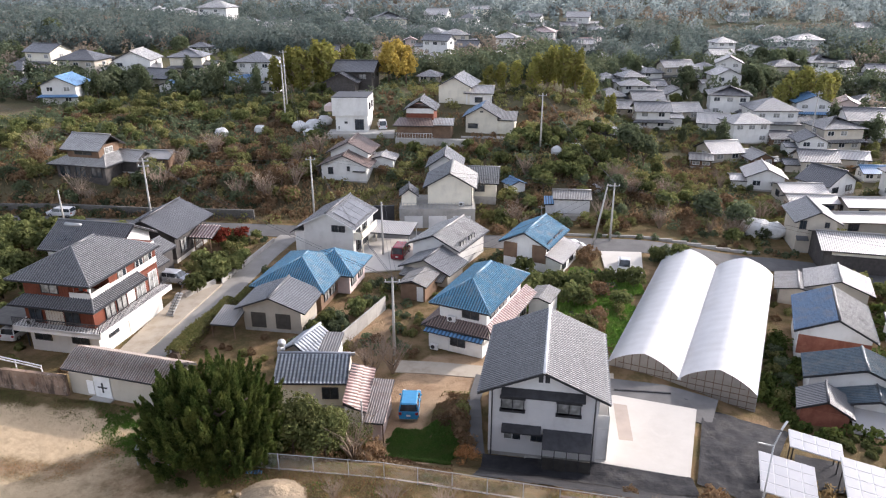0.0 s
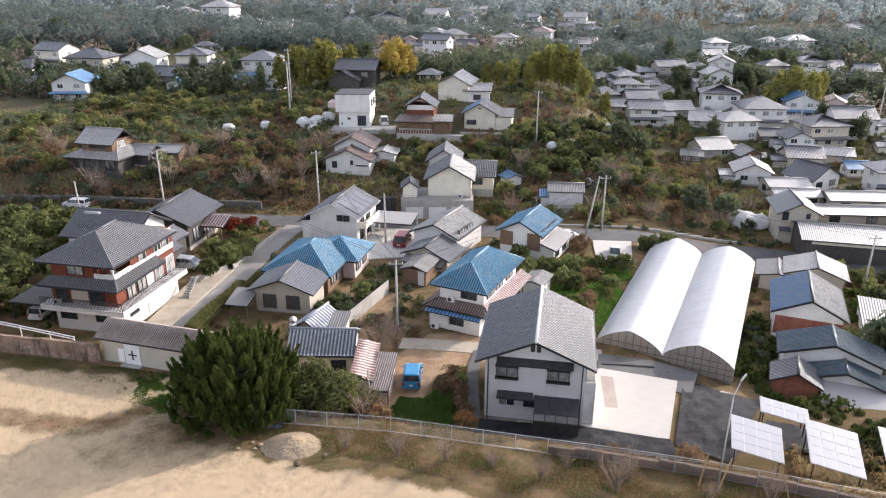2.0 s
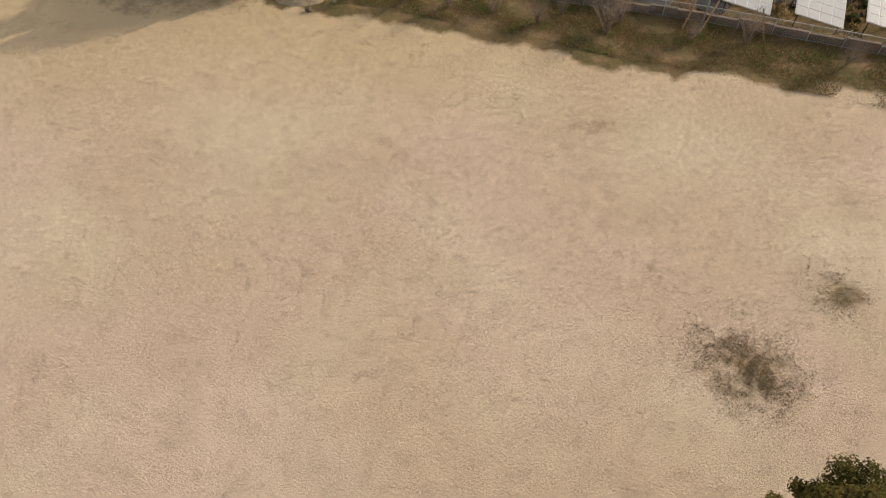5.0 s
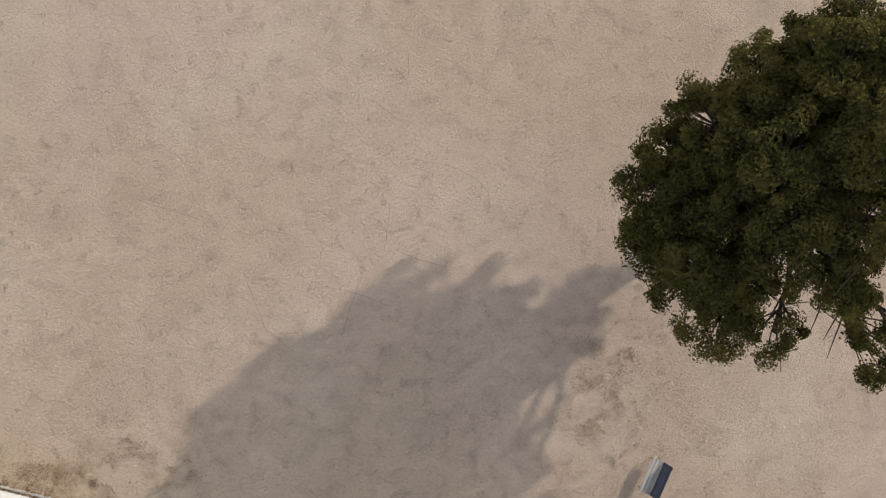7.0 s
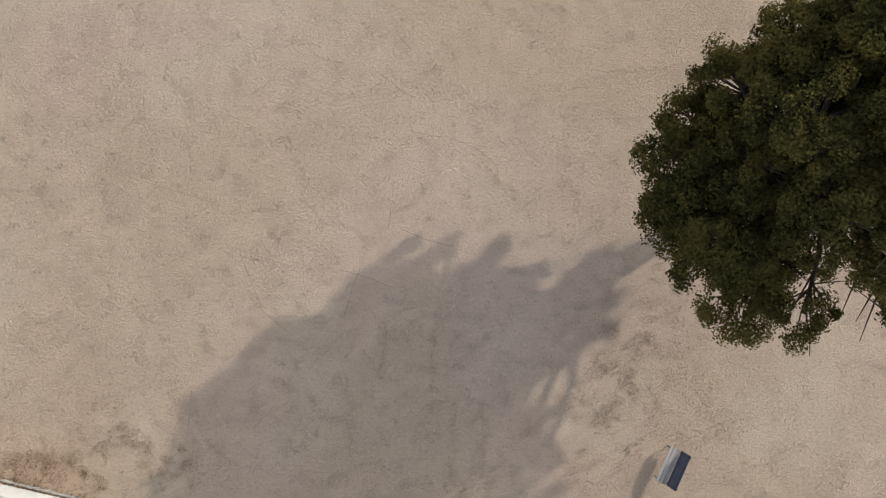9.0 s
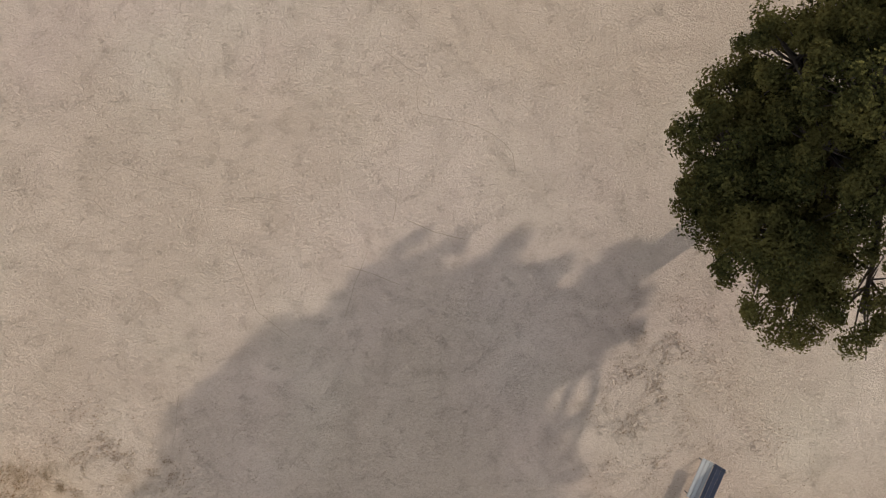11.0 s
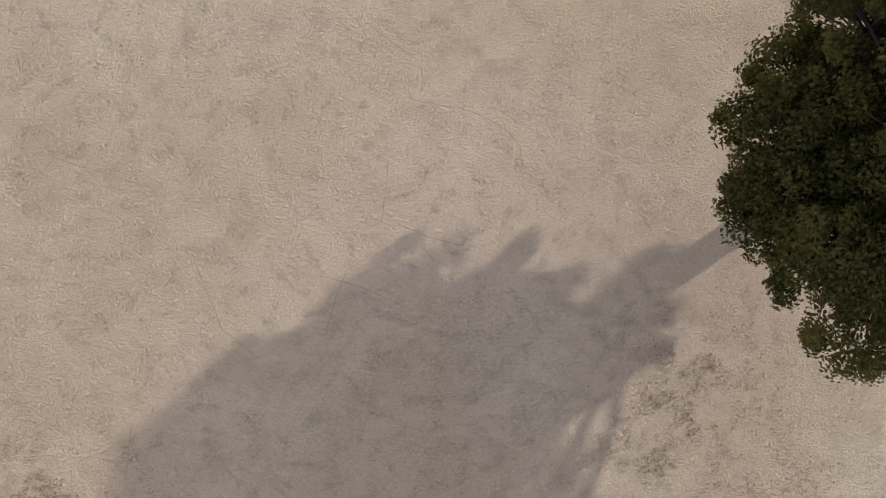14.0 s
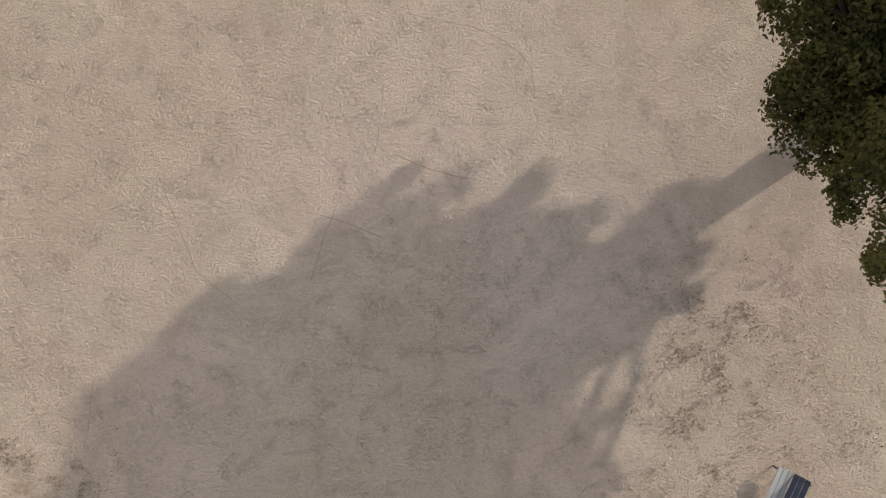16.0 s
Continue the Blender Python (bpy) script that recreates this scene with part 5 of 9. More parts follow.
# cream house with blue and grey roofs
t = thing("house", pose(6.4, 136.6, 0.5, 0, 0, -10), "cream house with one blue and one grey roof slope", "house")
gable_body(t, 6.0, 7.0, 3.6, 1.7, M["cream"], 0.3)
roof_part("roof", [((-3.7, 7.5, 3.35), (-3.7, -0.6, 3.35), (0, 7.5, 5.4), (0, -0.6, 5.4))], M["m_blue"], t, "bright blue roof slope", fine=False)
roof_part("roof", [((3.7, -0.6, 3.35), (3.7, 7.5, 3.35), (0, -0.6, 5.4), (0, 7.5, 5.4))], M["t_dark"], t, fine=False)
part("wing_wall", Solid().box(3.0, 6.2, 0.4, 6, 0, 2.9), M["cream"], t)
roof_part("wing_roof", [((2.6, 0.0, 2.9), (6.6, 0.0, 2.9), (2.6, 3.2, 4.1), (6.6, 3.2, 4.1)), ((6.6, 6.4, 2.9), (2.6, 6.4, 2.9), (6.6, 3.2, 4.1), (2.6, 3.2, 4.1))], M["m_grey"], t, fine=False)
window(t, -1.6, -0.02, 1.2, 1.9, 0.9)
part("vent", Solid().box(-0.3, 0.3, -0.05, 0, 4.2, 4.45), M["trim_dark"], t)
pad("terrace_wall", [(2.5, 134.6), (16.5, 133.2), (17, 139), (3, 140)], M["concrete"], "stained concrete retaining terrace", 0.5, deep=2.6)
t = simple_house(1.4, 150.0, 3.6, -14, 6.5, 9.0, 4.2, 1.7, "t_grey", "cream", "large cream gable house with grey roof", over=0.6)
t = simple_house(6.4, 149.0, 3.6, -8, 5.2, 5.0, 3.0, 0.9, "m_white", "white", "low white wing with pale sheet roof", axis="x", rows=(0.9,), nf=1, ns=1)
# dark traditional house below the ginkgo
simple_house(-21.0, 165.0, 4.6, -8, 8.5, 7.0, 4.6, 1.6, "t_dark", "darkwall", "dark traditional two-storey house with grey tiled roof", axis="x", rows=(2.6,), over=0.9)
simple_house(-23.5, 162.0, 4.6, -8, 6.5, 6.0, 2.6, 1.7, "t_dark", "darkwall", "dark gabled front of the traditional house", over=0.8)
# pale blue store above the road
t = simple_house(19.0, 107.6, -5.9, -6, 5.4, 4.0, 2.6, 0.7, "m_grey", "bag", "pale blue-white store with brown corrugated roof", axis="x", over=0.35, category="shed", name="shed")
part("plinth", Solid().box(-2.6, 2.6, -0.4, 4.2, -2.2, 0), M["concrete"], t)
pent(t, ((-4.2, 0.2, 1.5), (-2.3, 0.2, 1.6), (-4.2, 3.0, 2.0), (-2.3, 3.0, 2.1)), M["m_blue"], fine=False)
part("lean_wall", Solid().box(-3.9, -2.3, 0.4, 2.8, -1.0, 1.5), M["bag"], t)
simple_house(11.5, 115.5, -4.9, 24, 2.6, 2.6, 1.7, 0.5, "m_blue", "white", "tiny garden hut with pale blue roof", over=0.4, category="hut", name="hut")
# two-tier traditional house on the left slope
t = thing("house", pose(-59.9, 115.8, -2.2, 0, 0, -14), "weathered traditional house with two tiers of grey tiled roofs", "house")
part("wall", Solid().box(-4.6, 4.6, 0, 7.5, -1, 2.4), M["darkwall"], t)
hip_roof(t, 9.4, 7.8, 2.5, 1.6, M["t_pale"], 0.9, axis="x", hip=4.0)
part("upper_wall", Solid().box(-3.0, 3.0, 1.2, 6.2, 2.5, 5.0), M["brownwood"], t)
gable_roof(t, 6.0, 5.0, 5.0, 1.5, M["t_pale"], 0.9, 0.7, axis="x", y0=1.2, fine=False)
window(t, 0, 1.17, 3.6, 3.2, 1.0)
window(t, 3.02, 3.5, 3.6, 2.0, 1.0, 90, "trim_white", "curtain")
for u in (-3, 0, 3):
    window(t, u, -0.02, 0.2, 2.0, 1.8)
simple_house(-53.8, 118.5, -2.0, -14, 4.5, 4.0, 2.3, 1.0, "t_pale", "darkwall", "low annex with pale tiled roof", axis="x", name="annex", category="annex")
t = simple_house(-49.3, 120.0, -2.0, -6, 4.6, 3.8, 2.2, 0.7, "t_pale", "brownwood", "small brown timber barn with pale tiled roof", axis="x", category="shed", name="shed", over=0.5)
# a dark slab on the wall stands for the shade inside the doorway
part("opening", Solid().box(0.2, 1.6, -0.05, 0.02, 0.1, 1.7), M["shutter"], t)
simple_house(-77.0, 101.0, -6.5, -10, 6.0, 5.0, 2.6, 0.3, "m_white", "white", "low white garage with flat pale roof", axis="x", name="garage", category="garage")

# right-hand row below the greenhouse
t = thing("house", pose(37.9, 65.9, -8.4, 0, 0, -23), "white house with faded blue and pale tiled roof slopes", "house")
gable_body(t, 6.4, 8.2, 4.0, 1.5, M["white"], 0.2)
roof_part("roof", [((-3.75, 8.6, 3.75), (-3.75, -0.4, 3.75), (0, 8.6, 5.6), (0, -0.4, 5.6))], M["t_bluegrey"], t, "blue tiled slope", across=0.3)
roof_part("roof", [((3.75, -0.4, 3.75), (3.75, 8.6, 3.75), (0, -0.4, 5.6), (0, 8.6, 5.6))], M["t_pale"], t, "pale worn tiled slope", across=0.3)
ridge_cap(t, (0, -0.45, 5.66), (0, 8.6, 5.66), M["trim_dark"])
part("board_band", Solid().box(-3.22, 3.22, -0.05, 0.02, 1.2, 3.3), M["rust"], t, "dark red boarded band")
for y in (1.5, 4, 6.5):
    window(t, -3.22, y, 2.0, 0.9, 1.0, 270, "trim_white")
t = simple_house(45.3, 79.0, -8.6, -24, 6.2, 5.0, 3.0, 1.1, "t_pale", "beige", "single-storey house with grey and cream roof slopes", fine=False)
simple_house(41.2, 80.2, -8.6, -24, 4.0, 4.6, 2.4, 0.4, "m_grey", "beige", "flat-roofed annex with grey sheet roof", name="annex", category="annex")
t = thing("house", pose(36.3, 57.9, -8.3, 0, 0, -23), "white house with two stepped roofs of mossy blue-grey tiles", "house")
gable_body(t, 8.4, 3.8, 3.1, 1.5, M["white"], 0.2)
gable_roof(t, 8.4, 3.8, 3.1, 1.5, M["t_mossblue"], 0.6, 0.4, label="mossy blue-grey tiled roof")
part("front_wall", Solid().prism([(-2.6, 0), (4.6, 0), (4.6, 2.0), (1.0, 3.2), (-2.6, 2.0)], -2.4, -0.02), M["white"], t)
gable_roof(t, 7.2, 2.4, 2.0, 1.2, M["t_mossblue"], 0.5, 0.4, x0=1.0, y0=-2.5, name="front_roof")
part("porch", Solid().plate([(-1.0, -5.4, 1.3), (4.6, -5.4, 1.3), (4.6, -2.4, 2.0), (-1.0, -2.4, 2.0)], 0.08), M["m_white"], t, "pale sheet lean-to roof")
for x in (-0.8, 4.4):
    part("post", Solid().box(x - 0.06, x + 0.06, -5.3, -5.18, 0, 1.3), M["brownwood"], t)
t = simple_house(31.6, 54.9, -8.2, -24, 3.7, 2.9, 2.3, 0.95, "t_dark", "rust", "rusty red shed with ribbed dark tile roof", over=0.4, category="shed", name="shed")
part("board_front", Solid().box(-1.85, 1.85, -0.06, 0.0, 0.3, 2.2), M["rust"], t, "rust-streaked boarding")
t = thing("shed", pose(47.0, 66.0, -8.5, 0, 0, -24), "low shed with dark grey sheet roof", "shed")
part("wall", Solid().box(-2.4, 2.4, 0, 7, 0, 2.1), M["grey"], t)
pent(t, ((-2.7, -0.3, 2.1), (2.7, -0.3, 2.0), (-2.7, 7.3, 2.6), (2.7, 7.3, 2.5)), M["t_dark"], fine=False)
t = simple_house(46.5, 58.5, -8.5, -24, 4.0, 6.0, 2.4, 0.6, "m_grey", "white", "low shed with grey sheet roof", category="shed", name="shed")
t = simple_house(54.6, 70.0, -8.5, -24, 5.0, 7.0, 3.6, 1.3, "t_dark", "grey", "grey house with dark tiled roof", rows=(1.2,))
# beige gable house and the dark warehouse
t = simple_house(51.6, 97.3, -8.3, -12, 5.0, 7.0, 4.9, 1.3, "t_grey", "beige", "tall beige gable house with grey roof", over=0.7)
window(t, -1.9, -0.02, 3.5, 0.9, 1.3)
window(t, 1.2, -0.02, 3.9, 0.6, 0.8)
part("pent_roof", Solid().plate([(-2.6, -0.9, 2.1), (-1.0, -0.9, 2.1), (-1.0, 0, 2.5), (-2.6, 0, 2.5)], 0.06), M["t_grey"], t)
t = thing("warehouse", pose(57.6, 88.6, -8.5, 0, 0, -14), "long dark timber warehouse with pale ribbed roof", "warehouse")
gable_body(t, 17.0, 7.0, 3.6, 1.1, M["darkwall"], 0.2, axis="x")
gable_roof(t, 17.0, 7.0, 3.6, 1.1, M["t_pale"], 0.7, 0.5, axis="x", fine=False)
part("band", Solid().box(-7.5, 6.0, -0.06, 0.02, 2.7, 3.3), M["cream"], t, "cream plaster band under the eaves")
window(t, 5.5, -0.02, 1.1, 1.8, 0.9)
for x, y, w, d, lab in ((61.4, 120.5, 7.0, 5.5, "store with broad white sheet roof"), (60.0, 114.6, 7.4, 3.6, "low store with dirty white sheet roof"), (71.5, 111.8, 14.0, 5.2, "long store with pale sheet roof"), (67.0, 104.6, 17.0, 3.8, "low workshop with white sheet roof")):
    simple_house(x, y, -8.5, -4, w, d, 2.4, 0.7, "m_white", "beige", lab, axis="x", over=0.5, category="store", name="store", rows=(0.8,), nf=3, ns=1)
simple_house(71.5, 96.0, -8.5, -12, 7.0, 7.0, 4.2, 1.5, "t_grey", "beige", "beige house with grey tiled hip roof", kind="hip")
simple_house(69.5, 124.0, -8.0, 28, 7.5, 6.0, 2.6, 2.0, "t_dark", "white", "house with steep dark blue gable roof", rows=(0.8,))

# ---- yard wall, shed, fence ----
t = thing("yard_shed", pose(-24.0, 47.5, 0, 0, 0, -16), "low rendered yard shed with dark corrugated roof", "shed")
part("wall", Solid().box(-3.9, 4.4, 0, 2.6, -0.5, 2.25), M["beige"], t)
roof_part("roof", [((-4.2, -0.35, 2.15), (4.8, -0.35, 2.15), (-4.2, 1.4, 3.1), (4.8, 1.4, 3.1)), ((4.8, 3.0, 2.15), (-4.2, 3.0, 2.15), (4.8, 1.4, 3.1), (-4.2, 1.4, 3.1))], M["m_brown"], t, "dark brown stained corrugated roof", across=0.2, along=40, amp=0.03)
dr = put("door", Solid().box(-1.75, -0.35, -0.06, 0.02, 0.05, 1.8).mesh("door", M["trim_white"]), t, "white double door with a dark painted cross")
part("cross_mark", Solid().box(-1.45, -0.65, -0.075, -0.055, 0.86, 0.98).box(-1.12, -0.98, -0.077, -0.057, 0.5, 1.3), M["trim_dark"], dr)
part("door_leaf", Solid().box(-2.4, -1.85, -0.05, 0.02, 0.2, 1.3), M["grey"], t)
part("step", Solid().box(-2.0, -0.2, -0.5, 0, -0.05, 0.1), M["concrete"], t)

def worn_panel(l, seed):
    """A length of mortar wall with an uneven face and a crumbled top."""
    n, v, f = 6, [], []
    for i in range(n + 1):
        x = l * i / n
        e = 0.09 * noise.noise((x * 1.3 + seed * 2.4, 3.0, 0))
        o = 0.04 * noise.noise((x * 0.9 + seed * 2.4, 8.0, 0))
        v += [(x, -0.14 + o, -1.0), (x, -0.13 + o * 0.5, 0.5), (x, -0.11, 1.5 + e), (x, 0.11, 1.5 + e), (x, 0.14, -1.0)]
    for i in range(n):
        a, b = i * 5, i * 5 + 5
        f += [(a + k, b + k, b + k + 1, a + k + 1) for k in range(4)]
    f += [(4, 3, 2, 1, 0), tuple(n * 5 + k for k in range(5))]
    return mesh_from("wall_panel", v, f, M["oldwall"])


wall = thing("yard_wall", pose(0, 0, 0), "old stained mortar wall along the yard", "wall", kind="structure")
pts = [(-60, 56.5), (-50, 53.6), (-40, 50.8), (-33, 49.3), (-27.8, 48.2)]
for (ax, ay), (bx, by) in zip(pts, pts[1:]):
    l, a = math.hypot(bx - ax, by - ay), math.degrees(math.atan2(by - ay, bx - ax))
    n = max(1, round(l / 2.4))
    for i in range(n):
        p = put("wall_panel", worn_panel(l / n - 0.004, ax + i), wall)
        p.matrix_basis = pose(ax + (bx - ax) * i / n, ay + (by - ay) * i / n, 0, 0, 0, a)
for (ax, ay), (bx, by) in zip(pts, pts[1:]):
    l, a = math.hypot(bx - ax, by - ay), math.degrees(math.atan2(by - ay, bx - ax))
    n = max(1, round(l / 4.8))
    for i in range(n):
        if (i * 3 + int(ax)) % 5 < 2:
            continue
        put("coping", Solid().box(0.02, l / n - 0.02, -0.15, 0.15, 1.44, 1.6).mesh("coping", M["oldwall"]), wall, at=pose(ax + (bx - ax) * i / n, ay + (by - ay) * i / n, 0, 0, 0, a))

for pts, z0, z1, lab in (([(-52, 57.2), (-49, 56.4), (-46, 55.6), (-43, 54.8), (-40, 54.0), (-37, 53.1), (-34, 52.2), (-31.6, 51.5)], 1.3, 0.5, "long white guard rail behind the yard wall"), ([(-26.8, 65.0), (-25.9, 67.7)], -5.5, -5.5, "short white guard rail beside the lane")):
    t = thing("guard_rail", pose(0, 0, 0), lab, "guard rail", "guard rails")
    k = len(pts) - 1
    P = [(x, y, z0 + (z1 - z0) * i / k) for i, (x, y) in enumerate(pts)]
    for dz in (0.0, -0.22):
        part("rail", Solid().tube([(x, y, z + dz) for x, y, z in P], 0.05, 6), M["trim_white"], t)
    for x, y, z in P:
        part("post", Solid().tube([(x, y + 0.06, land(x, y) - 0.2), (x, y + 0.06, z)], 0.045, 6), M["trim_white"], t)

FENCE = [(-20.2, 46.0), (-19.6, 40.3), (-12.9, 40.1), (-4.2, 39.0), (6.0, 36.7), (11.0, 35.6), (16.1, 34.3), (26.3, 31.0), (40.0, 27.0)]
fence = thing("wire_fence", pose(0, 0, 0), "rusty chain-link fence with steel posts along the yard", "fence")
post = Solid().tube([(0, 0, -0.4), (0, 0, 1.25)], 0.028, 6).mesh("post", M["steel"])
for (ax, ay), (bx, by) in zip(FENCE, FENCE[1:]):
    l = math.hypot(bx - ax, by - ay)
    n = max(1, round(l / 2.2))
    for i in range(n):
        put("post", post, fence, at=pose(ax + (bx - ax) * i / n, ay + (by - ay) * i / n, land(ax, ay) * 0.3))
for z in (1.22, 0.1):
    part("rail_wire", Solid().tube([(x, y, z) for x, y in FENCE], 0.02 if z > 1 else 0.012, 5), M["steel"], fence)
net = Solid()
for (ax, ay), (bx, by) in zip(FENCE, FENCE[1:]):
    l = math.hypot(bx - ax, by - ay)
    n = int(l / 0.16)
    for i in range(n):
        for k in (1, -1):
            x0, x1 = i / n, (i + k * 6) / n
            if 0 <= x1 <= 1:
                net.tube([(ax + (bx - ax) * x0, ay + (by - ay) * x0, 0.08), (ax + (bx - ax) * x1, ay + (by - ay) * x1, 1.22)], 0.0035, 3)
tagged(part("wire_mesh", net, M["steel"], fence), "thin wire mesh", kind="stuff")
kerb = thing("low_wall", pose(0, 0, 0), "low stained concrete wall under the fence", "wall", kind="structure")
for k, ((ax, ay), (bx, by)) in enumerate(zip(FENCE[2:], FENCE[3:])):
    hk = 0.03 if k < 2 else 0.55
    l, a = math.hypot(bx - ax, by - ay), math.degrees(math.atan2(by - ay, bx - ax))
    n = round(l / 2.0)
    for i in range(n):
        put("wall_block", Solid().box(0, l / n - 0.02, 0.1, 0.19 if k < 2 else 0.3, -0.8, hk + (0.02 if k < 2 else 0.07) * ((i * 5) % 3)).mesh("wall_block", M["repair"] if k < 2 else M["rustmesh"]), kerb, at=pose(ax + (bx - ax) * i / n, ay + (by - ay) * i / n, 0, 0, 0, a))


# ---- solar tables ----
# sky glare on the panels is put into this pale base colour
M["solar"] = worn("solar_glass_painted_glare", (0.40, 0.40, 0.42), (0.44, 0.44, 0.45), 0.8, rough=0.3, rel=0, vary=0.03, spec=0.6)


def solar_table(x, y, z, nx=4, ny=4):
    """A table of panels from its low corner, following the fall of the ground sideways."""
    u, d = Vector((3.6, -1.1, -0.6)).normalized(), Vector((1.0, 3.5, 0.75))
    d = (d - u * d.dot(u)).normalized()
    up = u.cross(d)
    m = Matrix(((u.x, d.x, up.x, x), (u.y, d.y, up.y, y), (u.z, d.z, up.z, z), (0, 0, 0, 1)))
    t = thing("solar_table", m, "ground-mounted solar table with glare put into its pale panels", "solar panel", "solar tables by the fence")
    pw, pd = 0.95, 0.91
    for i in range(nx):
        for j in range(ny):
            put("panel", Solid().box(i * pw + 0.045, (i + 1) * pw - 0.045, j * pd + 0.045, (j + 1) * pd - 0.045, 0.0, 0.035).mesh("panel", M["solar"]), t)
    W, D = nx * pw, ny * pd
    part("frame", Solid().box(0, W, 0, D, -0.05, 0.018), M["trim_white"], t)
    down = m.to_3x3().inverted() @ Vector((0, 0, -1))
    for px in (0.3, W - 0.3):
        for py in (0.3, D - 0.3):
            p = Vector((px, py, -0.06))
            w = m @ p
            part("leg", Solid().tube([p, p + down * (w.z - land(w.x, w.y) + 0.3)], 0.05, 6), M["trim_dark"], t)


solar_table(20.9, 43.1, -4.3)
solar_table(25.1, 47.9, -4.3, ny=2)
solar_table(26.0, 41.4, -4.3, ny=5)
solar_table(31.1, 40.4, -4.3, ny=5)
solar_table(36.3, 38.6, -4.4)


# ---- weed sheets on the bank ----
def sheet_over(name, corners, n, m, lift, mat, label):
    (ax, ay), (bx, by), (cx, cy), (dx, dy) = corners
    v = []
    for j in range(m + 1):
        for i in range(n + 1):
            s, r = i / n, j / m
            x = (ax * (1 - s) + bx * s) * (1 - r) + (dx * (1 - s) + cx * s) * r
            y = (ay * (1 - s) + by * s) * (1 - r) + (dy * (1 - s) + cy * s) * r
            v.append((x, y, land(x, y) + lift + 0.10 * noise.noise((x * 0.9, y * 0.9, 0)) + 0.05 * noise.noise((x * 3, y * 3, 4))))
    f = [(j * (n + 1) + i, j * (n + 1) + i + 1, (j + 1) * (n + 1) + i + 1, (j + 1) * (n + 1) + i) for j in range(m) for i in range(n)]
    return tagged(put(name, mesh_from(name, v, f, mat, smooth=True)), label, "weed sheet")


sheet_over("weed_sheet", [(1.8, 45.6), (10.0, 44.9), (10.5, 48.1), (2.4, 49.4)], 30, 12, 0.2, M["tarp"], "black weed sheet at the foot of the grey house")
sheet_over("weed_sheet", [(1.2, 41.4), (17.2, 37.4), (17.4, 45.3), (2.0, 46.2)], 60, 30, 0.16, M["tarp"], "wrinkled black weed sheet over the bank")
sheet_over("weed_sheet", [(10.0, 45.0), (17.5, 44.6), (17.6, 46.5), (10.5, 48.4)], 30, 14, 0.2, M["tarp"], "black weed sheet along the forecourt's edge")
sheet_over("weed_sheet", [(17.8, 46.0), (21.5, 43.6), (28.0, 53.4), (21.9, 56.6)], 40, 40, 0.16, M["tarp"], "dusty black weed sheet beside the forecourt")
sheet_over("weed_sheet", [(24.6, 45.8), (38.0, 42.5), (39.0, 45.0), (26.6, 49.6)], 50, 16, 0.16, M["tarp"], "grey dusty weed sheet behind the solar tables")


# ---- poles and wires ----
def utility_pole(x, y, z, h, lean=0.0, arms=1, label="grey concrete utility pole with cross-arm and insulators"):
    t = thing("utility_pole", pose(x, y, z, 0, lean, 0), label, "utility pole", "utility poles")
    part("shaft", Solid().tube([(0, 0, -0.5), (0, 0, h)], [0.16, 0.1], 10), M["pole"], t, smooth=True)
    for k in range(arms):
        a = put("cross_arm", Solid().box(-0.75, 0.75, -0.05, 0.05, h - 0.5 - k * 0.7, h - 0.4 - k * 0.7).mesh("cross_arm", M["steel"]), t)
        for u in (-0.65, 0.0, 0.65):
            part("insulator", Solid().tube([(u, 0, h - 0.4 - k * 0.7), (u, 0, h - 0.2 - k * 0.7)], 0.05, 6), M["trim_white"], a)
    return (x + math.tan(radians(lean)) * h, y, z + h)


def wire(a, b, sag=0.6):
    p = [(a[0] + (b[0] - a[0]) * i / 10, a[1] + (b[1] - a[1]) * i / 10, a[2] + (b[2] - a[2]) * i / 10 - sag * 4 * (i / 10) * (1 - i / 10)) for i in range(11)]
    tagged(put("overhead_wire", Solid().tube(p, 0.018, 4).mesh("overhead_wire", M["trim_dark"])), "thin black overhead wire between poles", "wire", "overhead wires")


P1 = utility_pole(-5.47, 65.0, -6.2, 8.2)
P2 = utility_pole(-8.8, 92.0, -6.4, 7.4, arms=0, label="plain grey concrete pole by the parking place")
P3 = utility_pole(-41.5, 97.5, -6.4, 12.0, arms=2)
P4 = utility_pole(-20.4, 106.0, -6.5, 10.2, arms=1)
P5 = utility_pole(22.8, 97.6, -6.6, 8.6)
P6 = utility_pole(20.2, 96.4, -6.6, 8.9, lean=9, arms=0, label="leaning strut pole beside a concrete pole")
P7 = utility_pole(52.5, 80.5, -8.5, 7.6)
P8 = utility_pole(-31.5, 141.0, 1.2, 12.0)
P9 = utility_pole(16.6, 128.5, 0.5, 9.0)
P10 = utility_pole(-85.0, 127.0, -1.5, 13.0, arms=3)
P11 = utility_pole(76.0, 150.0, -6.5, 13.0, arms=2)
P12 = utility_pole(102.0, 165.0, -5.0, 12.0, arms=2)
P13 = utility_pole(-57.0, 103.0, -6.5, 6.0, arms=0, label="short grey pole beside the road")
P14 = utility_pole(-33.0, 150.0, 1.4, 13.5)
for a, b in ((P1, P2), (P1, P5), (P3, P4), (P4, P5), (P4, P1), (P8, P4), (P5, P7), (P9, P5), (P11, P12), (P10, P3), (P1, P3)):
    wire(a, b)
    wire((a[0] + 0.5, a[1], a[2] - 0.4), (b[0] + 0.5, b[1], b[2] - 0.4), 0.8)
t = thing("street_lamp", pose(15.6, 33.2, 0), "tall slim yard lamp on a grey steel pole", "street lamp")
part("pole", Solid().tube([(0, 0, -0.4), (0, 0, 6.8)], [0.05, 0.038], 8), M["steel"], t, smooth=True)
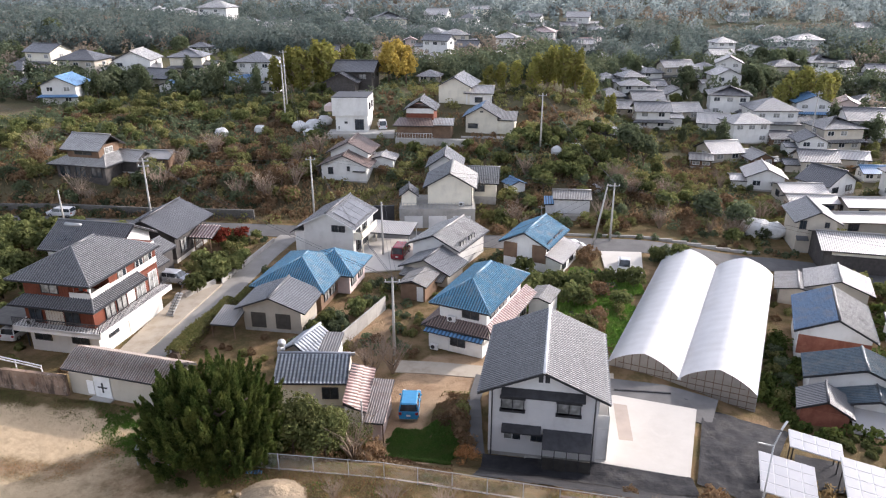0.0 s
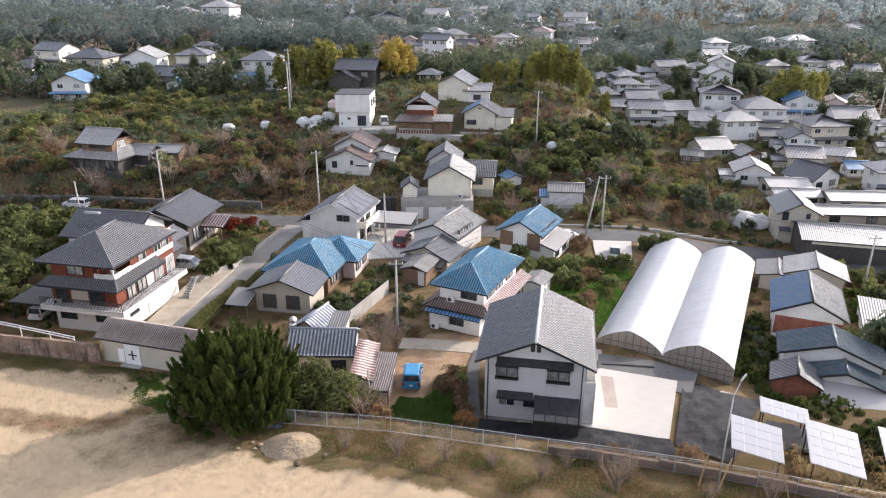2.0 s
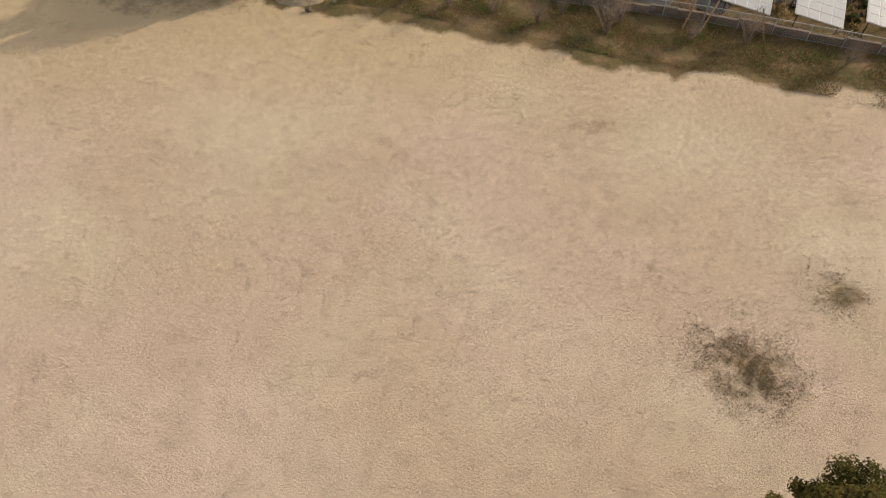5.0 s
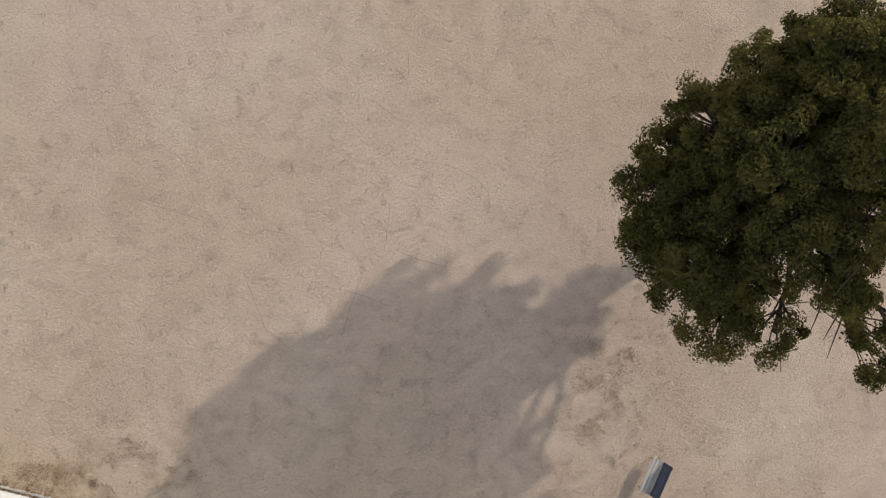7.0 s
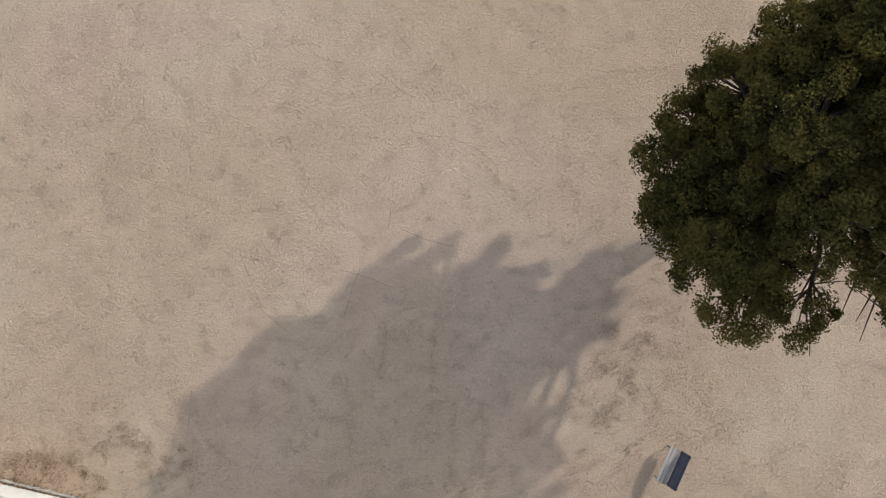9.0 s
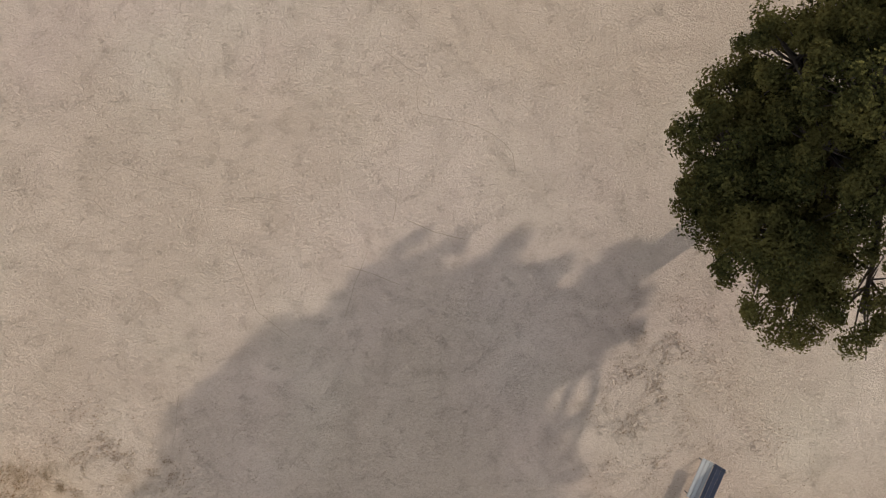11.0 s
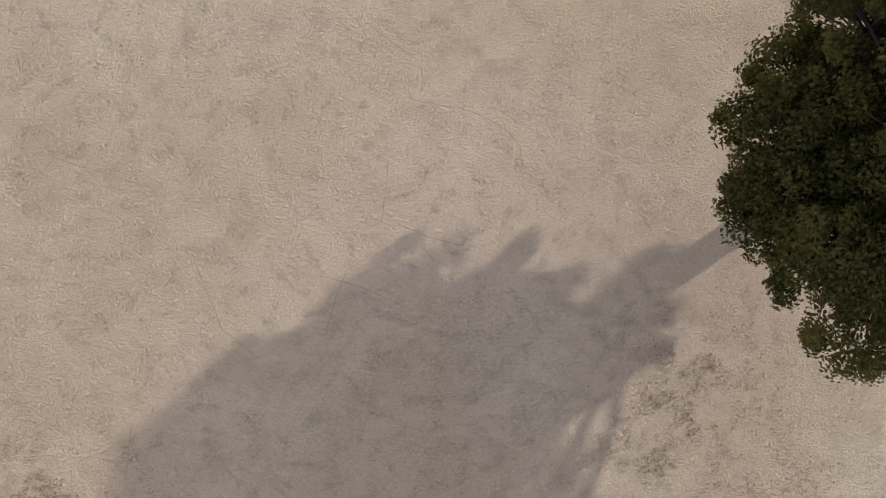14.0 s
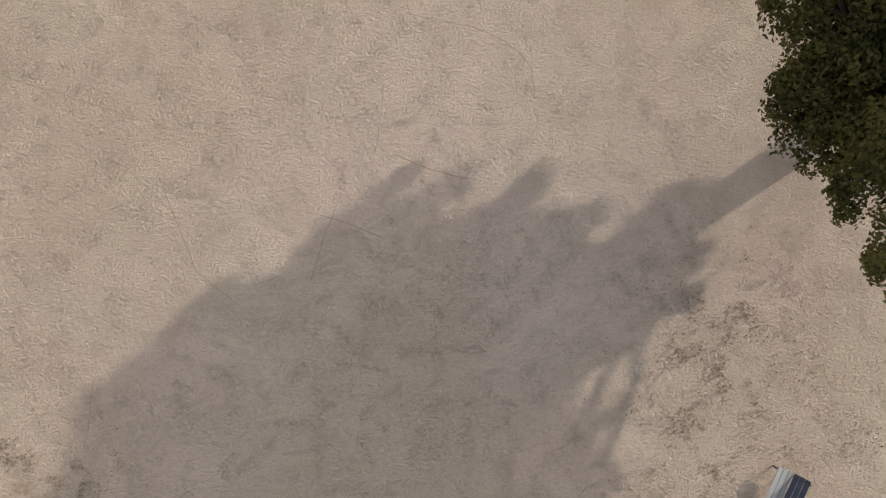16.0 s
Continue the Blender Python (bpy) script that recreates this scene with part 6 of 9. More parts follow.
part("arm", Solid().tube([(-0.8, 0.0, 6.95), (0, 0, 6.75), (0.5, 0.5, 7.2)], 0.045, 6), M["steel"], t)
part("lamp_head", Solid().box(-0.05, 0.05, -0.35, 0.35, -0.03, 0.03), M["steel"], t).matrix_basis = pose(0.75, 0.75, 7.4, 14, 0, -45)


# ---- vehicles ----
def car_paint(name, c):
    return worn(name, c, tuple(k * 0.85 for k in c), 2.0, rough=0.25, rel=0, vary=0.02, spec=0.6)


def car(x, y, z, yaw, paint, label, L=3.7, W=1.68, Hh=1.5, truck=False, category="car"):
    """Front towards local +y."""
    t = thing("car", pose(x, y, z, 0, 0, yaw), label, category)
    bm = bmesh.new()
    def loft(rings):
        vs = [[bm.verts.new(p) for p in ring] for ring in rings]
        for a, b in zip(vs, vs[1:]):
            for i in range(len(a)):
                bm.faces.new((a[i], a[(i + 1) % len(a)], b[(i + 1) % len(b)], b[i]))
        bm.faces.new(vs[0][::-1]), bm.faces.new(vs[-1])
    w = W / 2
    def ring(z, y0, y1, ww):
        c = 0.12
        return [(-ww + c, y0, z), (ww - c, y0, z), (ww, y0 + c, z), (ww, y1 - c, z), (ww - c, y1, z), (-ww + c, y1, z), (-ww, y1 - c, z), (-ww, y0 + c, z)]
    l = L / 2
    loft([ring(0.22, -l + 0.05, l - 0.1, w * 0.93), ring(0.45, -l, l, w), ring(0.72, -l + 0.02, l - 0.08, w), ring(0.88, -l + 0.06, l - 0.35 if not truck else l - 0.05, w * 0.97)])
    me = bpy.data.meshes.new("body")
    bmesh.ops.recalc_face_normals(bm, faces=bm.faces[:])
    bm.to_mesh(me), bm.free()
    me.materials.append(paint)
    put("body", me, t)
    y0, y1 = (-l + 0.12, l - 0.75) if not truck else (l - 1.5, l - 0.12)
    cab = Solid()
    for sz, ez in ((0.86, Hh - 0.06),):
        a = ring(sz, y0, y1, w * 0.95)
        b = ring(ez, y0 + 0.18, y1 - 0.55 if not truck else y1 - 0.3, w * 0.8)
        cab.v += a + b
        cab.f += [(i, (i + 1) % 8, 8 + (i + 1) % 8, 8 + i) for i in range(8)] + [tuple(range(8, 16))]
    cabin = part("cabin", cab, M["glass"], t, "dark tinted glasshouse")
    r = ring(Hh - 0.07, y0 + 0.16, y1 - 0.52 if not truck else y1 - 0.28, w * 0.82)
    r2 = ring(Hh, y0 + 0.3, y1 - 0.68 if not truck else y1 - 0.4, w * 0.7)
    roof = Solid()
    roof.v, roof.f = r + r2, [(i, (i + 1) % 8, 8 + (i + 1) % 8, 8 + i) for i in range(8)] + [tuple(range(8, 16))]
    part("roof_panel", roof, paint, t)
    for sx in (-1, 1):
        part("pillar", Solid().tube([(sx * w * 0.94, y0 + 0.02, 0.86), (sx * w * 0.8, y0 + 0.19, Hh - 0.06)], 0.05, 5), paint, t)
        part("pillar", Solid().tube([(sx * w * 0.95, (y0 + y1) / 2, 0.86), (sx * w * 0.81, (y0 + y1) / 2 - 0.1, Hh - 0.06)], 0.035, 5), paint, t)
        part("tail_lamp", Solid().box(sx * w * 0.82 - 0.12, sx * w * 0.82 + 0.12, -l - 0.01, -l + 0.08, 0.62, 0.84), M["lamp_red"], t)
        part("headlight", Solid().box(sx * w * 0.75 - 0.16, sx * w * 0.75 + 0.16, l - 0.12, l - 0.02, 0.6, 0.74), M["trim_white"], t)
        for wy in (-l + 0.65, l - 0.7):
            wh = put("wheel", Solid().tube([(sx * (w - 0.2), wy, 0.29), (sx * (w - 0.0), wy, 0.29)], 0.29, 14).mesh("wheel", M["trim_dark"]), t)
            part("rim", Solid().tube([(sx * (w - 0.02), wy, 0.29), (sx * (w + 0.012), wy, 0.29)], 0.17, 10), M["steel"], wh)
        part("mirror", Solid().box(sx * (w + 0.06) - 0.07, sx * (w + 0.06) + 0.07, y1 - 0.45, y1 - 0.35, 0.9, 1.02), paint, t)
    part("bumper", Solid().box(-w * 0.9, w * 0.9, -l - 0.04, -l + 0.05, 0.25, 0.45), paint, t)
    part("plate_panel", Solid().box(-0.17, 0.17, -l - 0.055, -l - 0.03, 0.5, 0.66), M["trim_white"], t)
    if truck:
        part("cargo_bed", Solid().box(-w, w, -l, l - 1.55, 0.6, 0.66).box(-w, -w + 0.04, -l, l - 1.55, 0.66, 0.95).box(w - 0.04, w, -l, l - 1.55, 0.66, 0.95).box(-w, w, -l, -l + 0.04, 0.66, 0.95), paint, t)
    return t


M["lamp_red"] = worn("red_lens", (0.30, 0.02, 0.015), (0.24, 0.02, 0.015), 2.0, rough=0.3, rel=0)
white_paint, silver = car_paint("white_car_paint", (0.72, 0.72, 0.72)), car_paint("silver_car_paint", (0.42, 0.44, 0.47))
car(-3.5, 55.6, -6.15, -2, car_paint("blue_car_paint", (0.035, 0.26, 0.50)), "bright blue hatchback parked on a bare earth drive")
car(-6.4, 91.8, -6.35, -12, car_paint("maroon_car_paint", (0.19, 0.012, 0.02)), "dark red minivan parked on concrete", 4.2, 1.7, 1.75)
car(22.4, 87.6, -6.55, 168, white_paint, "white light truck parked on a gravel plot", 3.4, 1.48, 1.75, True, "truck")
car(17.0, 93.6, -6.45, -72, white_paint, "white hatchback parked beside the road", 3.6, 1.6, 1.5)
car(-44.6, 69.2, -6.2, -8, white_paint, "white compact car parked under a carport", 3.7, 1.65, 1.5)
car(-33.5, 82.7, -6.15, -104, silver, "silver-blue saloon parked beside the house", 4.3, 1.7, 1.42)
car(-60.5, 108.9, -6.4, 82, white_paint, "white estate car on the upper road", 4.3, 1.7, 1.45)
car(-70.0, 101.5, -6.4, -80, silver, "grey light truck in the parking place", 3.4, 1.48, 1.75, True, "truck")
car(-12.6, 139.5, 1.12, 10, white_paint, "white van parked beside the white cubic house", 3.6, 1.6, 1.8)
t = thing("carport", pose(-45.0, 68.2, -6.2, 0, 0, -12), "dark translucent carport roof on steel posts", "carport")
pent(t, ((-2.2, -1, 2.3), (3.2, -1, 2.3), (-2.2, 4.2, 2.5), (3.2, 4.2, 2.5)), M["shutter"], fine=False)
for x in (-2.0, 3.0):
    for y in (-0.8, 4.0):
        part("post", Solid().box(x - 0.05, x + 0.05, y - 0.05, y + 0.05, 0, 2.3), M["trim_dark"], t)
t = thing("carport", pose(-8.2, 94.4, -6.4, 0, 0, -12), "pale arched carport roof by the parking place", "carport")
pent(t, ((-3.2, 0, 2.2), (3.0, 0, 2.2), (-3.2, 4.5, 2.5), (3.0, 4.5, 2.5)), M["m_white"], fine=False)
for x in (-3.0, 2.8):
    for y in (0.2, 4.3):
        part("post", Solid().box(x - 0.05, x + 0.05, y - 0.05, y + 0.05, 0, 2.2), M["steel"], t)
pad("parking_place", [(-12.8, 85.5), (-4.6, 87.0), (-4.2, 97.6), (-11.5, 98.6)], M["slab"], "pale concrete parking place with low kerb", -6.3, deep=1.0)
pad("parking_plot", [(19.6, 84.6), (24.0, 84.2), (26.0, 92.8), (20.5, 93.2)], M["slab"], "pale gravel parking plot", lift=0.12)
pad("house_drive", [(-33.0, 64.2), (-30.2, 64.2), (-27.4, 82.0), (-31.5, 80)], M["earthpath"], "pale concrete drive along the house", -6.12, deep=1.0)


def garden_wall(name, pts, h, mat, label, thick=0.14, sink=0.8):
    w = thing(name, pose(0, 0, 0), label, "wall", kind="structure")
    for (ax, ay), (bx, by) in zip(pts, pts[1:]):
        l, a = math.hypot(bx - ax, by - ay), math.degrees(math.atan2(by - ay, bx - ax))
        n = max(1, round(l / 2.0))
        for i in range(n):
            x, y = ax + (bx - ax) * i / n, ay + (by - ay) * i / n
            put("wall_panel", Solid().box(0, l / n - 0.015, -thick / 2, thick / 2, -sink, h).mesh("wall_panel", mat), w, at=pose(x, y, land(x, y), 0, 0, a))


garden_wall("block_wall", [(-11.3, 65.6), (-7.2, 75.4)], 1.6, M["concrete"], "long weathered concrete block wall")
garden_wall("lane_wall", [(-27.6, 82.5), (-24.6, 97)], 0.7, M["concrete"], "low concrete wall beside the lane")
garden_wall("lane_wall", [(-30.4, 78.0), (-28.2, 82.0)], 0.9, M["concrete"], "low concrete garden wall")
garden_wall("retaining_wall", [(-75, 111), (-60, 110.5), (-45, 108.4), (-30, 107.6)], 1.5, M["stone"], "dark mossy stone retaining wall above the road", 0.4, 1.5)
garden_wall("retaining_wall", [(10, 101.0), (28, 99.2), (44, 97.0)], 0.3, M["concrete"], "low concrete kerb wall along the road", 0.3)
garden_wall("forecourt_kerb", [(14.6, 58.6), (19.5, 58.0), (22.0, 56.2), (22.4, 54.2)], 0.2, M["trim_dark"], "dark curved kerb behind the forecourt", 0.14, 2.0)
# the wall's shade is put into its near-black material
garden_wall("retaining_wall", [(-14, 105.5), (-8.2, 106.0)], 3.0, M["trim_dark"], "retaining wall by the garages, shade put into its dark colour", 0.4, 1.0)


# ---- plants ----
rng = np.random.default_rng(7)


def leaf_cards(pts, size, dirs=None, long=1.6, seed=1, spread=1.0, faces=None):
    """Verts and faces of one small bent leaf (two triangles) at each point; dirs: the way each one points; faces: the way its upper side looks."""
    r = np.random.default_rng(seed)
    n = len(pts)
    d = r.normal(size=(n, 3))
    if dirs is not None:
        d = dirs + d * 0.45 * spread
    if faces is not None:
        side = faces + r.normal(size=(n, 3)) * 0.42
        d = np.cross(side, d)
    d /= np.linalg.norm(d, axis=1, keepdims=True) + 1e-9
    s = np.cross(d, r.normal(size=(n, 3)) if faces is None else side)
    s /= np.linalg.norm(s, axis=1, keepdims=True) + 1e-9
    k = (size * r.uniform(0.6, 1.35, (n, 1)))
    up = np.cross(s, d) * k * 0.25
    a, b, c, e = pts - d * k * long / 2, pts + s * k * 0.5 + up, pts + d * k * long / 2, pts - s * k * 0.5 + up
    v = np.stack([a, b, c, e], 1).reshape(-1, 3)
    i = np.arange(n)[:, None] * 4
    return v, np.concatenate([i + [0, 1, 2], i + [0, 2, 3]], 1).reshape(-1, 3)


def lumpy(n, rad, lumps, seed, lump=0.42, floor=-0.6):
    """Points over an uneven crown made of many clumps round an ellipsoid."""
    r = np.random.default_rng(seed)
    c = r.normal(size=(lumps, 3))
    c /= np.linalg.norm(c, axis=1, keepdims=True)
    c[:, 2] = np.where(c[:, 2] < floor, -c[:, 2], c[:, 2])
    c *= r.uniform(0.45, 0.85, (lumps, 1))
    w = r.uniform(0.6, 1.2, lumps)
    which = r.choice(lumps, n, p=w / w.sum())
    p = r.normal(size=(n, 3))
    p /= np.linalg.norm(p, axis=1, keepdims=True)
    p *= (r.uniform(0.55, 1.0, (n, 1))) * lump * w[which][:, None]
    look_out = p / np.linalg.norm(p, axis=1, keepdims=True) + c[which] * 0.5
    return (c[which] + p) * np.array(rad), look_out


def crown_mesh(name, mat, rad, n, lumps, size, seed, base=0.0, lump=0.42, floor=-0.5):
    p, out = lumpy(n, rad, lumps, seed, lump, floor)
    p[:, 2] += base
    v, f = leaf_cards(p, size, seed=seed, faces=out)
    return mesh_from(name, v, f, M[mat])


def trunk_mesh(h, r, seed, limbs=5, reach=0.6, top=None):
    q = np.random.default_rng(seed)
    s = Solid().tube([(0, 0, -0.3), (0.05, 0.02, h * 0.5), (0, 0.05, h)], [r, r * 0.8, r * 0.5], 6)
    for i in range(limbs):
        a = 2 * math.pi * i / limbs + q.uniform(-0.4, 0.4)
        z0 = h * q.uniform(0.45, 0.9)
        e = (math.cos(a) * reach, math.sin(a) * reach, (top or h * 1.5) * q.uniform(0.7, 1.0))
        s.tube([(0, 0, z0), (e[0] * 0.5, e[1] * 0.5, (z0 + e[2]) / 2 - 0.05), e], [r * 0.5, r * 0.35, r * 0.12], 5)
    return s.mesh("trunk", M["bark"], True)


def twig_mesh(h, spread, n, seed, r0=0.02, mat="twig"):
    q = np.random.default_rng(seed)
    s = Solid()
    for i in range(n):
        a, t = q.uniform(0, 2 * math.pi), q.uniform(0.1, 1.0)
        e = Vector((math.cos(a) * spread * t, math.sin(a) * spread * t, h * q.uniform(0.55, 1.0)))
        m = e * 0.5 + Vector((q.uniform(-0.1, 0.1), q.uniform(-0.1, 0.1), 0.05 * h))
        s.tube([(0, 0, -0.1), m, e], [r0, r0 * 0.7, r0 * 0.3], 3)
        for k in range(3):
            b = m.lerp(e, q.uniform(0, 0.8))
            s.tube([b, b + Vector((q.uniform(-1, 1), q.uniform(-1, 1), q.uniform(0.3, 1.2))) * h * 0.25], [r0 * 0.5, r0 * 0.2], 3)
    return s.mesh("branches", M[mat])


PLANTS = {}


def plant_kind(kind, name, label, category, crowns, trunk):
    PLANTS[kind] = (name, label, category, crowns, trunk)


plant_kind("citrus", "citrus_tree", "rounded dark green citrus tree on the slope", "tree", [crown_mesh("crown", "l_citrus", (1.35, 1.35, 1.1), 400, 22, 0.31, 10 + i, 1.35) for i in range(4)], trunk_mesh(1.0, 0.09, 2, 5, 0.7, 1.7))
plant_kind("shrub", "shrub", "dark evergreen garden shrub", "shrub", [crown_mesh("crown", "l_dark", (1.0, 1.0, 0.9), 420, 16, 0.2, 30 + i, 0.85) for i in range(3)], trunk_mesh(0.6, 0.06, 3, 4, 0.5, 1.0))
plant_kind("olive", "bush", "overgrown olive-green leafy bush", "shrub", [crown_mesh("crown", "l_olive", (1.2, 1.2, 1.0), 380, 18, 0.23, 40 + i, 0.95) for i in range(3)], trunk_mesh(0.7, 0.06, 4, 4, 0.5, 1.2))
plant_kind("bigbush", "bush", "tall spreading olive-green bush behind the fence", "shrub", [crown_mesh("crown", "l_bush", (2.3, 2.3, 2.0), 3600, 46, 0.15, 47 + i, 1.9, 0.36) for i in range(2)], trunk_mesh(1.4, 0.09, 14, 6, 1.0, 2.6))
plant_kind("brown", "thicket", "withered reddish-brown thicket of thin stems", "thicket", [crown_mesh("crown", "l_brown", (1.5, 1.4, 0.9), 360, 20, 0.22, 50 + i, 0.75) for i in range(3)], twig_mesh(1.7, 1.3, 14, 5))
plant_kind("bare", "bare_tree", "leafless grey-brown tree with fine twigs", "tree", [twig_mesh(3.2, 1.7, 26, 60 + i, 0.035) for i in range(3)], trunk_mesh(1.2, 0.09, 6, 5, 0.8, 2.0))
plant_kind("tree", "broadleaf_tree", "dense dark evergreen tree", "tree", [crown_mesh("crown", "l_dark", (2.4, 2.4, 2.4), 760, 34, 0.43, 70 + i, 3.4) for i in range(3)], trunk_mesh(2.4, 0.2, 7, 6, 1.2, 4.0))
plant_kind("bamboo", "bamboo_clump", "tall feathery yellow-green bamboo clump", "bamboo", [crown_mesh("crown", "l_bamboo", (2.0, 2.0, 3.8), 1100, 46, 0.4, 80 + i, 4.6, 0.34, -0.95) for i in range(3)], twig_mesh(7.5, 1.6, 14, 8, 0.04))
plant_kind("ginkgo", "ginkgo_tree", "golden yellow autumn tree", "tree", [crown_mesh("crown", "l_ginkgo", (2.4, 2.4, 3.6), 1500, 40, 0.34, 90 + i, 4.8, 0.36, -0.9) for i in range(1)], trunk_mesh(3.0, 0.2, 9, 6, 1.2, 6.0))
plant_kind("red", "maple_tree", "small dark red autumn tree", "tree", [crown_mesh("crown", "l_red", (1.4, 1.4, 1.1), 520, 20, 0.22, 95, 1.8)], trunk_mesh(1.2, 0.08, 10, 5, 0.7, 2.0))
plant_kind("cypress", "cypress_tree", "slender yellow-green garden conifer", "tree", [crown_mesh("crown", "l_bamboo", (0.8, 0.8, 2.6), 700, 40, 0.2, 97, 2.6, 0.3, -0.95)], trunk_mesh(2.0, 0.08, 11, 3, 0.2, 3.0))
plant_kind("conifer", "conifer_tree", "dark pointed conifer on the slope", "tree", [crown_mesh("crown", "l_dark", (1.7, 1.7, 3.8), 1000, 44, 0.32, 98 + i, 4.0, 0.34, -0.9) for i in range(2)], trunk_mesh(3.0, 0.15, 12, 3, 0.5, 5.0))


plant_kind("rustbush", "bush", "rust-orange autumn bush beside the drive", "bush", [crown_mesh("crown", "l_rust", (1.3, 1.3, 0.9), 620, 18, 0.14, 197, 0.9)], trunk_mesh(0.7, 0.05, 6, 5, 0.5, 1.2))


def grow(kind, x, y, s=1.0, z=None, sq=1.0):
    name, label, category, crowns, trunk = PLANTS[kind]
    t = thing(name, pose(x, y, land(x, y) if z is None else z, 0, 0, float(rng.uniform(0, 360))) @ Matrix.Diagonal((s, s, s * sq, 1)), label, category, kind + " plants")
    put("trunk" if kind != "brown" else "stem", trunk, t)
    put("crown", crowns[int(rng.integers(len(crowns)))], t)
    return t


BUILT = []
for ob in list(scene.objects):
    if ob.parent is None and ob.type == "EMPTY" and ob.get("category") in ("house", "shed", "outhouse", "annex", "greenhouse", "garage", "carport", "store", "warehouse", "outbuilding", "hut", "lean-to", "porch", "car", "truck", "solar panel"):
        pts = [c.matrix_basis @ Vector(b) for c in ob.children if c.data for b in c.bound_box]
        if pts:
            BUILT.append((ob.matrix_basis.inverted(), min(p.x for p in pts), max(p.x for p in pts), min(p.y for p in pts), max(p.y for p in pts)))
ROADS = [([(-120, 108), (-90, 106.5), (-64, 106.5), (-45, 104), (-27, 102.5), (-10, 100), (8, 97), (30, 95.2), (44, 93), (56, 88.5), (80, 84)], 3.2), ([(-29.4, 60), (-28.2, 68), (-26.4, 80), (-24.6, 92), (-22.6, 101.4)], 2.2), ([(-8.5, 63.4), (-2, 63.0), (3, 62.0), (9, 61.5), (15, 60.4)], 1.8), (DRIVE, 2.2)]
PADS = [(-13.5, -4, 85, 99), (19, 26.5, 84, 93.5), (10, 21.5, 45, 58), (-33.5, -27, 64, 82), (-22.5, -10, 134, 144)]


def free(x, y, r):
    for inv, a, b, c, d in BUILT:
        p = inv @ Vector((x, y, 0))
        if a - r < p.x < b + r and c - r < p.y < d + r:
            return False
    return not any(near_curve(x, y, p, w + r * 0.6) for p, w in ROADS) and not any(a < x < b and c < y < d for a, b, c, d in PADS)


def scatter(x0, x1, y0, y1, n, kinds, s0=0.8, s1=1.25, gap=1.0, inside=None):
    """Plants of the given kinds over a stretch of land, clear of buildings and roads."""
    done = 0
    for _ in range(n * 3):
        if done >= n:
            break
        x, y = float(rng.uniform(x0, x1)), float(rng.uniform(y0, y1))
        if (inside and not inside(x, y)) or not free(x, y, gap):
            continue
        grow(kinds[int(rng.integers(len(kinds)))], x, y, float(rng.uniform(s0, s1)))
        done += 1


scatter(-84, -44, 66, 104, 135, ["citrus"] * 4 + ["olive"], 1.0, 1.45, 0.5)
scatter(-34, -24, 84, 101, 22, ["citrus", "shrub", "citrus", "olive"], 0.6, 1.1, 0.6)
grow("red", -31.0, 94.5, 1.1), grow("red", -28.8, 96.5, 0.9)
scatter(-29.8, -27.4, 75, 80, 5, ["citrus", "shrub"], 0.8, 1.0, 0.3)
for x, y, s in ((-28.6, 83.5, 1.3), (-27.0, 85.5, 1.0), (-29.6, 79.4, 1.1), (-26.4, 88.0, 1.0)):
    grow("citrus", x, y, s)
scatter(-14.5, -6, 64, 84, 26, ["shrub", "olive", "citrus", "shrub"], 0.5, 0.9, 0.5, lambda x, y: y > 76.5 or x < -12.2 + (y - 65.6) * 0.42)
scatter(8, 24, 66, 92, 38, ["olive", "citrus", "citrus", "brown"], 0.6, 1.15, 0.8)
scatter(22, 30, 86, 92, 8, ["citrus", "shrub"], 0.8, 1.2, 0.6)
scatter(29.5, 37, 56, 88, 34, ["shrub", "olive", "shrub"], 0.5, 0.9, 0.4, lambda x, y: abs(x - (31.5 + (y - 58) * 0.36)) < 2.4)
scatter(40, 62, 52, 66, 16, ["tree", "shrub"], 0.6, 1.1, 0.8)
scatter(48, 60, 74, 88, 14, ["shrub", "olive", "citrus"], 0.7, 1.1, 0.8)
scatter(-75, -22, 112, 128, 110, ["brown", "brown", "bare", "olive", "shrub"], 0.9, 1.5)
scatter(-85, -24, 128, 168, 150, ["citrus", "citrus", "olive", "shrub", "brown", "olive"], 0.8, 1.3)
scatter(-12, 14, 110, 134, 40, ["shrub", "olive", "citrus", "brown"], 0.7, 1.2)
scatter(6, 60, 101, 122, 105, ["brown", "olive", "citrus", "brown", "bare", "shrub"], 0.8, 1.4)
scatter(14, 44, 118, 140, 75, ["citrus", "citrus", "olive"], 0.9, 1.3)
scatter(10, 48, 140, 152, 20, ["brown", "olive", "shrub"], 0.6, 0.9)
scatter(-100, -20, 168, 205, 45, ["shrub", "tree", "conifer", "olive"], 0.6, 0.9)
scatter(14, 60, 152, 175, 22, ["shrub", "bare", "olive"], 0.7, 1.0)
scatter(40, 70, 104, 124, 14, ["brown", "olive", "bare"], 0.7, 1.1)
for x, y, s in ((-26.5, 170, 1.25), (-23.5, 173, 1.15), (-30, 175, 1.4), (-33.5, 172, 1.3), (-37, 176, 1.3), (-40, 173, 1.1), (-28.5, 177, 1.3), (9, 160, 0.7), (12, 162, 0.75), (15, 161, 0.8), (18.5, 160, 0.75), (22, 161, 1.05), (25, 159, 1.2), (28, 160, 1.15), (30.5, 157, 0.85), (24, 164, 1.1), (20, 165, 0.9), (34.5, 154, 0.7), (84, 178, 1.2), (88, 180, 1.3), (92, 178, 1.2), (95, 181, 1.1), (89, 175, 1.0), (80, 176, 0.9)):
    grow("bamboo", x, y, s)
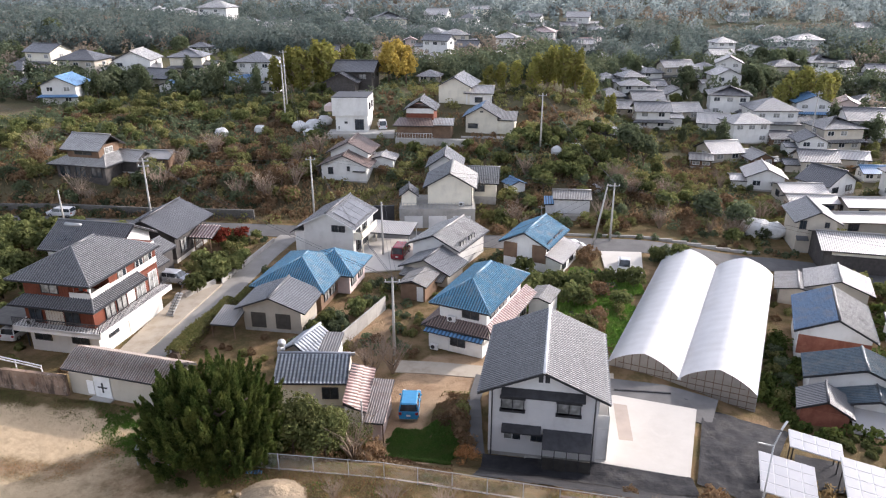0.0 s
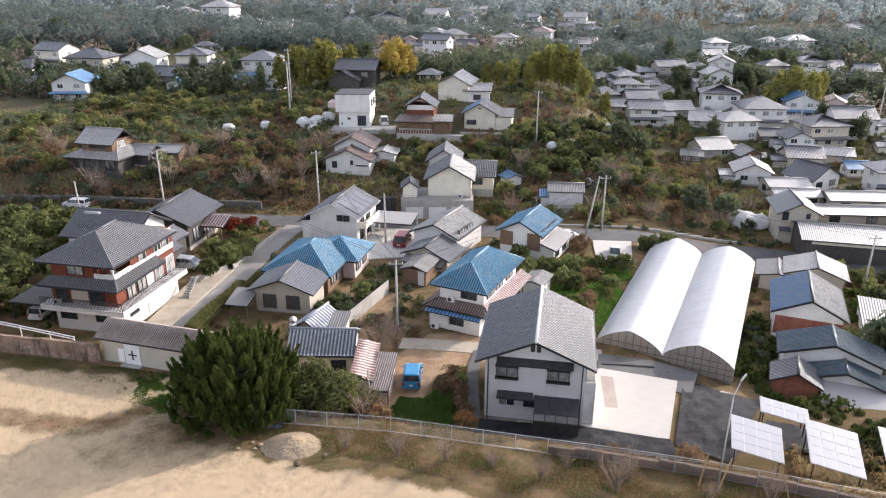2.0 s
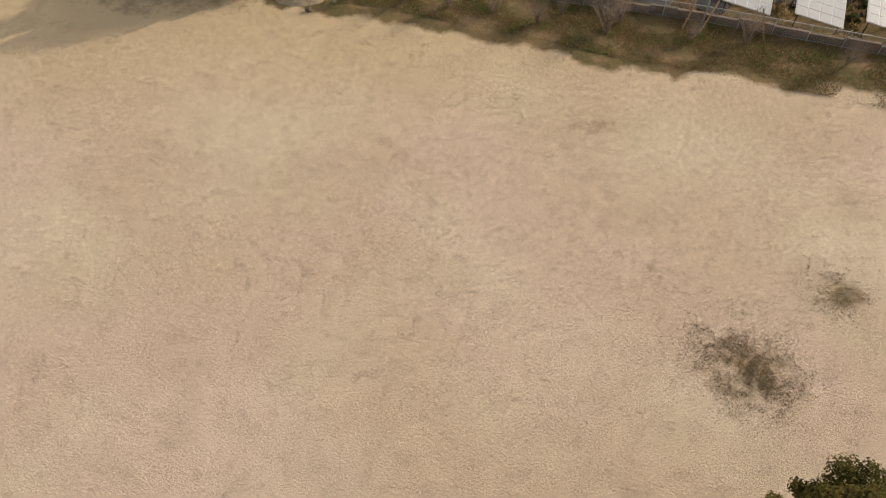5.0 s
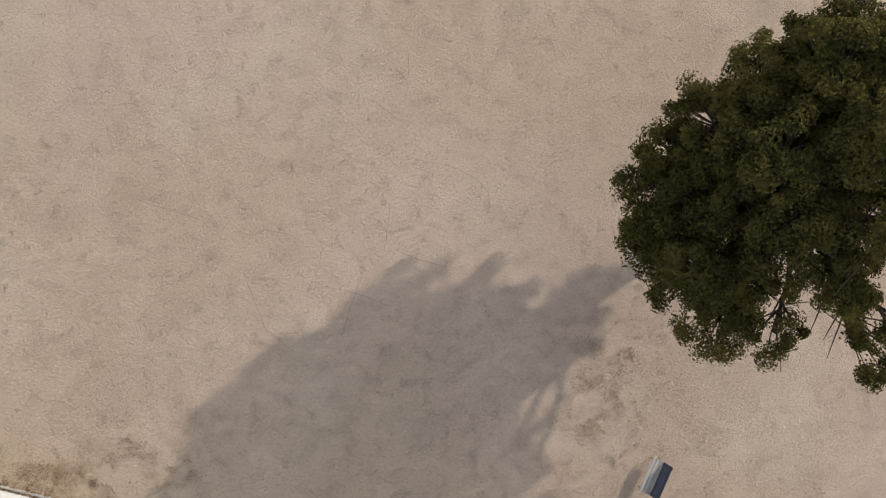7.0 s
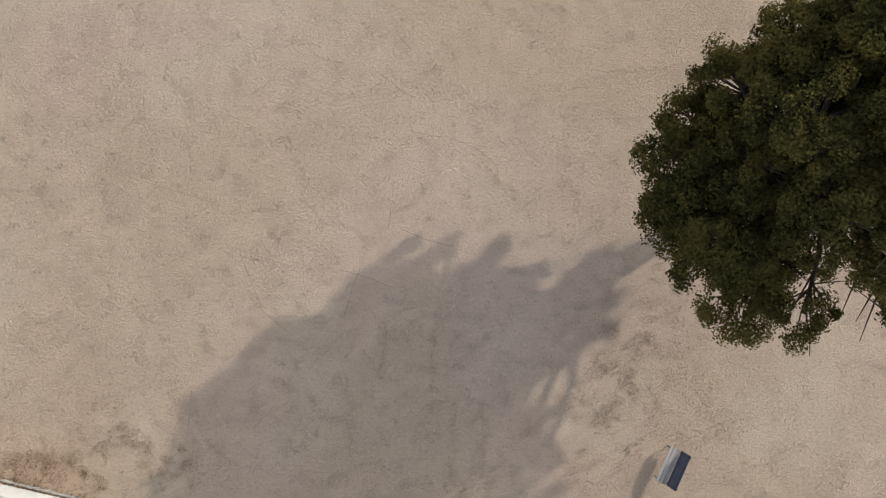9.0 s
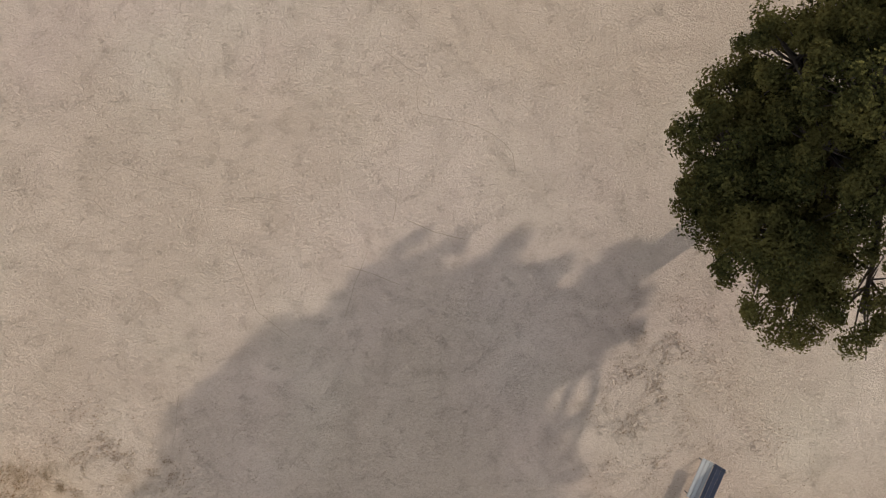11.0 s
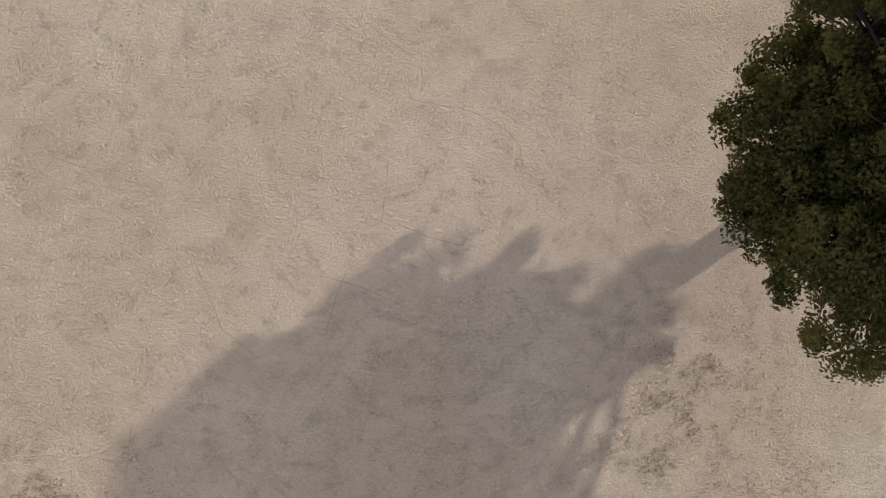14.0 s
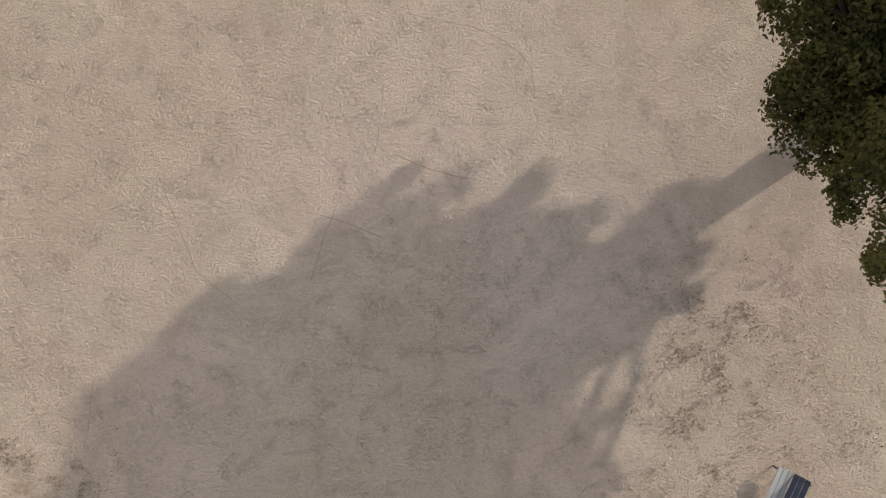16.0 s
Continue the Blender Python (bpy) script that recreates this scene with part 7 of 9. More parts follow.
for x, y, s in ((-11.5, 170, 1.3), (-13.5, 172, 1.2), (-9.6, 172, 1.1)):
    grow("ginkgo", x, y, s)
for x, y, s in ((-92, 171, 1.0), (-90, 170.5, 1.1), (-95.5, 171.5, 0.9), (-87, 171, 1.0), (-98, 172, 0.9)):
    grow("cypress", x, y, s)
for x, y, s in ((32.5, 129, 1.2), (36, 131, 1.1), (26.5, 112, 0.8), (40, 108, 1.0), (44, 105, 0.9)):
    grow("tree", x, y, s)
grow("bare", 28.0, 117.0, 1.5), grow("bare", 30.0, 115.0, 1.3)
# by the fence and the drive
for x, y, s, k in ((-10.6, 43.0, 1.15, "bigbush"), (-8.4, 42.6, 0.95, "bigbush"), (-9.0, 45.2, 1.0, "bigbush"), (-12.4, 46.5, 0.85, "bigbush"), (-10.6, 46.8, 0.9, "bigbush"), (-6.6, 43.2, 1.2, "bare"), (-5.9, 43.6, 1.0, "brown"), (-6.9, 45.0, 0.7, "bigbush"), (-5.8, 47.6, 0.7, "brown"), (0.2, 56.0, 0.5, "brown"), (-0.5, 52.5, 0.5, "brown"), (0.9, 53.4, 0.6, "olive"), (1.1, 48.6, 0.8, "rustbush"), (1.3, 50.6, 0.6, "brown"), (-5.4, 61.6, 1.1, "bare"), (-7.2, 61.4, 1.0, "bare"), (-8.2, 63.2, 0.8, "bare"), (-6.6, 64.6, 0.8, "bare"), (-9.6, 65.0, 0.7, "bare"), (-7.6, 67.6, 0.6, "brown"), (-3.6, 64.8, 0.5, "brown")):
    grow(k, x, y, s)
grow("brown", 17.6, 42.6, 0.8), grow("brown", 18.3, 43.6, 0.7), grow("brown", 17.2, 41.6, 0.6), grow("brown", 12.0, 42.8, 0.4)
# saplings along the strip
for x, y, s in ((-7, 37.2, 0.5), (-3.6, 36.5, 0.6), (-0.6, 36.0, 0.7), (2.4, 35.4, 0.5), (5.2, 34.3, 0.6), (9.6, 33.2, 0.85), (10.6, 34.2, 0.7), (14.8, 32.4, 0.5), (18.4, 32.2, 0.7), (24, 30.0, 0.5), (7.0, 35.2, 0.45)):
    grow("bare", x, y, s)


def netted_bush(x, y, s):
    r = np.random.default_rng(int(abs(x * 7 + y * 3)))
    bm = bmesh.new()
    bmesh.ops.create_icosphere(bm, subdivisions=3, radius=1.0)
    for v in bm.verts:
        k = 1 + 0.22 * noise.noise(v.co * 1.7 + Vector((x, y, 0))) + 0.06 * noise.noise(v.co * 6)
        v.co = Vector((v.co.x * 1.1 * k, v.co.y * k, max(-0.1, v.co.z * 0.85 * k + 0.55)))
    me = bpy.data.meshes.new("net_cover")
    bm.to_mesh(me), bm.free()
    me.materials.append(M["bag"])
    ob = put("netted_tree", me, at=pose(x, y, land(x, y) - 0.05) @ Matrix.Diagonal((s, s, s, 1)))
    tagged(ob, "fruit tree wrapped in crumpled white netting", "netted tree", "netted fruit trees")


for x, y, s in ((-28.5, 139, 1.3), (-25.8, 139.5, 1.4), (-26.2, 136.6, 1.0), (-36.0, 138.5, 1.1), (-43.0, 137.0, 1.2), (-24.0, 141.5, 1.3), (19.5, 128, 1.0), (23.0, 129, 1.0), (24.5, 116, 1.0), (42, 124, 0.9), (46.0, 112.0, 0.9), (46.6, 105.0, 2.0), (49.0, 104.5, 1.7)):
    netted_bush(x, y, s)


# hedge beside the lane
def hedge(pts, w, h, mat, label, n):
    P = []
    for (ax, ay), (bx, by) in zip(pts, pts[1:]):
        q = np.random.default_rng(int(ax * 3 + 500))
        s = q.uniform(0, 1, (n, 1))
        c = np.array([ax, ay]) * (1 - s) + np.array([bx, by]) * s
        d = np.array([-(by - ay), bx - ax]) / math.hypot(bx - ax, by - ay)
        u = q.uniform(-1, 1, (n, 1))
        z = h * np.sqrt(q.uniform(0, 1, (n, 1)))
        c = c + d * u * w / 2
        z = np.where(np.abs(u) < 0.7, h - 0.12 * q.uniform(0, 1, (n, 1)), z)
        P.append(np.concatenate([c, z + land(ax, ay) + 0.1 * np.sin(c[:, :1] * 3)], 1))
    v, f = leaf_cards(np.concatenate(P), 0.16, seed=5)
    t = thing("hedge", pose(0, 0, 0), label, "hedge")
    put("foliage", mesh_from("foliage", v, f, M[mat]), t)
    core = Solid()
    for (ax, ay), (bx, by) in zip(pts, pts[1:]):
        core.tube([(ax, ay, land(ax, ay) + h * 0.4), (bx, by, land(bx, by) + h * 0.4)], min(w, h) * 0.38, 6)
    part("stem_core", core, M["bark"], t)


hedge([(-26.6, 63.5), (-25.8, 69), (-24.4, 75.5)], 1.7, 1.5, "l_olive", "trimmed yellow-green hedge beside the lane", 2600)
hedge([(-24.2, 76.0), (-23.3, 82)], 0.8, 0.8, "l_olive", "low green hedge beside the lane", 900)


def grass_patch(name, mat, n, where, h, label, seed, size=None):
    """Many thin blades over a stretch of ground, as one stuff object."""
    q = np.random.default_rng(seed)
    P = []
    while len(P) < n:
        x, y, keep = where(q)
        if keep:
            P.append((x, y, land(x, y) + h * 0.35))
    P = np.array(P)
    d = np.tile([0, 0, 1.0], (n, 1))
    v, f = leaf_cards(P, size or h * 0.35, d, 2.6, seed, 1.3)
    tagged(put(name, mesh_from(name, v, f, M[mat])), label, "grass", kind="stuff")


def in_strip(q):
    x = q.uniform(-20, 42)
    y = yard_edge(x) + q.uniform(-6.5, 1.5)
    return x, y, noise.noise((x * 0.35, y * 0.5, 2.0)) + q.uniform(-0.3, 0.3) > -0.05 and y - yard_edge(x) > -curve(x, [(-20, 1.5), (-9, 3.6), (10, 6), (42, 7)]) + 0.5


def in_bank(q):
    x = q.uniform(-24, 40)
    y = yard_edge(x) + q.uniform(0.5, 11)
    return x, y, noise.noise((x * 0.3, y * 0.3, 8.0)) > -0.1 and not (0 < x < 25 and y > 41)


def box_of(x0, x1, y0, y1, thr=-0.1, k=0.3):
    def go(q):
        x, y = q.uniform(x0, x1), q.uniform(y0, y1)
        return x, y, noise.noise((x * k, y * k, 5.0)) + q.uniform(-0.25, 0.25) > thr and free(x, y, 0.1)
    return go


grass_patch("dry_grass", "l_straw", 13000, in_strip, 0.22, "straw-coloured dry grass on the yard's edge", 1, 0.06)
grass_patch("dry_weeds", "l_brown", 26000, in_strip, 0.2, "withered brown weeds on the yard's edge", 40, 0.045)
grass_patch("dry_weeds", "l_rust", 9000, in_strip, 0.2, "rusty withered weeds on the yard's edge", 2, 0.045)
grass_patch("green_weeds", "l_olive", 20000, in_strip, 0.2, "green weeds in the dry strip", 3, 0.045)
grass_patch("green_weeds", "l_grass", 6000, lambda g: (lambda p: (p[0], p[1], p[2] and noise.noise((p[0] * 0.4, p[1] * 0.6, 20.0)) > 0.12))(in_strip(g)), 0.14, "bright green weeds in the dry strip", 35, 0.06)
grass_patch("bank_weeds", "l_brown", 10000, in_bank, 0.3, "withered weeds on the bank", 4, 0.09)
grass_patch("garden_grass", "l_clover", 16000, lambda g: (lambda x, y: (x, y, math.hypot((x + 2.3) / 2.9, (y - 50.1) / 2.8) + 0.4 * noise.noise((x, y, 2.0)) < 1))(g.uniform(-5.2, 0.6), g.uniform(47.2, 53.0)), 0.4, "bright green weeds by the drive", 5, 0.1)
grass_patch("mound_weeds", "l_brown", 5000, box_of(-1.9, 1.7, 50, 58, -0.1, 0.6), 0.22, "withered weeds on the earth heap by the drive", 36, 0.08)
grass_patch("mound_weeds", "l_olive", 2600, box_of(-2.1, 1.7, 50, 58.5, 0.1, 0.6), 0.18, "green weeds on the earth heap by the drive", 37, 0.08)
grass_patch("field_grass", "l_grass", 20000, box_of(8, 23, 63, 87, -0.12, 0.2), 0.4, "bright green field grass among young trees", 6, 0.22)


def in_spots(spots, thr=0.12):
    def go(g):
        x0, y0, r = spots[int(g.integers(len(spots)))]
        x, y = x0 + g.normal() * r * 0.8, y0 + g.normal() * r * 0.8
        return x, y, noise.noise((x * 0.9, y * 0.9, 3.0)) + 0.6 * noise.noise((x * 2.5, y * 2.5, 3.0)) + g.uniform(-0.2, 0.2) > thr and free(x, y, 0.05)
    return go


def by_wall(g):
    x = g.uniform(-48, -22)
    y = curve(x, [(-50, 53.2), (-40, 50.4), (-33, 48.9), (-22, 46.6)]) - abs(g.normal()) * 1.1
    return x, y, noise.noise((x * 0.5, y * 0.7, 6.0)) + g.uniform(-0.3, 0.3) > -0.1


def by_track(g):
    i = int(g.integers(len(TRACK) - 1))
    (ax, ay), (bx, by), u = TRACK[i], TRACK[i + 1], g.uniform()
    x, y = ax + (bx - ax) * u + g.normal() * 0.55, ay + (by - ay) * u + g.normal() * 0.55
    return x, y, noise.noise((x * 0.6, y * 0.9, 1.0)) + g.uniform(-0.3, 0.3) > -0.1


grass_patch("yard_grass", "l_grass", 9000, in_spots([(-21.6, 44.4, 1.3), (-22.8, 45.4, 1.1), (-20.6, 42.6, 0.9), (-20.4, 45.6, 1.0)], -0.1), 0.12, "short green grass by the yard shed", 7, 0.05)
grass_patch("wall_weeds", "l_olive", 14000, by_wall, 0.06, "olive weeds along the foot of the yard wall", 31, 0.035)
grass_patch("wall_weeds", "l_brown", 3500, by_wall, 0.06, "withered weeds along the foot of the yard wall", 32, 0.035)
grass_patch("track_weeds", "l_rust", 2600, by_track, 0.05, "rusty weeds along the worn track in the yard", 33, 0.03)
grass_patch("track_weeds", "l_straw", 2600, by_track, 0.05, "straw-coloured weeds along the worn track", 34, 0.03)
grass_patch("slope_grass", "l_straw", 9000, box_of(-80, 55, 108, 140, 0.05, 0.1), 0.7, "tall dry grass on the hillside", 8)
grass_patch("slope_weeds", "l_brown", 9000, box_of(-80, 55, 106, 145, 0.0, 0.12), 0.8, "rusty undergrowth on the hillside", 9)
grass_patch("pampas_grass", "l_straw", 900, box_of(25, 34, 37, 46, -0.2), 0.8, "pampas grass between the solar tables", 10, 0.2)


# ---- the big juniper at the yard's corner ----
def juniper(x, y):
    q = np.random.default_rng(21)
    t = thing("juniper_tree", pose(x, y, -0.1), "huge dark green juniper with flame-shaped upright tufts", "tree")
    P, D = [], []
    for i in range(430):
        a, e = q.uniform(0, 2 * math.pi), math.asin(q.uniform(0.0, 0.98))
        rad = np.array([math.cos(a) * math.cos(e) * 4.3, math.sin(a) * math.cos(e) * 4.0, math.sin(e) * 5.2 + 0.2])
        rad *= q.uniform(0.75, 1.0)
        out = np.array([rad[0] * 0.12 + q.uniform(-0.15, 0.15), rad[1] * 0.12 + q.uniform(-0.15, 0.15), 1.0])
        out /= np.linalg.norm(out)
        l, w = q.uniform(1.0, 2.1) * (0.75 + 0.06 * rad[2]), q.uniform(0.27, 0.46)
        m = 230
        s = q.uniform(0, 1, (m, 1))
        ang = q.uniform(0, 2 * math.pi, (m, 1))
        rr = w * np.clip(1.05 - s, 0.02, 1) ** 0.8 * q.uniform(0.5, 1.0, (m, 1))
        P.append(rad + out * s * l + np.concatenate([np.cos(ang) * rr, np.sin(ang) * rr, np.zeros((m, 1))], 1))
        D.append(np.tile(out, (m, 1)) + np.concatenate([np.cos(ang), np.sin(ang), np.zeros((m, 1))], 1) * 0.5)
    core, _ = lumpy(9000, (3.3, 2.8, 3.4), 60, 12, 0.3, 0.0)
    core[:, 2] = np.abs(core[:, 2]) + 0.4
    P.append(core)
    D.append(np.tile([0.0, 0.0, 1.0], (len(core), 1)))
    v, f = leaf_cards(np.concatenate(P), 0.105, np.concatenate(D), 2.4, 3, 0.5)
    put("crown", mesh_from("crown", v, f, M["l_conifer"]), t)
    s = Solid().tube([(0, 0, -0.4), (0.1, 0, 2), (0, 0.1, 4.6)], [0.4, 0.28, 0.1], 8)
    for i in range(12):
        a = i * 0.53
        s.tube([(0, 0, 0.5 + i * 0.25), (math.cos(a) * 1.6, math.sin(a) * 1.4, 1.6 + i * 0.2), (math.cos(a) * 3.0, math.sin(a) * 2.6, 2.6 + i * 0.2)], [0.14, 0.09, 0.04], 5)
    part("trunk", s, M["bark"], t, smooth=True)


juniper(-15.1, 41.7)


# ---- the tall tree in the yard ----
def camphor(x, y):
    """Leaf clumps over a domed, lobed crown, thin on its lower side, so that limbs and sand show between them."""
    q = np.random.default_rng(33)
    t = thing("camphor_tree", pose(x, y, 0), "tall broadleaf evergreen standing alone in the sandy yard", "tree")
    s = Solid().tube([(0, 0, -0.3), (0.05, -0.05, 1.2), (0.1, -0.2, 2.6), (0.1, -0.4, 4.2)], [0.62, 0.46, 0.42, 0.34], 12)
    lobes = [((-4.9, -0.6, 5.6), 1.75), ((-5.3, -1.8, 4.9), 1.0), ((-3.5, 1.8, 6.3), 1.5), ((-2.1, 2.8, 7.2), 1.4), ((-0.6, 3.3, 8.7), 1.7), ((1.4, 3.0, 8.9), 1.8), ((-4.0, -3.2, 6.0), 1.7), ((-3.0, -4.6, 5.2), 1.3), ((-1.4, -4.9, 5.8), 1.1),
             ((-2.2, 0.4, 8.2), 1.9), ((-1.6, -2.0, 7.8), 1.8), ((0.4, 0.6, 9.3), 1.9), ((0.9, -1.7, 8.8), 1.6), ((2.6, 0.8, 9.2), 1.9), ((1.4, -5.4, 6.4), 1.3), ((2.7, -5.3, 6.6), 1.4), ((3.8, -2.4, 7.9), 1.6), ((4.4, 1.6, 8.0), 1.9), ((3.2, 3.2, 8.0), 1.7), ((5.2, -0.4, 7.0), 1.7), ((4.8, -3.4, 6.2), 1.4), ((5.6, 2.4, 6.4), 1.5), ((-2.6, -1.2, 6.2), 1.5), ((-1.2, 1.8, 6.6), 1.6), ((3.0, -0.6, 6.4), 1.4), ((-3.4, 0.8, 5.2), 1.3), ((-2.9, 2.3, 4.9), 1.2), ((-1.5, 3.5, 5.6), 1.4), ((-4.5, 1.0, 5.0), 1.4), ((-4.4, -2.0, 5.4), 1.5), ((-2.6, -3.4, 5.6), 1.4), ((0.2, 2.4, 7.4), 1.6), ((-3.2, -0.6, 7.0), 1.5), ((2.2, 2.0, 7.6), 1.6), ((0.2, -3.4, 7.0), 1.3), ((-1.0, 3.6, 7.6), 1.4), ((0.0, 1.3, 4.3), 1.1), ((-1.3, 0.3, 4.4), 1.2), ((1.1, -0.9, 4.6), 1.1), ((-2.2, -1.4, 4.6), 1.2), ((0.6, 2.5, 5.0), 1.2), ((1.8, 0.8, 4.8), 1.1), ((2.4, 1.2, 4.0), 1.0), ((2.2, -0.4, 4.1), 0.9), ((3.2, 1.8, 4.4), 1.1)]
    P, out = [], []
    for (cx, cy, cz), rad in lobes:
        c = np.array([cx, cy, cz])
        fork = np.array([0.1 + cx * 0.1, -0.4 + cy * 0.1, 3.2 + q.uniform(0, 1.6)])
        mid = fork + (c - fork) * 0.5 + [q.uniform(-0.3, 0.3), q.uniform(-0.3, 0.3), -0.25]
        s.tube([(0.1, -0.3, 2.8), fork, mid, c], [0.2, 0.15, 0.09, 0.04], 6)
        thin = cx * 0.493 - cy * 0.87 > 3.2
        for _ in range(int(rad * rad * (9 if thin else 17))):
            d = q.normal(size=3)
            d /= np.linalg.norm(d)
            d[2] = abs(d[2]) * 0.9 - 0.25
            e = c + d * rad * q.uniform(0.55, 1.0)
            b = mid + (c - mid) * q.uniform(0.3, 1.0)
            s.tube([b, b + (e - b) * 0.5 + [0, 0, -0.08], e], [0.045, 0.028, 0.01], 4)
            m = int(q.uniform(190, 330))
            p = q.normal(size=(m, 3))
            p /= np.linalg.norm(p, axis=1, keepdims=True)
            r = q.uniform(0.26, 0.52)
            P.append(e + p * q.uniform(0.35, 1.0, (m, 1)) * [r, r, r * 0.6])
            out.append(p * 0.7 + d * 0.4 + [0, 0, 0.35])
        for _ in range(6):
            b = mid + (c - mid) * q.uniform(0.1, 0.9)
            s.tube([b, b + q.normal(size=3) * [0.9, 0.9, 0.35]], [0.04, 0.01], 4)
    v, f = leaf_cards(np.concatenate(P), 0.066, None, 1.6, 4, faces=np.concatenate(out))
    put("crown", mesh_from("crown", v, f, M["l_tree"]), t)
    part("trunk", s, M["bark"], t, smooth=True)


camphor(11.04, -2.82)


# ---- the rest of the village ----
ROOF_WORD = {"t_grey": "grey tiled", "t_dark": "dark tiled", "t_pale": "pale tiled", "t_red": "reddish tiled", "m_blue": "blue", "m_white": "white sheet", "m_grey": "grey sheet", "t_brown": "brown tiled"}
WALL_WORD = {"white": "white", "cream": "cream", "beige": "beige", "grey": "grey", "pink": "pinkish", "darkwall": "dark timber", "brownwood": "brown timber"}


_far = {}


def far_window(parent, x, y, z, w, h, turn, light):
    """A small window of one piece: white frame and two panes."""
    key = (w, h, light)
    if key not in _far:
        _far[key] = window_mesh("window", w, h, -0.06, -0.02, 0.07, "trim_white", "curtain" if light else "glass")
    return put("window", _far[key], parent, at=pose(x, y, z, 0, 0, turn))


def village_house(x, y, yaw, W, D, h, kind, axis, roof, wall, storeys):
    """A house of the village on the slopes: walls, roof, skirt roof over the ground floor, porch wing and windows."""
    q = np.random.default_rng(int(abs(x * 13 + y * 7)))
    label = f"{WALL_WORD[wall]} {('low', 'two-storey', 'three-storey', 'four-storey')[storeys - 1]} village house with {ROOF_WORD[roof]} {'hip' if kind == 'h' else 'gable'} roof"
    z = min(land(x, y), land(x - W / 2, y), land(x + W / 2, y)) + 0.1
    t = thing("house", pose(x, y, z, 0, 0, yaw), label, "house", "village houses")
    rise = min(W, D) * 0.23
    if kind == "g":
        gable_body(t, W, D, h, rise, M[wall], 0, axis=axis)
        gable_roof(t, W, D, h, rise, M[roof], 0.6, 0.5, axis=axis, fine=False)
    else:
        part("wall", Solid().box(-W / 2, W / 2, 0, D, -2, h), M[wall], t)
        hip_roof(t, W, D, h, rise, M[roof], 0.7, axis=axis, fine=False)
    if y < 180:
        part("footing", Solid().box(-W / 2 - 0.05, W / 2 + 0.05, -0.05, D + 0.05, -2.5, 0.25), M["concrete"], t)
    sh = h / storeys
    for s in range(storeys):
        n = max(2, int(W / 2.6))
        for i in range(n):
            if q.random() < 0.82:
                far_window(t, (i + 0.5) / n * W - W / 2, -0.02, s * sh + 0.34 * sh, 1.4, 1.0, 0, bool(q.random() < 0.65))
        for side, tr in ((W / 2 + 0.02, 90), (-W / 2 - 0.02, 270)):
            far_window(t, side, D * 0.5, s * sh + 0.35 * sh, 1.4, 1.0, tr, bool(q.random() < 0.6))
    if storeys > 1 and q.random() < 0.75:
        zt = sh * 0.98
        pent(t, ((-W / 2 - 0.9, -1.1, zt - 0.35), (W / 2 + 0.9, -1.1, zt - 0.35), (-W / 2 - 0.2, 0.0, zt + 0.1), (W / 2 + 0.2, 0.0, zt + 0.1)), M[roof], fine=False, name="skirt_roof")
    if q.random() < 0.6:
        sd = 1 if q.random() < 0.5 else -1
        ww, dd, hh = W * 0.4, D * 0.7, min(2.6, h * 0.6)
        part("wing_wall", Solid().box(sd * (W / 2 + ww / 2) - ww / 2, sd * (W / 2 + ww / 2) + ww / 2, 0.6, 0.6 + dd, -2, hh), M[wall], t)
        gable_roof(t, ww, dd, hh, ww * 0.18, M[roof], 0.4, 0.4, axis="x", x0=sd * (W / 2 + ww / 2), y0=0.6, fine=False, name="wing_roof")
    BUILT.append((t.matrix_basis.inverted(), -W / 2, W / 2, 0, D))


village_house(-111.1, 201.0, -20, 9.0, 7.2, 5.3, "g", "x", "t_grey", "cream", 2)
village_house(-114.2, 192.5, -22, 8.5, 6.7, 2.7, "h", "x", "t_dark", "grey", 1)
village_house(-88.3, 166.0, 3, 7.6, 8.1, 4.5, "g", "y", "m_blue", "white", 2)
village_house(-95.0, 189.0, -6, 10.2, 8.2, 5.5, "h", "x", "t_dark", "beige", 2)
village_house(-92.1, 196.5, -20, 7.4, 5.7, 2.4, "g", "x", "t_dark", "white", 1)
village_house(-79.9, 187.4, 4, 9.0, 9.7, 5.3, "g", "y", "t_pale", "grey", 2)
village_house(-72.6, 181.5, -17, 7.2, 7.3, 2.3, "g", "x", "t_grey", "beige", 1)
village_house(-67.7, 191.6, 1, 8.2, 7.5, 4.8, "h", "y", "t_grey", "cream", 2)
village_house(-53.3, 180.6, -21, 5.5, 5.8, 1.9, "g", "x", "t_pale", "pink", 1)
village_house(-48.8, 186.4, -7, 8.8, 8.0, 5.1, "h", "x", "t_grey", "white", 2)
village_house(-43.1, 175.8, -21, 4.1, 3.7, 1.9, "g", "y", "m_grey", "grey", 1)
village_house(-50.6, 178.7, -5, 5.4, 5.7, 1.9, "g", "x", "m_blue", "white", 1)
village_house(-127.2, 327.4, -5, 8.9, 8.7, 5.2, "h", "y", "t_pale", "white", 2)
village_house(-111.0, 309.4, -7, 8.8, 8.4, 5.1, "h", "x", "t_pale", "cream", 2)
village_house(-92.7, 297.8, -9, 11.9, 10.7, 8.5, "h", "x", "t_pale", "white", 3)
village_house(-80.4, 300.6, 4, 9.1, 7.5, 2.9, "h", "x", "t_grey", "white", 1)
village_house(-68.7, 308.5, -3, 8.0, 5.8, 2.6, "g", "x", "t_grey", "white", 1)
village_house(-61.8, 317.7, -8, 7.4, 6.5, 2.4, "h", "x", "t_dark", "grey", 1)
village_house(-63.9, 270.5, -17, 10.9, 12.0, 3.0, "g", "x", "m_white", "beige", 1)
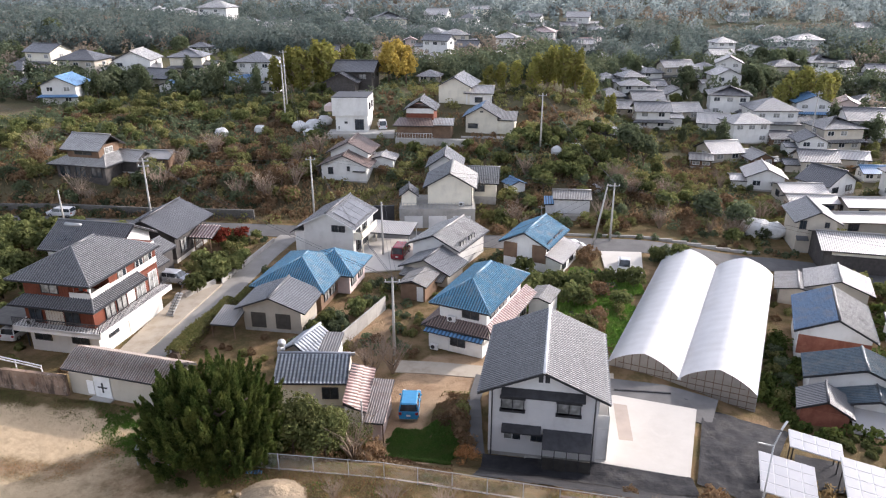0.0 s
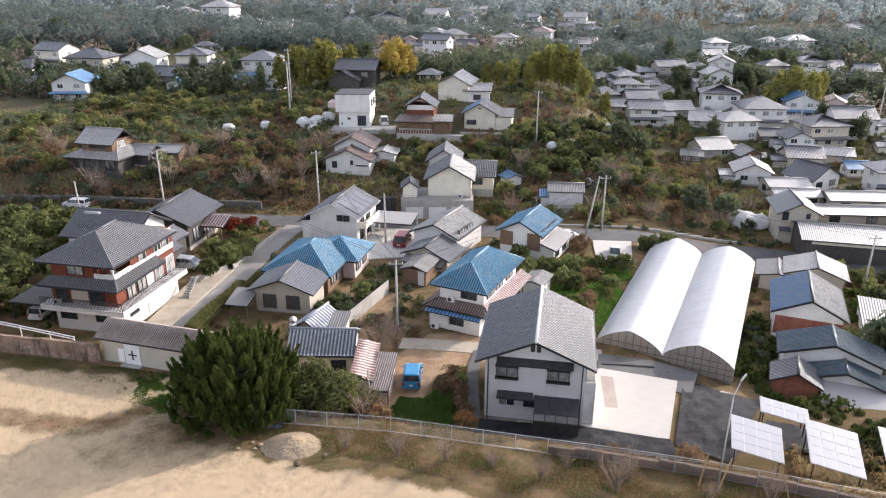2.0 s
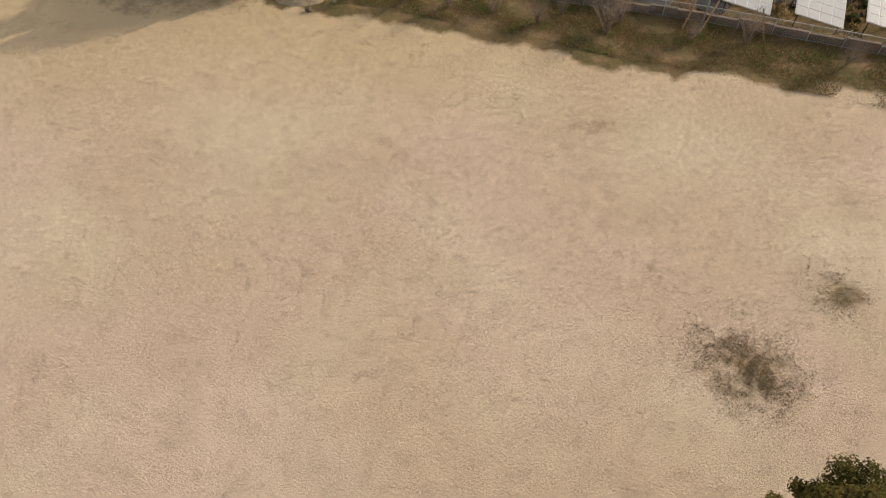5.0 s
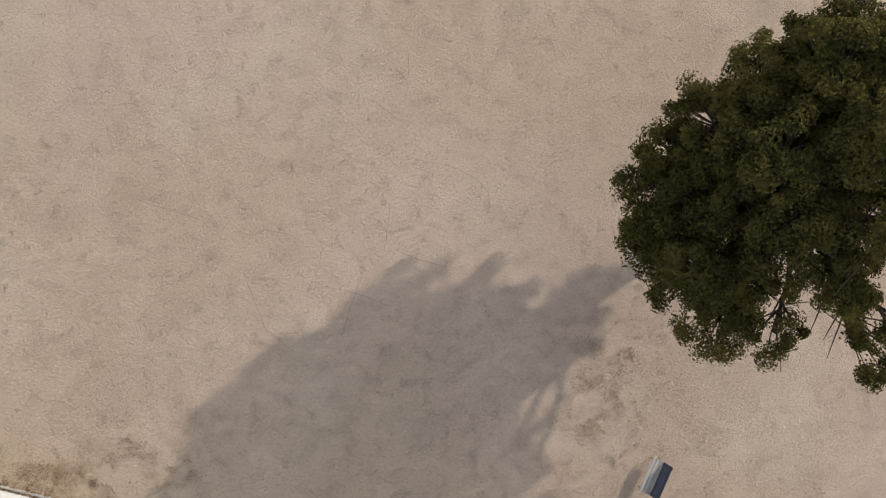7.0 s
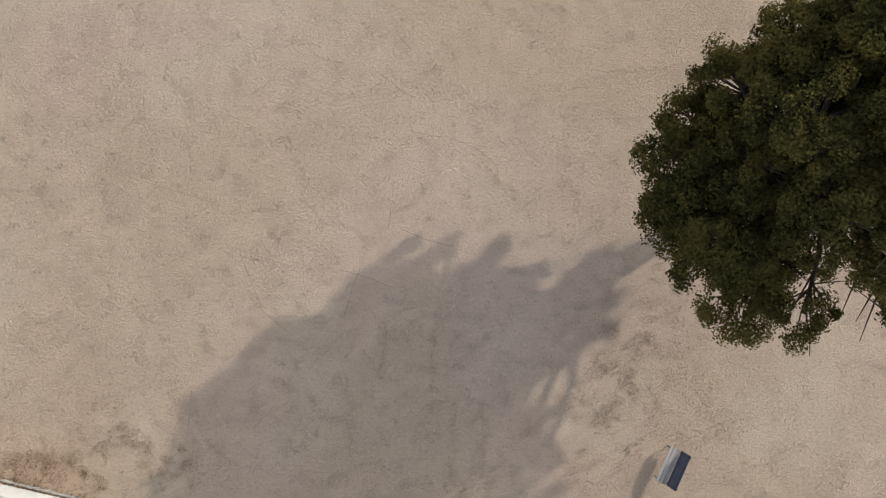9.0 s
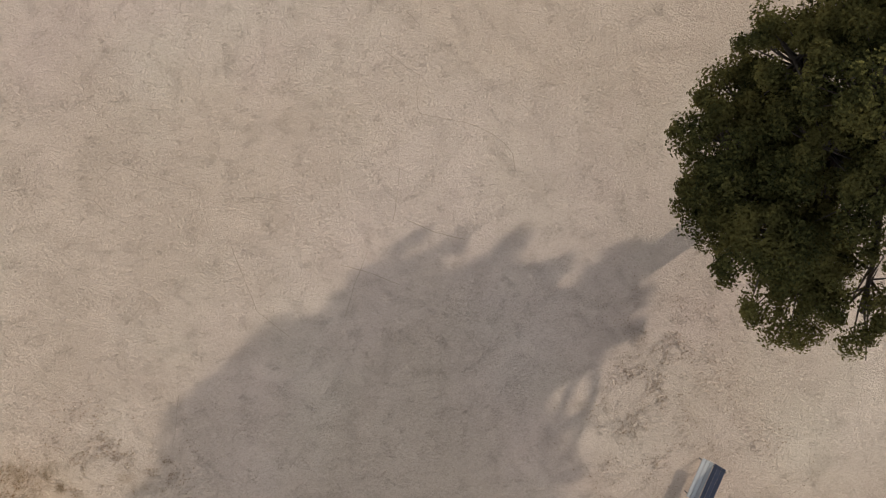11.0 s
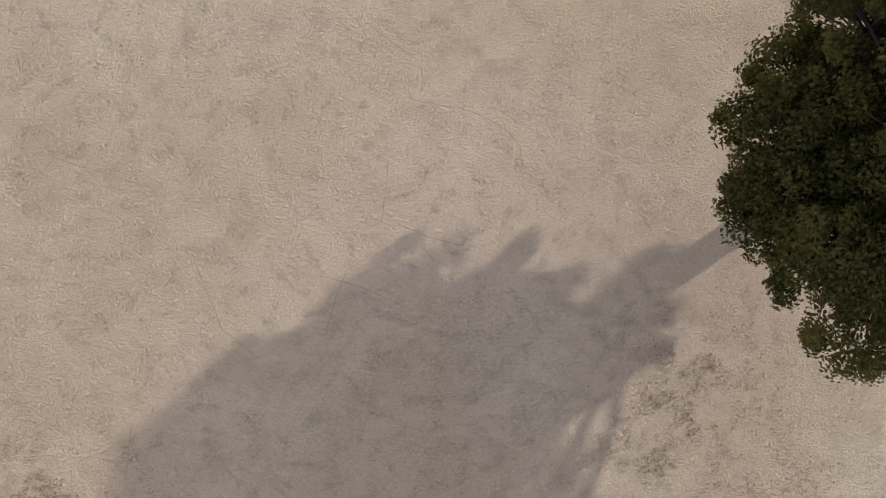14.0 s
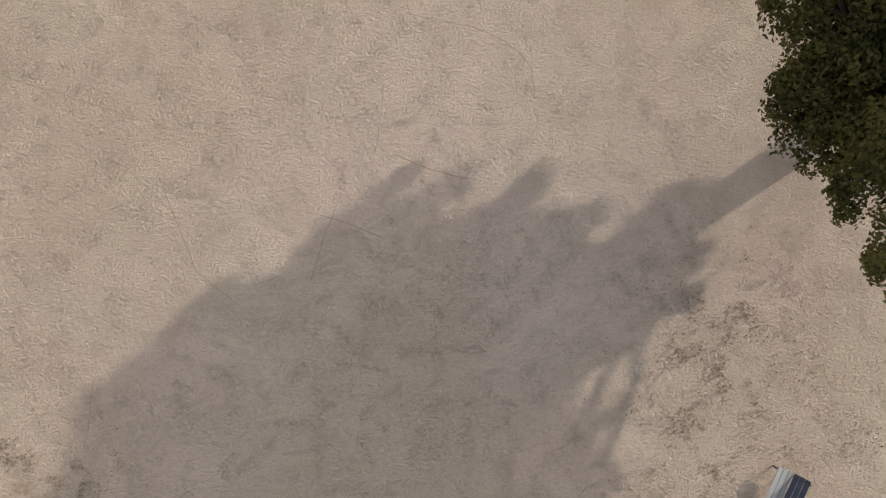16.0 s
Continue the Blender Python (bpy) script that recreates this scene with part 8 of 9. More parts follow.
village_house(-76.2, 228.0, -2, 5.5, 4.4, 1.9, "h", "x", "t_grey", "grey", 1)
village_house(-98.2, 244.5, 1, 4.7, 3.9, 1.9, "g", "x", "t_red", "beige", 1)
village_house(-121.8, 267.9, 7, 6.4, 5.9, 2.0, "g", "x", "m_grey", "grey", 1)
village_house(-171.9, 404.2, -16, 9.5, 7.3, 3.0, "h", "y", "t_grey", "white", 1)
village_house(-64.7, 406.9, -16, 8.9, 8.4, 2.9, "g", "x", "m_white", "white", 1)
village_house(-43.0, 340.6, -8, 9.2, 7.3, 2.9, "h", "x", "t_pale", "white", 1)
village_house(-38.3, 301.7, 6, 8.5, 7.8, 5.0, "h", "y", "t_grey", "white", 2)
village_house(-44.7, 270.1, 9, 6.3, 5.8, 2.0, "h", "x", "t_grey", "white", 1)
village_house(-23.4, 311.1, 9, 14.2, 11.7, 5.5, "h", "y", "t_grey", "cream", 2)
village_house(-12.4, 300.2, 8, 8.8, 7.6, 2.8, "g", "x", "t_grey", "white", 1)
village_house(-4.7, 325.3, -14, 9.5, 9.8, 5.5, "g", "x", "m_white", "white", 2)
village_house(4.1, 317.6, -19, 9.3, 8.1, 3.0, "g", "x", "m_white", "white", 1)
village_house(9.0, 321.0, -13, 8.2, 8.1, 4.8, "h", "x", "t_dark", "grey", 2)
village_house(11.6, 391.4, -18, 7.5, 5.4, 4.4, "g", "y", "m_white", "white", 2)
village_house(6.8, 290.7, -14, 8.5, 7.1, 2.7, "h", "x", "t_grey", "grey", 1)
village_house(20.8, 285.5, -10, 7.6, 7.6, 2.4, "h", "x", "t_dark", "grey", 1)
village_house(-3.4, 223.0, -22, 7.9, 5.7, 4.6, "g", "x", "t_grey", "grey", 2)
village_house(5.9, 228.0, -19, 6.6, 6.4, 2.1, "g", "x", "t_dark", "beige", 1)
village_house(13.5, 205.8, -16, 5.5, 4.9, 1.9, "g", "y", "t_pale", "pink", 1)
village_house(19.7, 224.4, -6, 4.6, 3.4, 1.9, "g", "y", "t_dark", "pink", 1)
village_house(-3.5, 205.7, 10, 5.5, 4.7, 1.9, "h", "x", "t_grey", "grey", 1)
village_house(6.1, 200.0, -10, 4.1, 3.3, 1.9, "h", "x", "t_dark", "grey", 1)
village_house(40.6, 315.6, -16, 10.5, 9.0, 5.5, "h", "y", "t_red", "white", 2)
village_house(46.0, 342.4, -7, 9.2, 8.8, 3.0, "h", "x", "t_pale", "white", 1)
village_house(62.0, 351.0, -16, 10.4, 8.4, 5.5, "g", "x", "m_white", "white", 2)
village_house(60.2, 304.4, 6, 9.5, 7.5, 3.0, "g", "x", "t_red", "grey", 1)
village_house(47.9, 306.0, 8, 8.3, 6.3, 2.7, "h", "x", "t_grey", "grey", 1)
village_house(-4.4, 173.3, -10, 4.6, 4.6, 1.9, "h", "y", "t_grey", "beige", 1)
village_house(-11.2, 233.6, 3, 3.3, 3.1, 3.5, "g", "y", "t_red", "pink", 2)
village_house(31.9, 339.4, -21, 6.5, 5.7, 2.1, "h", "x", "t_grey", "white", 1)
village_house(16.9, 314.5, 7, 6.8, 7.1, 2.2, "g", "y", "t_grey", "white", 1)
village_house(23.7, 386.4, -2, 7.4, 6.2, 2.4, "h", "y", "t_pale", "white", 1)
village_house(41.9, 391.9, 4, 7.5, 7.2, 2.4, "g", "x", "t_grey", "white", 1)
village_house(-31.0, 416.8, -1, 8.0, 7.3, 2.6, "h", "x", "t_grey", "white", 1)
village_house(44.9, 201.0, 9, 6.5, 6.4, 2.1, "h", "x", "t_grey", "white", 1)
village_house(50.6, 197.4, 9, 6.0, 5.9, 3.5, "h", "y", "t_grey", "white", 2)
village_house(57.0, 202.9, 7, 5.4, 4.1, 3.5, "h", "x", "t_grey", "white", 2)
village_house(41.3, 182.5, -1, 6.4, 6.4, 2.1, "h", "x", "t_grey", "beige", 1)
village_house(47.9, 186.4, -2, 6.1, 4.8, 3.6, "h", "x", "t_grey", "white", 2)
village_house(56.0, 193.1, 8, 4.1, 4.1, 1.9, "g", "x", "t_grey", "white", 1)
village_house(64.4, 203.9, 7, 8.2, 5.7, 4.8, "g", "x", "t_grey", "beige", 2)
village_house(71.0, 203.9, -20, 6.9, 6.7, 4.0, "h", "y", "t_grey", "white", 2)
village_house(88.8, 235.5, 6, 6.1, 5.8, 7.3, "h", "x", "t_pale", "white", 4)
village_house(78.0, 203.4, -17, 6.4, 6.7, 5.8, "g", "y", "t_pale", "white", 3)
village_house(97.2, 230.0, 6, 7.3, 6.1, 4.3, "g", "y", "t_pale", "white", 2)
village_house(110.5, 246.3, -6, 7.2, 6.3, 4.2, "h", "x", "t_pale", "white", 2)
village_house(116.9, 239.3, -4, 8.8, 6.7, 5.2, "h", "x", "t_pale", "white", 2)
village_house(115.0, 234.4, -3, 5.0, 5.2, 1.9, "g", "x", "t_grey", "grey", 1)
village_house(95.7, 207.2, 2, 7.0, 5.9, 4.1, "h", "x", "t_dark", "beige", 2)
village_house(107.5, 209.2, 4, 8.4, 6.3, 4.9, "h", "y", "t_grey", "white", 2)
village_house(116.1, 216.0, -6, 6.9, 5.0, 2.2, "g", "x", "t_pale", "white", 1)
village_house(110.2, 209.4, -13, 5.4, 5.5, 3.5, "g", "x", "t_grey", "white", 2)
village_house(92.5, 192.1, 9, 4.6, 4.1, 1.9, "g", "x", "m_white", "white", 1)
village_house(91.7, 182.3, -3, 8.6, 6.4, 2.7, "g", "y", "t_red", "white", 1)
village_house(86.9, 172.0, -9, 7.6, 6.9, 4.5, "g", "y", "m_blue", "grey", 2)
village_house(95.2, 172.6, -22, 6.6, 6.6, 3.8, "g", "y", "t_red", "pink", 2)
village_house(67.8, 174.3, -14, 8.8, 7.0, 5.2, "h", "y", "t_dark", "white", 2)
village_house(56.6, 170.7, 3, 6.9, 6.0, 2.2, "g", "x", "m_white", "beige", 1)
village_house(60.3, 163.2, -18, 6.4, 6.8, 2.1, "g", "x", "m_white", "white", 1)
village_house(42.5, 173.4, -12, 5.9, 5.3, 1.9, "g", "x", "t_pale", "beige", 1)
village_house(49.6, 177.6, 0, 7.3, 7.7, 2.3, "g", "x", "t_grey", "beige", 1)
village_house(46.8, 164.1, -5, 7.4, 6.1, 4.3, "g", "x", "t_grey", "white", 2)
village_house(29.1, 138.0, -8, 6.6, 6.2, 2.1, "h", "x", "t_dark", "darkwall", 1)
village_house(66.1, 156.1, 5, 8.0, 6.5, 4.7, "h", "x", "t_pale", "white", 2)
village_house(56.9, 144.3, 10, 6.6, 6.6, 2.1, "g", "x", "m_white", "beige", 1)
village_house(74.2, 162.9, -3, 9.4, 8.6, 5.5, "h", "x", "t_grey", "white", 2)
village_house(75.7, 147.7, -8, 5.5, 5.9, 3.5, "g", "y", "t_grey", "white", 2)
village_house(84.0, 152.1, 5, 8.7, 7.2, 5.1, "h", "y", "t_grey", "beige", 2)
village_house(92.6, 157.9, -9, 8.7, 8.2, 5.1, "g", "x", "t_grey", "grey", 2)
village_house(78.6, 280.8, -12, 7.8, 7.9, 2.5, "g", "y", "t_pale", "grey", 1)
village_house(92.8, 295.6, -21, 5.1, 4.0, 1.9, "h", "x", "t_pale", "white", 1)
village_house(112.1, 315.8, -18, 5.6, 5.7, 1.9, "g", "y", "t_grey", "white", 1)
village_house(80.4, 132.7, -4, 4.0, 3.4, 1.9, "g", "x", "m_blue", "white", 1)
village_house(148.6, 377.4, -6, 9.0, 6.0, 3.0, "g", "x", "m_white", "white", 1)
village_house(144.4, 338.9, -18, 7.0, 7.6, 2.3, "g", "y", "t_grey", "white", 1)
village_house(109.6, 199.7, -14, 5.8, 4.8, 1.9, "h", "x", "t_dark", "white", 1)
village_house(72.5, 171.8, 8, 4.8, 3.4, 1.9, "g", "y", "t_grey", "white", 1)
village_house(58.7, 184.8, 3, 5.4, 5.5, 1.9, "g", "y", "m_grey", "grey", 1)
village_house(68.2, 330.6, -4, 8.6, 6.8, 2.8, "h", "x", "t_grey", "white", 1)
village_house(82.1, 336.7, 8, 6.6, 6.2, 2.1, "g", "y", "t_grey", "white", 1)
village_house(67.8, 294.3, -20, 5.8, 5.7, 1.9, "h", "y", "t_grey", "beige", 1)
village_house(184.5, 328.4, 1, 8.2, 7.9, 2.6, "g", "x", "t_grey", "white", 1)
village_house(-153.3, 277.2, -14, 6.0, 6.2, 1.9, "g", "y", "t_grey", "beige", 1)
village_house(-151.8, 304.0, -4, 6.5, 5.5, 2.1, "h", "y", "t_grey", "grey", 1)
village_house(-104.8, 177.9, -13, 6.6, 6.1, 2.1, "h", "x", "t_dark", "beige", 1)
village_house(-66.8, 175.7, -3, 4.8, 4.0, 1.9, "g", "y", "m_blue", "white", 1)
village_house(106.7, 183.0, -10, 6.0, 5.8, 1.9, "h", "x", "t_grey", "white", 1)
village_house(121.9, 206.7, -14, 6.1, 6.3, 3.6, "g", "x", "t_grey", "white", 2)
village_house(-25.7, 223.8, -18, 4.3, 3.2, 1.9, "h", "x", "t_grey", "white", 1)
village_house(-35.0, 223.7, -3, 4.3, 4.2, 1.9, "g", "x", "t_dark", "beige", 1)
village_house(47.3, 279.5, -3, 6.1, 6.6, 2.0, "g", "x", "t_grey", "white", 1)
village_house(22.1, 207.4, 9, 4.5, 3.4, 1.9, "h", "y", "t_grey", "white", 1)
village_house(72.5, 154.6, -3, 4.4, 4.7, 1.9, "g", "x", "t_dark", "brownwood", 1)
village_house(50.2, 140.4, -15, 3.8, 2.8, 1.9, "g", "x", "m_grey", "brownwood", 1)
village_house(62.7, 140.9, 6, 4.4, 4.7, 1.9, "g", "y", "t_pale", "brownwood", 1)
village_house(81.0, 141.5, -16, 5.3, 4.0, 1.9, "g", "x", "m_white", "beige", 1)


# more of the town between, set out in loose rows
g = np.random.default_rng(99)
for row, (y, x0, x1, n) in enumerate(((236, 0, 34, 5), (262, -10, 60, 8), (292, -4, 70, 8), (330, 0, 60, 5), (372, 10, 50, 3), (205, 50, 120, 8), (232, 70, 110, 4), (186, 60, 110, 6), (128, 74, 112, 5), (146, 80, 124, 7), (166, 72, 130, 8), (116, 84, 120, 4), (118, 60, 84, 3), (136, 56, 82, 4), (152, 48, 78, 4), (104, 84, 122, 4), (92, 84, 112, 3), (178, 44, 70, 3))):
    for i in range(n):
        x, yy = x0 + (x1 - x0) * (i + g.uniform(0.2, 0.8)) / n, y + g.uniform(-9, 9)
        if free(x, yy + 4, 4.8):
            two = g.random() < 0.55
            village_house(x, yy, float(g.uniform(-25, 12)), float(g.uniform(6, 8.5)), float(g.uniform(5, 7.5)), 4.8 if two else 2.7, "gh"[int(g.integers(2))], "xy"[int(g.integers(2))], ["t_grey", "t_pale", "t_dark", "m_white", "t_grey"][int(g.integers(5))], ["white", "white", "cream", "beige", "grey"][int(g.integers(5))], 2 if two else 1)


# trees among the far houses, and the woods behind
scatter(-150, 170, 172, 250, 60, ["tree", "citrus", "conifer", "olive", "tree", "bare"], 0.8, 1.4, 1.5)
scatter(-120, -42, 170, 188, 60, ["tree", "conifer", "citrus", "bare", "shrub", "olive"], 0.6, 1.0, 0.5)
scatter(40, 120, 150, 215, 60, ["tree", "conifer", "olive", "bare", "shrub"], 0.6, 1.0, 0.5)
scatter(50, 125, 98, 175, 130, ["shrub", "olive", "olive", "bare", "brown"], 0.6, 1.0, 0.7)


def woods(n, y0, y1, seed, mats, size, hmin, hmax, leaves, label, dens=0.0):
    """Far woodland as one mass of leafy crowns, thinned where houses stand."""
    g = np.random.default_rng(seed)
    P, out, done = [], [], 0
    while done < n:
        y = y0 + (y1 - y0) * math.sqrt(g.uniform(0, 1)) if y1 > 500 else g.uniform(y0, y1)
        x = g.uniform(-0.72, 0.72) * (y + 25)
        if noise.noise((x * 0.011, y * 0.011, seed)) < dens or not free(x, y, 2.5):
            continue
        done += 1
        h = g.uniform(hmin, hmax)
        r = h * g.uniform(0.32, 0.5)
        p = g.normal(size=(leaves, 3))
        p /= np.linalg.norm(p, axis=1, keepdims=True)
        p *= (0.7 + 0.3 * g.uniform(0, 1, (leaves, 1)))
        P.append(p * [r, r, h * 0.5] * (1 + 0.25 * np.sin(p[:, :1] * 5 + x) * np.sin(p[:, 2:] * 4 + y)) + [x, y, land(x, y) + h * 0.5])
        out.append(p)
    v, f = leaf_cards(np.concatenate(P), size, None, 1.3, seed, faces=np.concatenate(out))
    tagged(put("woods", mesh_from("woods", v, f, M[mats])), label, "woods", kind="stuff")


woods(1400, 172, 250, 41, "l_wooddark", 0.55, 2.2, 6.5, 150, "mixed evergreen woods among the hillside houses", -0.08)
woods(2400, 225, 345, 46, "l_wood_haze", 0.62, 2.6, 9.0, 150, "evergreen woods between the upper houses, haze put into their colour", -0.3)
woods(700, 170, 340, 42, "l_woodbrown_haze", 0.55, 2.5, 6.0, 80, "brown leafless scrub on the far slopes", 0.05)
woods(4200, 330, 640, 43, "l_ridge_haze", 1.15, 4, 12, 70, "evergreen woods on the far hills, haze put into their colour", -0.4)
woods(1300, 330, 640, 44, "l_woodbrown_haze", 1.1, 4, 9, 55, "brown autumn woods on the far hills", 0.0)
woods(2000, 620, 1000, 45, "l_ridge_haze", 2.2, 7, 13, 40, "wooded ridge behind the village", -0.6)


def undergrowth(n, x0, x1, y0, y1, seed, mat, h0, h1, leaves, label, thr=-0.1, k=0.06, gap=0.6):
    """Low growth filling the ground between the trees, as one mass."""
    g = np.random.default_rng(seed)
    P, out = [], []
    for _ in range(n * 4):
        if len(P) >= n:
            break
        x, y = float(g.uniform(x0, x1)), float(g.uniform(y0, y1))
        if noise.noise((x * k, y * k, seed * 0.7)) < thr or not free(x, y, gap):
            continue
        h = g.uniform(h0, h1)
        r = h * g.uniform(0.6, 1.0)
        p = g.normal(size=(leaves, 3))
        p /= np.linalg.norm(p, axis=1, keepdims=True)
        p *= 0.6 + 0.4 * g.uniform(0, 1, (leaves, 1))
        P.append(np.abs(p * [0, 0, h]) + p * [r, r, 0] + [x, y, land(x, y)])
        out.append(p * [1, 1, 0] + np.abs(p * [0, 0, 1]))
    v, f = leaf_cards(np.concatenate(P), 0.2 + 0.08 * h1, None, 1.4, seed, faces=np.concatenate(out))
    tagged(put("undergrowth", mesh_from("undergrowth", v, f, M[mat])), label, "undergrowth", kind="stuff")


undergrowth(900, -95, 62, 104, 178, 51, "l_olive", 0.6, 1.6, 42, "olive undergrowth covering the hillside", -0.15)
undergrowth(900, -95, 62, 104, 178, 52, "l_dark", 0.7, 2.0, 42, "dark evergreen undergrowth on the hillside", 0.0)
undergrowth(700, -95, 62, 104, 160, 53, "l_brown", 0.5, 1.4, 40, "rusty withered undergrowth on the hillside", 0.0)
undergrowth(130, -84, -28, 108.6, 113.0, 68, "l_brown", 0.7, 1.8, 60, "withered brush hanging over the stone wall", -0.5, 0.1, 0.1)
undergrowth(110, -84, -28, 108.2, 112.0, 69, "l_dark", 0.6, 1.6, 60, "dark evergreen brush along the stone wall", -0.3, 0.12, 0.1)
undergrowth(700, -150, 60, 176, 240, 54, "l_citrus", 0.9, 2.2, 40, "green garden growth between the hillside houses", -0.2)
undergrowth(500, 42, 140, 92, 200, 55, "l_olive", 0.5, 1.4, 38, "garden growth between the houses of the lower town", -0.3)
undergrowth(330, 42, 140, 92, 200, 56, "l_dark", 0.6, 1.6, 38, "dark hedges and shrubs between the houses of the lower town", -0.1)
undergrowth(240, -44, 60, 60, 100, 57, "l_olive", 0.3, 0.8, 60, "low garden weeds between the village houses", -0.05, 0.15, 0.3)
undergrowth(200, -44, 60, 60, 100, 58, "l_dark", 0.4, 1.1, 60, "dark garden shrubs between the village houses", 0.05, 0.15, 0.3)
undergrowth(120, -44, 60, 60, 100, 59, "l_brown", 0.3, 0.8, 60, "withered garden growth between the village houses", 0.0, 0.15, 0.3)
undergrowth(160, -86, -43, 64, 104, 60, "l_citrus", 0.6, 1.3, 60, "green growth under the citrus trees", -0.3, 0.1, 0.3)
undergrowth(50, -15.5, -11.6, 65, 80, 61, "l_dark", 0.4, 1.4, 90, "crowded evergreen garden shrubs behind the block wall", -0.3, 0.15, 0.2)
undergrowth(90, 40, 64, 46, 80, 62, "l_conifer", 0.6, 2.2, 90, "dark shaded bushes beside the lower houses", -0.3, 0.1, 0.2)
undergrowth(60, 28.5, 36, 52, 88, 63, "l_conifer", 0.5, 1.3, 80, "dark hedge growth along the greenhouse", -0.5, 0.1, 0.1)
undergrowth(70, 28, 46, 42, 57, 64, "l_conifer", 0.3, 1.0, 80, "dark weeds below the solar tables and sheds", -0.2, 0.15, 0.1)
undergrowth(36, 31, 42, 38, 54, 65, "l_bush", 0.25, 0.7, 70, "dark green weeds round the solar tables", -0.1, 0.2, 0.1)
undergrowth(16, -31.5, -26.0, 80.0, 92.0, 66, "l_citrus", 0.7, 1.5, 220, "clipped green garden shrubs by the parked car", -0.6, 0.2, 0.1)
undergrowth(10, 0.2, 1.2, 50.5, 55.5, 67, "l_brown", 0.4, 0.9, 120, "rusty shrubs beside the earth drive", -0.6, 0.2, 0.1)


# ---- small things in the yard ----
q = np.random.default_rng(77)
bm = bmesh.new()
bmesh.ops.create_grid(bm, x_segments=40, y_segments=40, size=1.0)
for v in bm.verts:
    r = v.co.length
    v.co = Vector((v.co.x * 2.0, v.co.y * 1.5, max(-0.25, 0.7 * (1 - r ** 1.15) + 0.05 * noise.noise(v.co * 3) + 0.03 * noise.noise(v.co * 9))))
me = bpy.data.meshes.new("gravel_mound")
bm.to_mesh(me), bm.free()
M["gravel"] = worn("gravel", (0.33, 0.255, 0.17), (0.27, 0.21, 0.14), 6.0, rough=0.95, stain=(0.22, 0.18, 0.13), stain_scale=1.5, rel=0.8, rel_scale=9, rel_dist=0.06, vary=0)
me.materials.append(M["gravel"])
tagged(put("gravel_mound", me, at=pose(-10.6, 37.6, 0)), "small mound of pale gravel at the yard's edge", "mound")


def stone(x, y, s, label="tan rough stone block lying on sand", mat="gravel"):
    bm = bmesh.new()
    bmesh.ops.create_icosphere(bm, subdivisions=2, radius=s)
    for v in bm.verts:
        v.co *= 1 + 0.35 * noise.noise(v.co * 2.3 / s + Vector((x, y, 1)))
        v.co.z = max(-s * 0.2, v.co.z * 0.65 + s * 0.4)
    me = bpy.data.meshes.new("stone")
    bm.to_mesh(me), bm.free()
    me.materials.append(M[mat])
    tagged(put("stone", me, at=pose(x, y, 0)), label, "stone", "stones in the yard")


for x, y, s in ((-12.6, 37.6, 0.17), (-12.9, 37.2, 0.13), (-11.9, 37.8, 0.15), (-14.0, 37.2, 0.14), (-13.2, 37.9, 0.12), (-8.2, 36.6, 0.13)):
    stone(x, y, s)
stone(-9.8, 35.6, 0.26, "dark round stone lying on sand", "bark")
tarp = thing("blue_sheet", pose(-12.2, 39.4, 0.0) @ Matrix.Diagonal((0.5, 0.7, 0.7, 1)), "crumpled bright blue plastic sheet by the fence", "plastic sheet")
v = [(0.2 * i - 1.0, 0.12 * j, 0.12 + 0.16 * noise.noise((i * 0.7, j * 0.9, 3))) for j in range(5) for i in range(11)]
put("sheet", mesh_from("sheet", v, [(j * 11 + i, j * 11 + i + 1, (j + 1) * 11 + i + 1, (j + 1) * 11 + i) for j in range(4) for i in range(10)], M["m_blue"], [(a[0], a[1]) for a in v], True), tarp)

# brace props against the fence
for i, (x, y, dx) in enumerate(((14.6, 33.6, 0.35), (15.6, 33.2, 0.5), (19.6, 32.4, -0.3))):
    b = Solid().tube([(0, 0, -0.1), (dx * 1.8, 0.7, 1.9)], 0.055, 6)
    tagged(put("timber_prop", b.mesh("timber_prop", M["l_straw"]), at=pose(x, y, 0)), "yellowish timber prop leaning on the fence", "prop", "fence props")

# slatted bench
t = thing("bench", pose(7.45, -14.03, 0, 0, 0, -24) @ Matrix.Diagonal((0.84, 0.84, 0.84, 1)), "weathered slatted bench with dark backrest and steel frame", "bench")
for i in range(3):
    part("seat_slat", Solid().box(-0.42 + i * 0.17, -0.27 + i * 0.17, -0.85, 0.85, 0.40, 0.44), M["concrete"], t, "grey weathered seat slat")
for i in range(3):
    x = 0.12 + i * 0.1
    part("back_slat", Solid().plate([(x, -0.85, 0.44 + i * 0.16), (x + 0.09, -0.85, 0.58 + i * 0.16), (x + 0.09, 0.85, 0.58 + i * 0.16), (x, 0.85, 0.44 + i * 0.16)][::-1], 0.03), M["slat_dark"], t, "dark backrest slat")
for y in (-0.75, 0.75):
    part("leg_frame", Solid().tube([(-0.38, y, 0), (-0.38, y, 0.4), (0.1, y, 0.42), (0.42, y, 0.95)], 0.025, 5).tube([(0.1, y, 0.42), (0.2, y, 0)], 0.025, 5), M["trim_dark"], t)

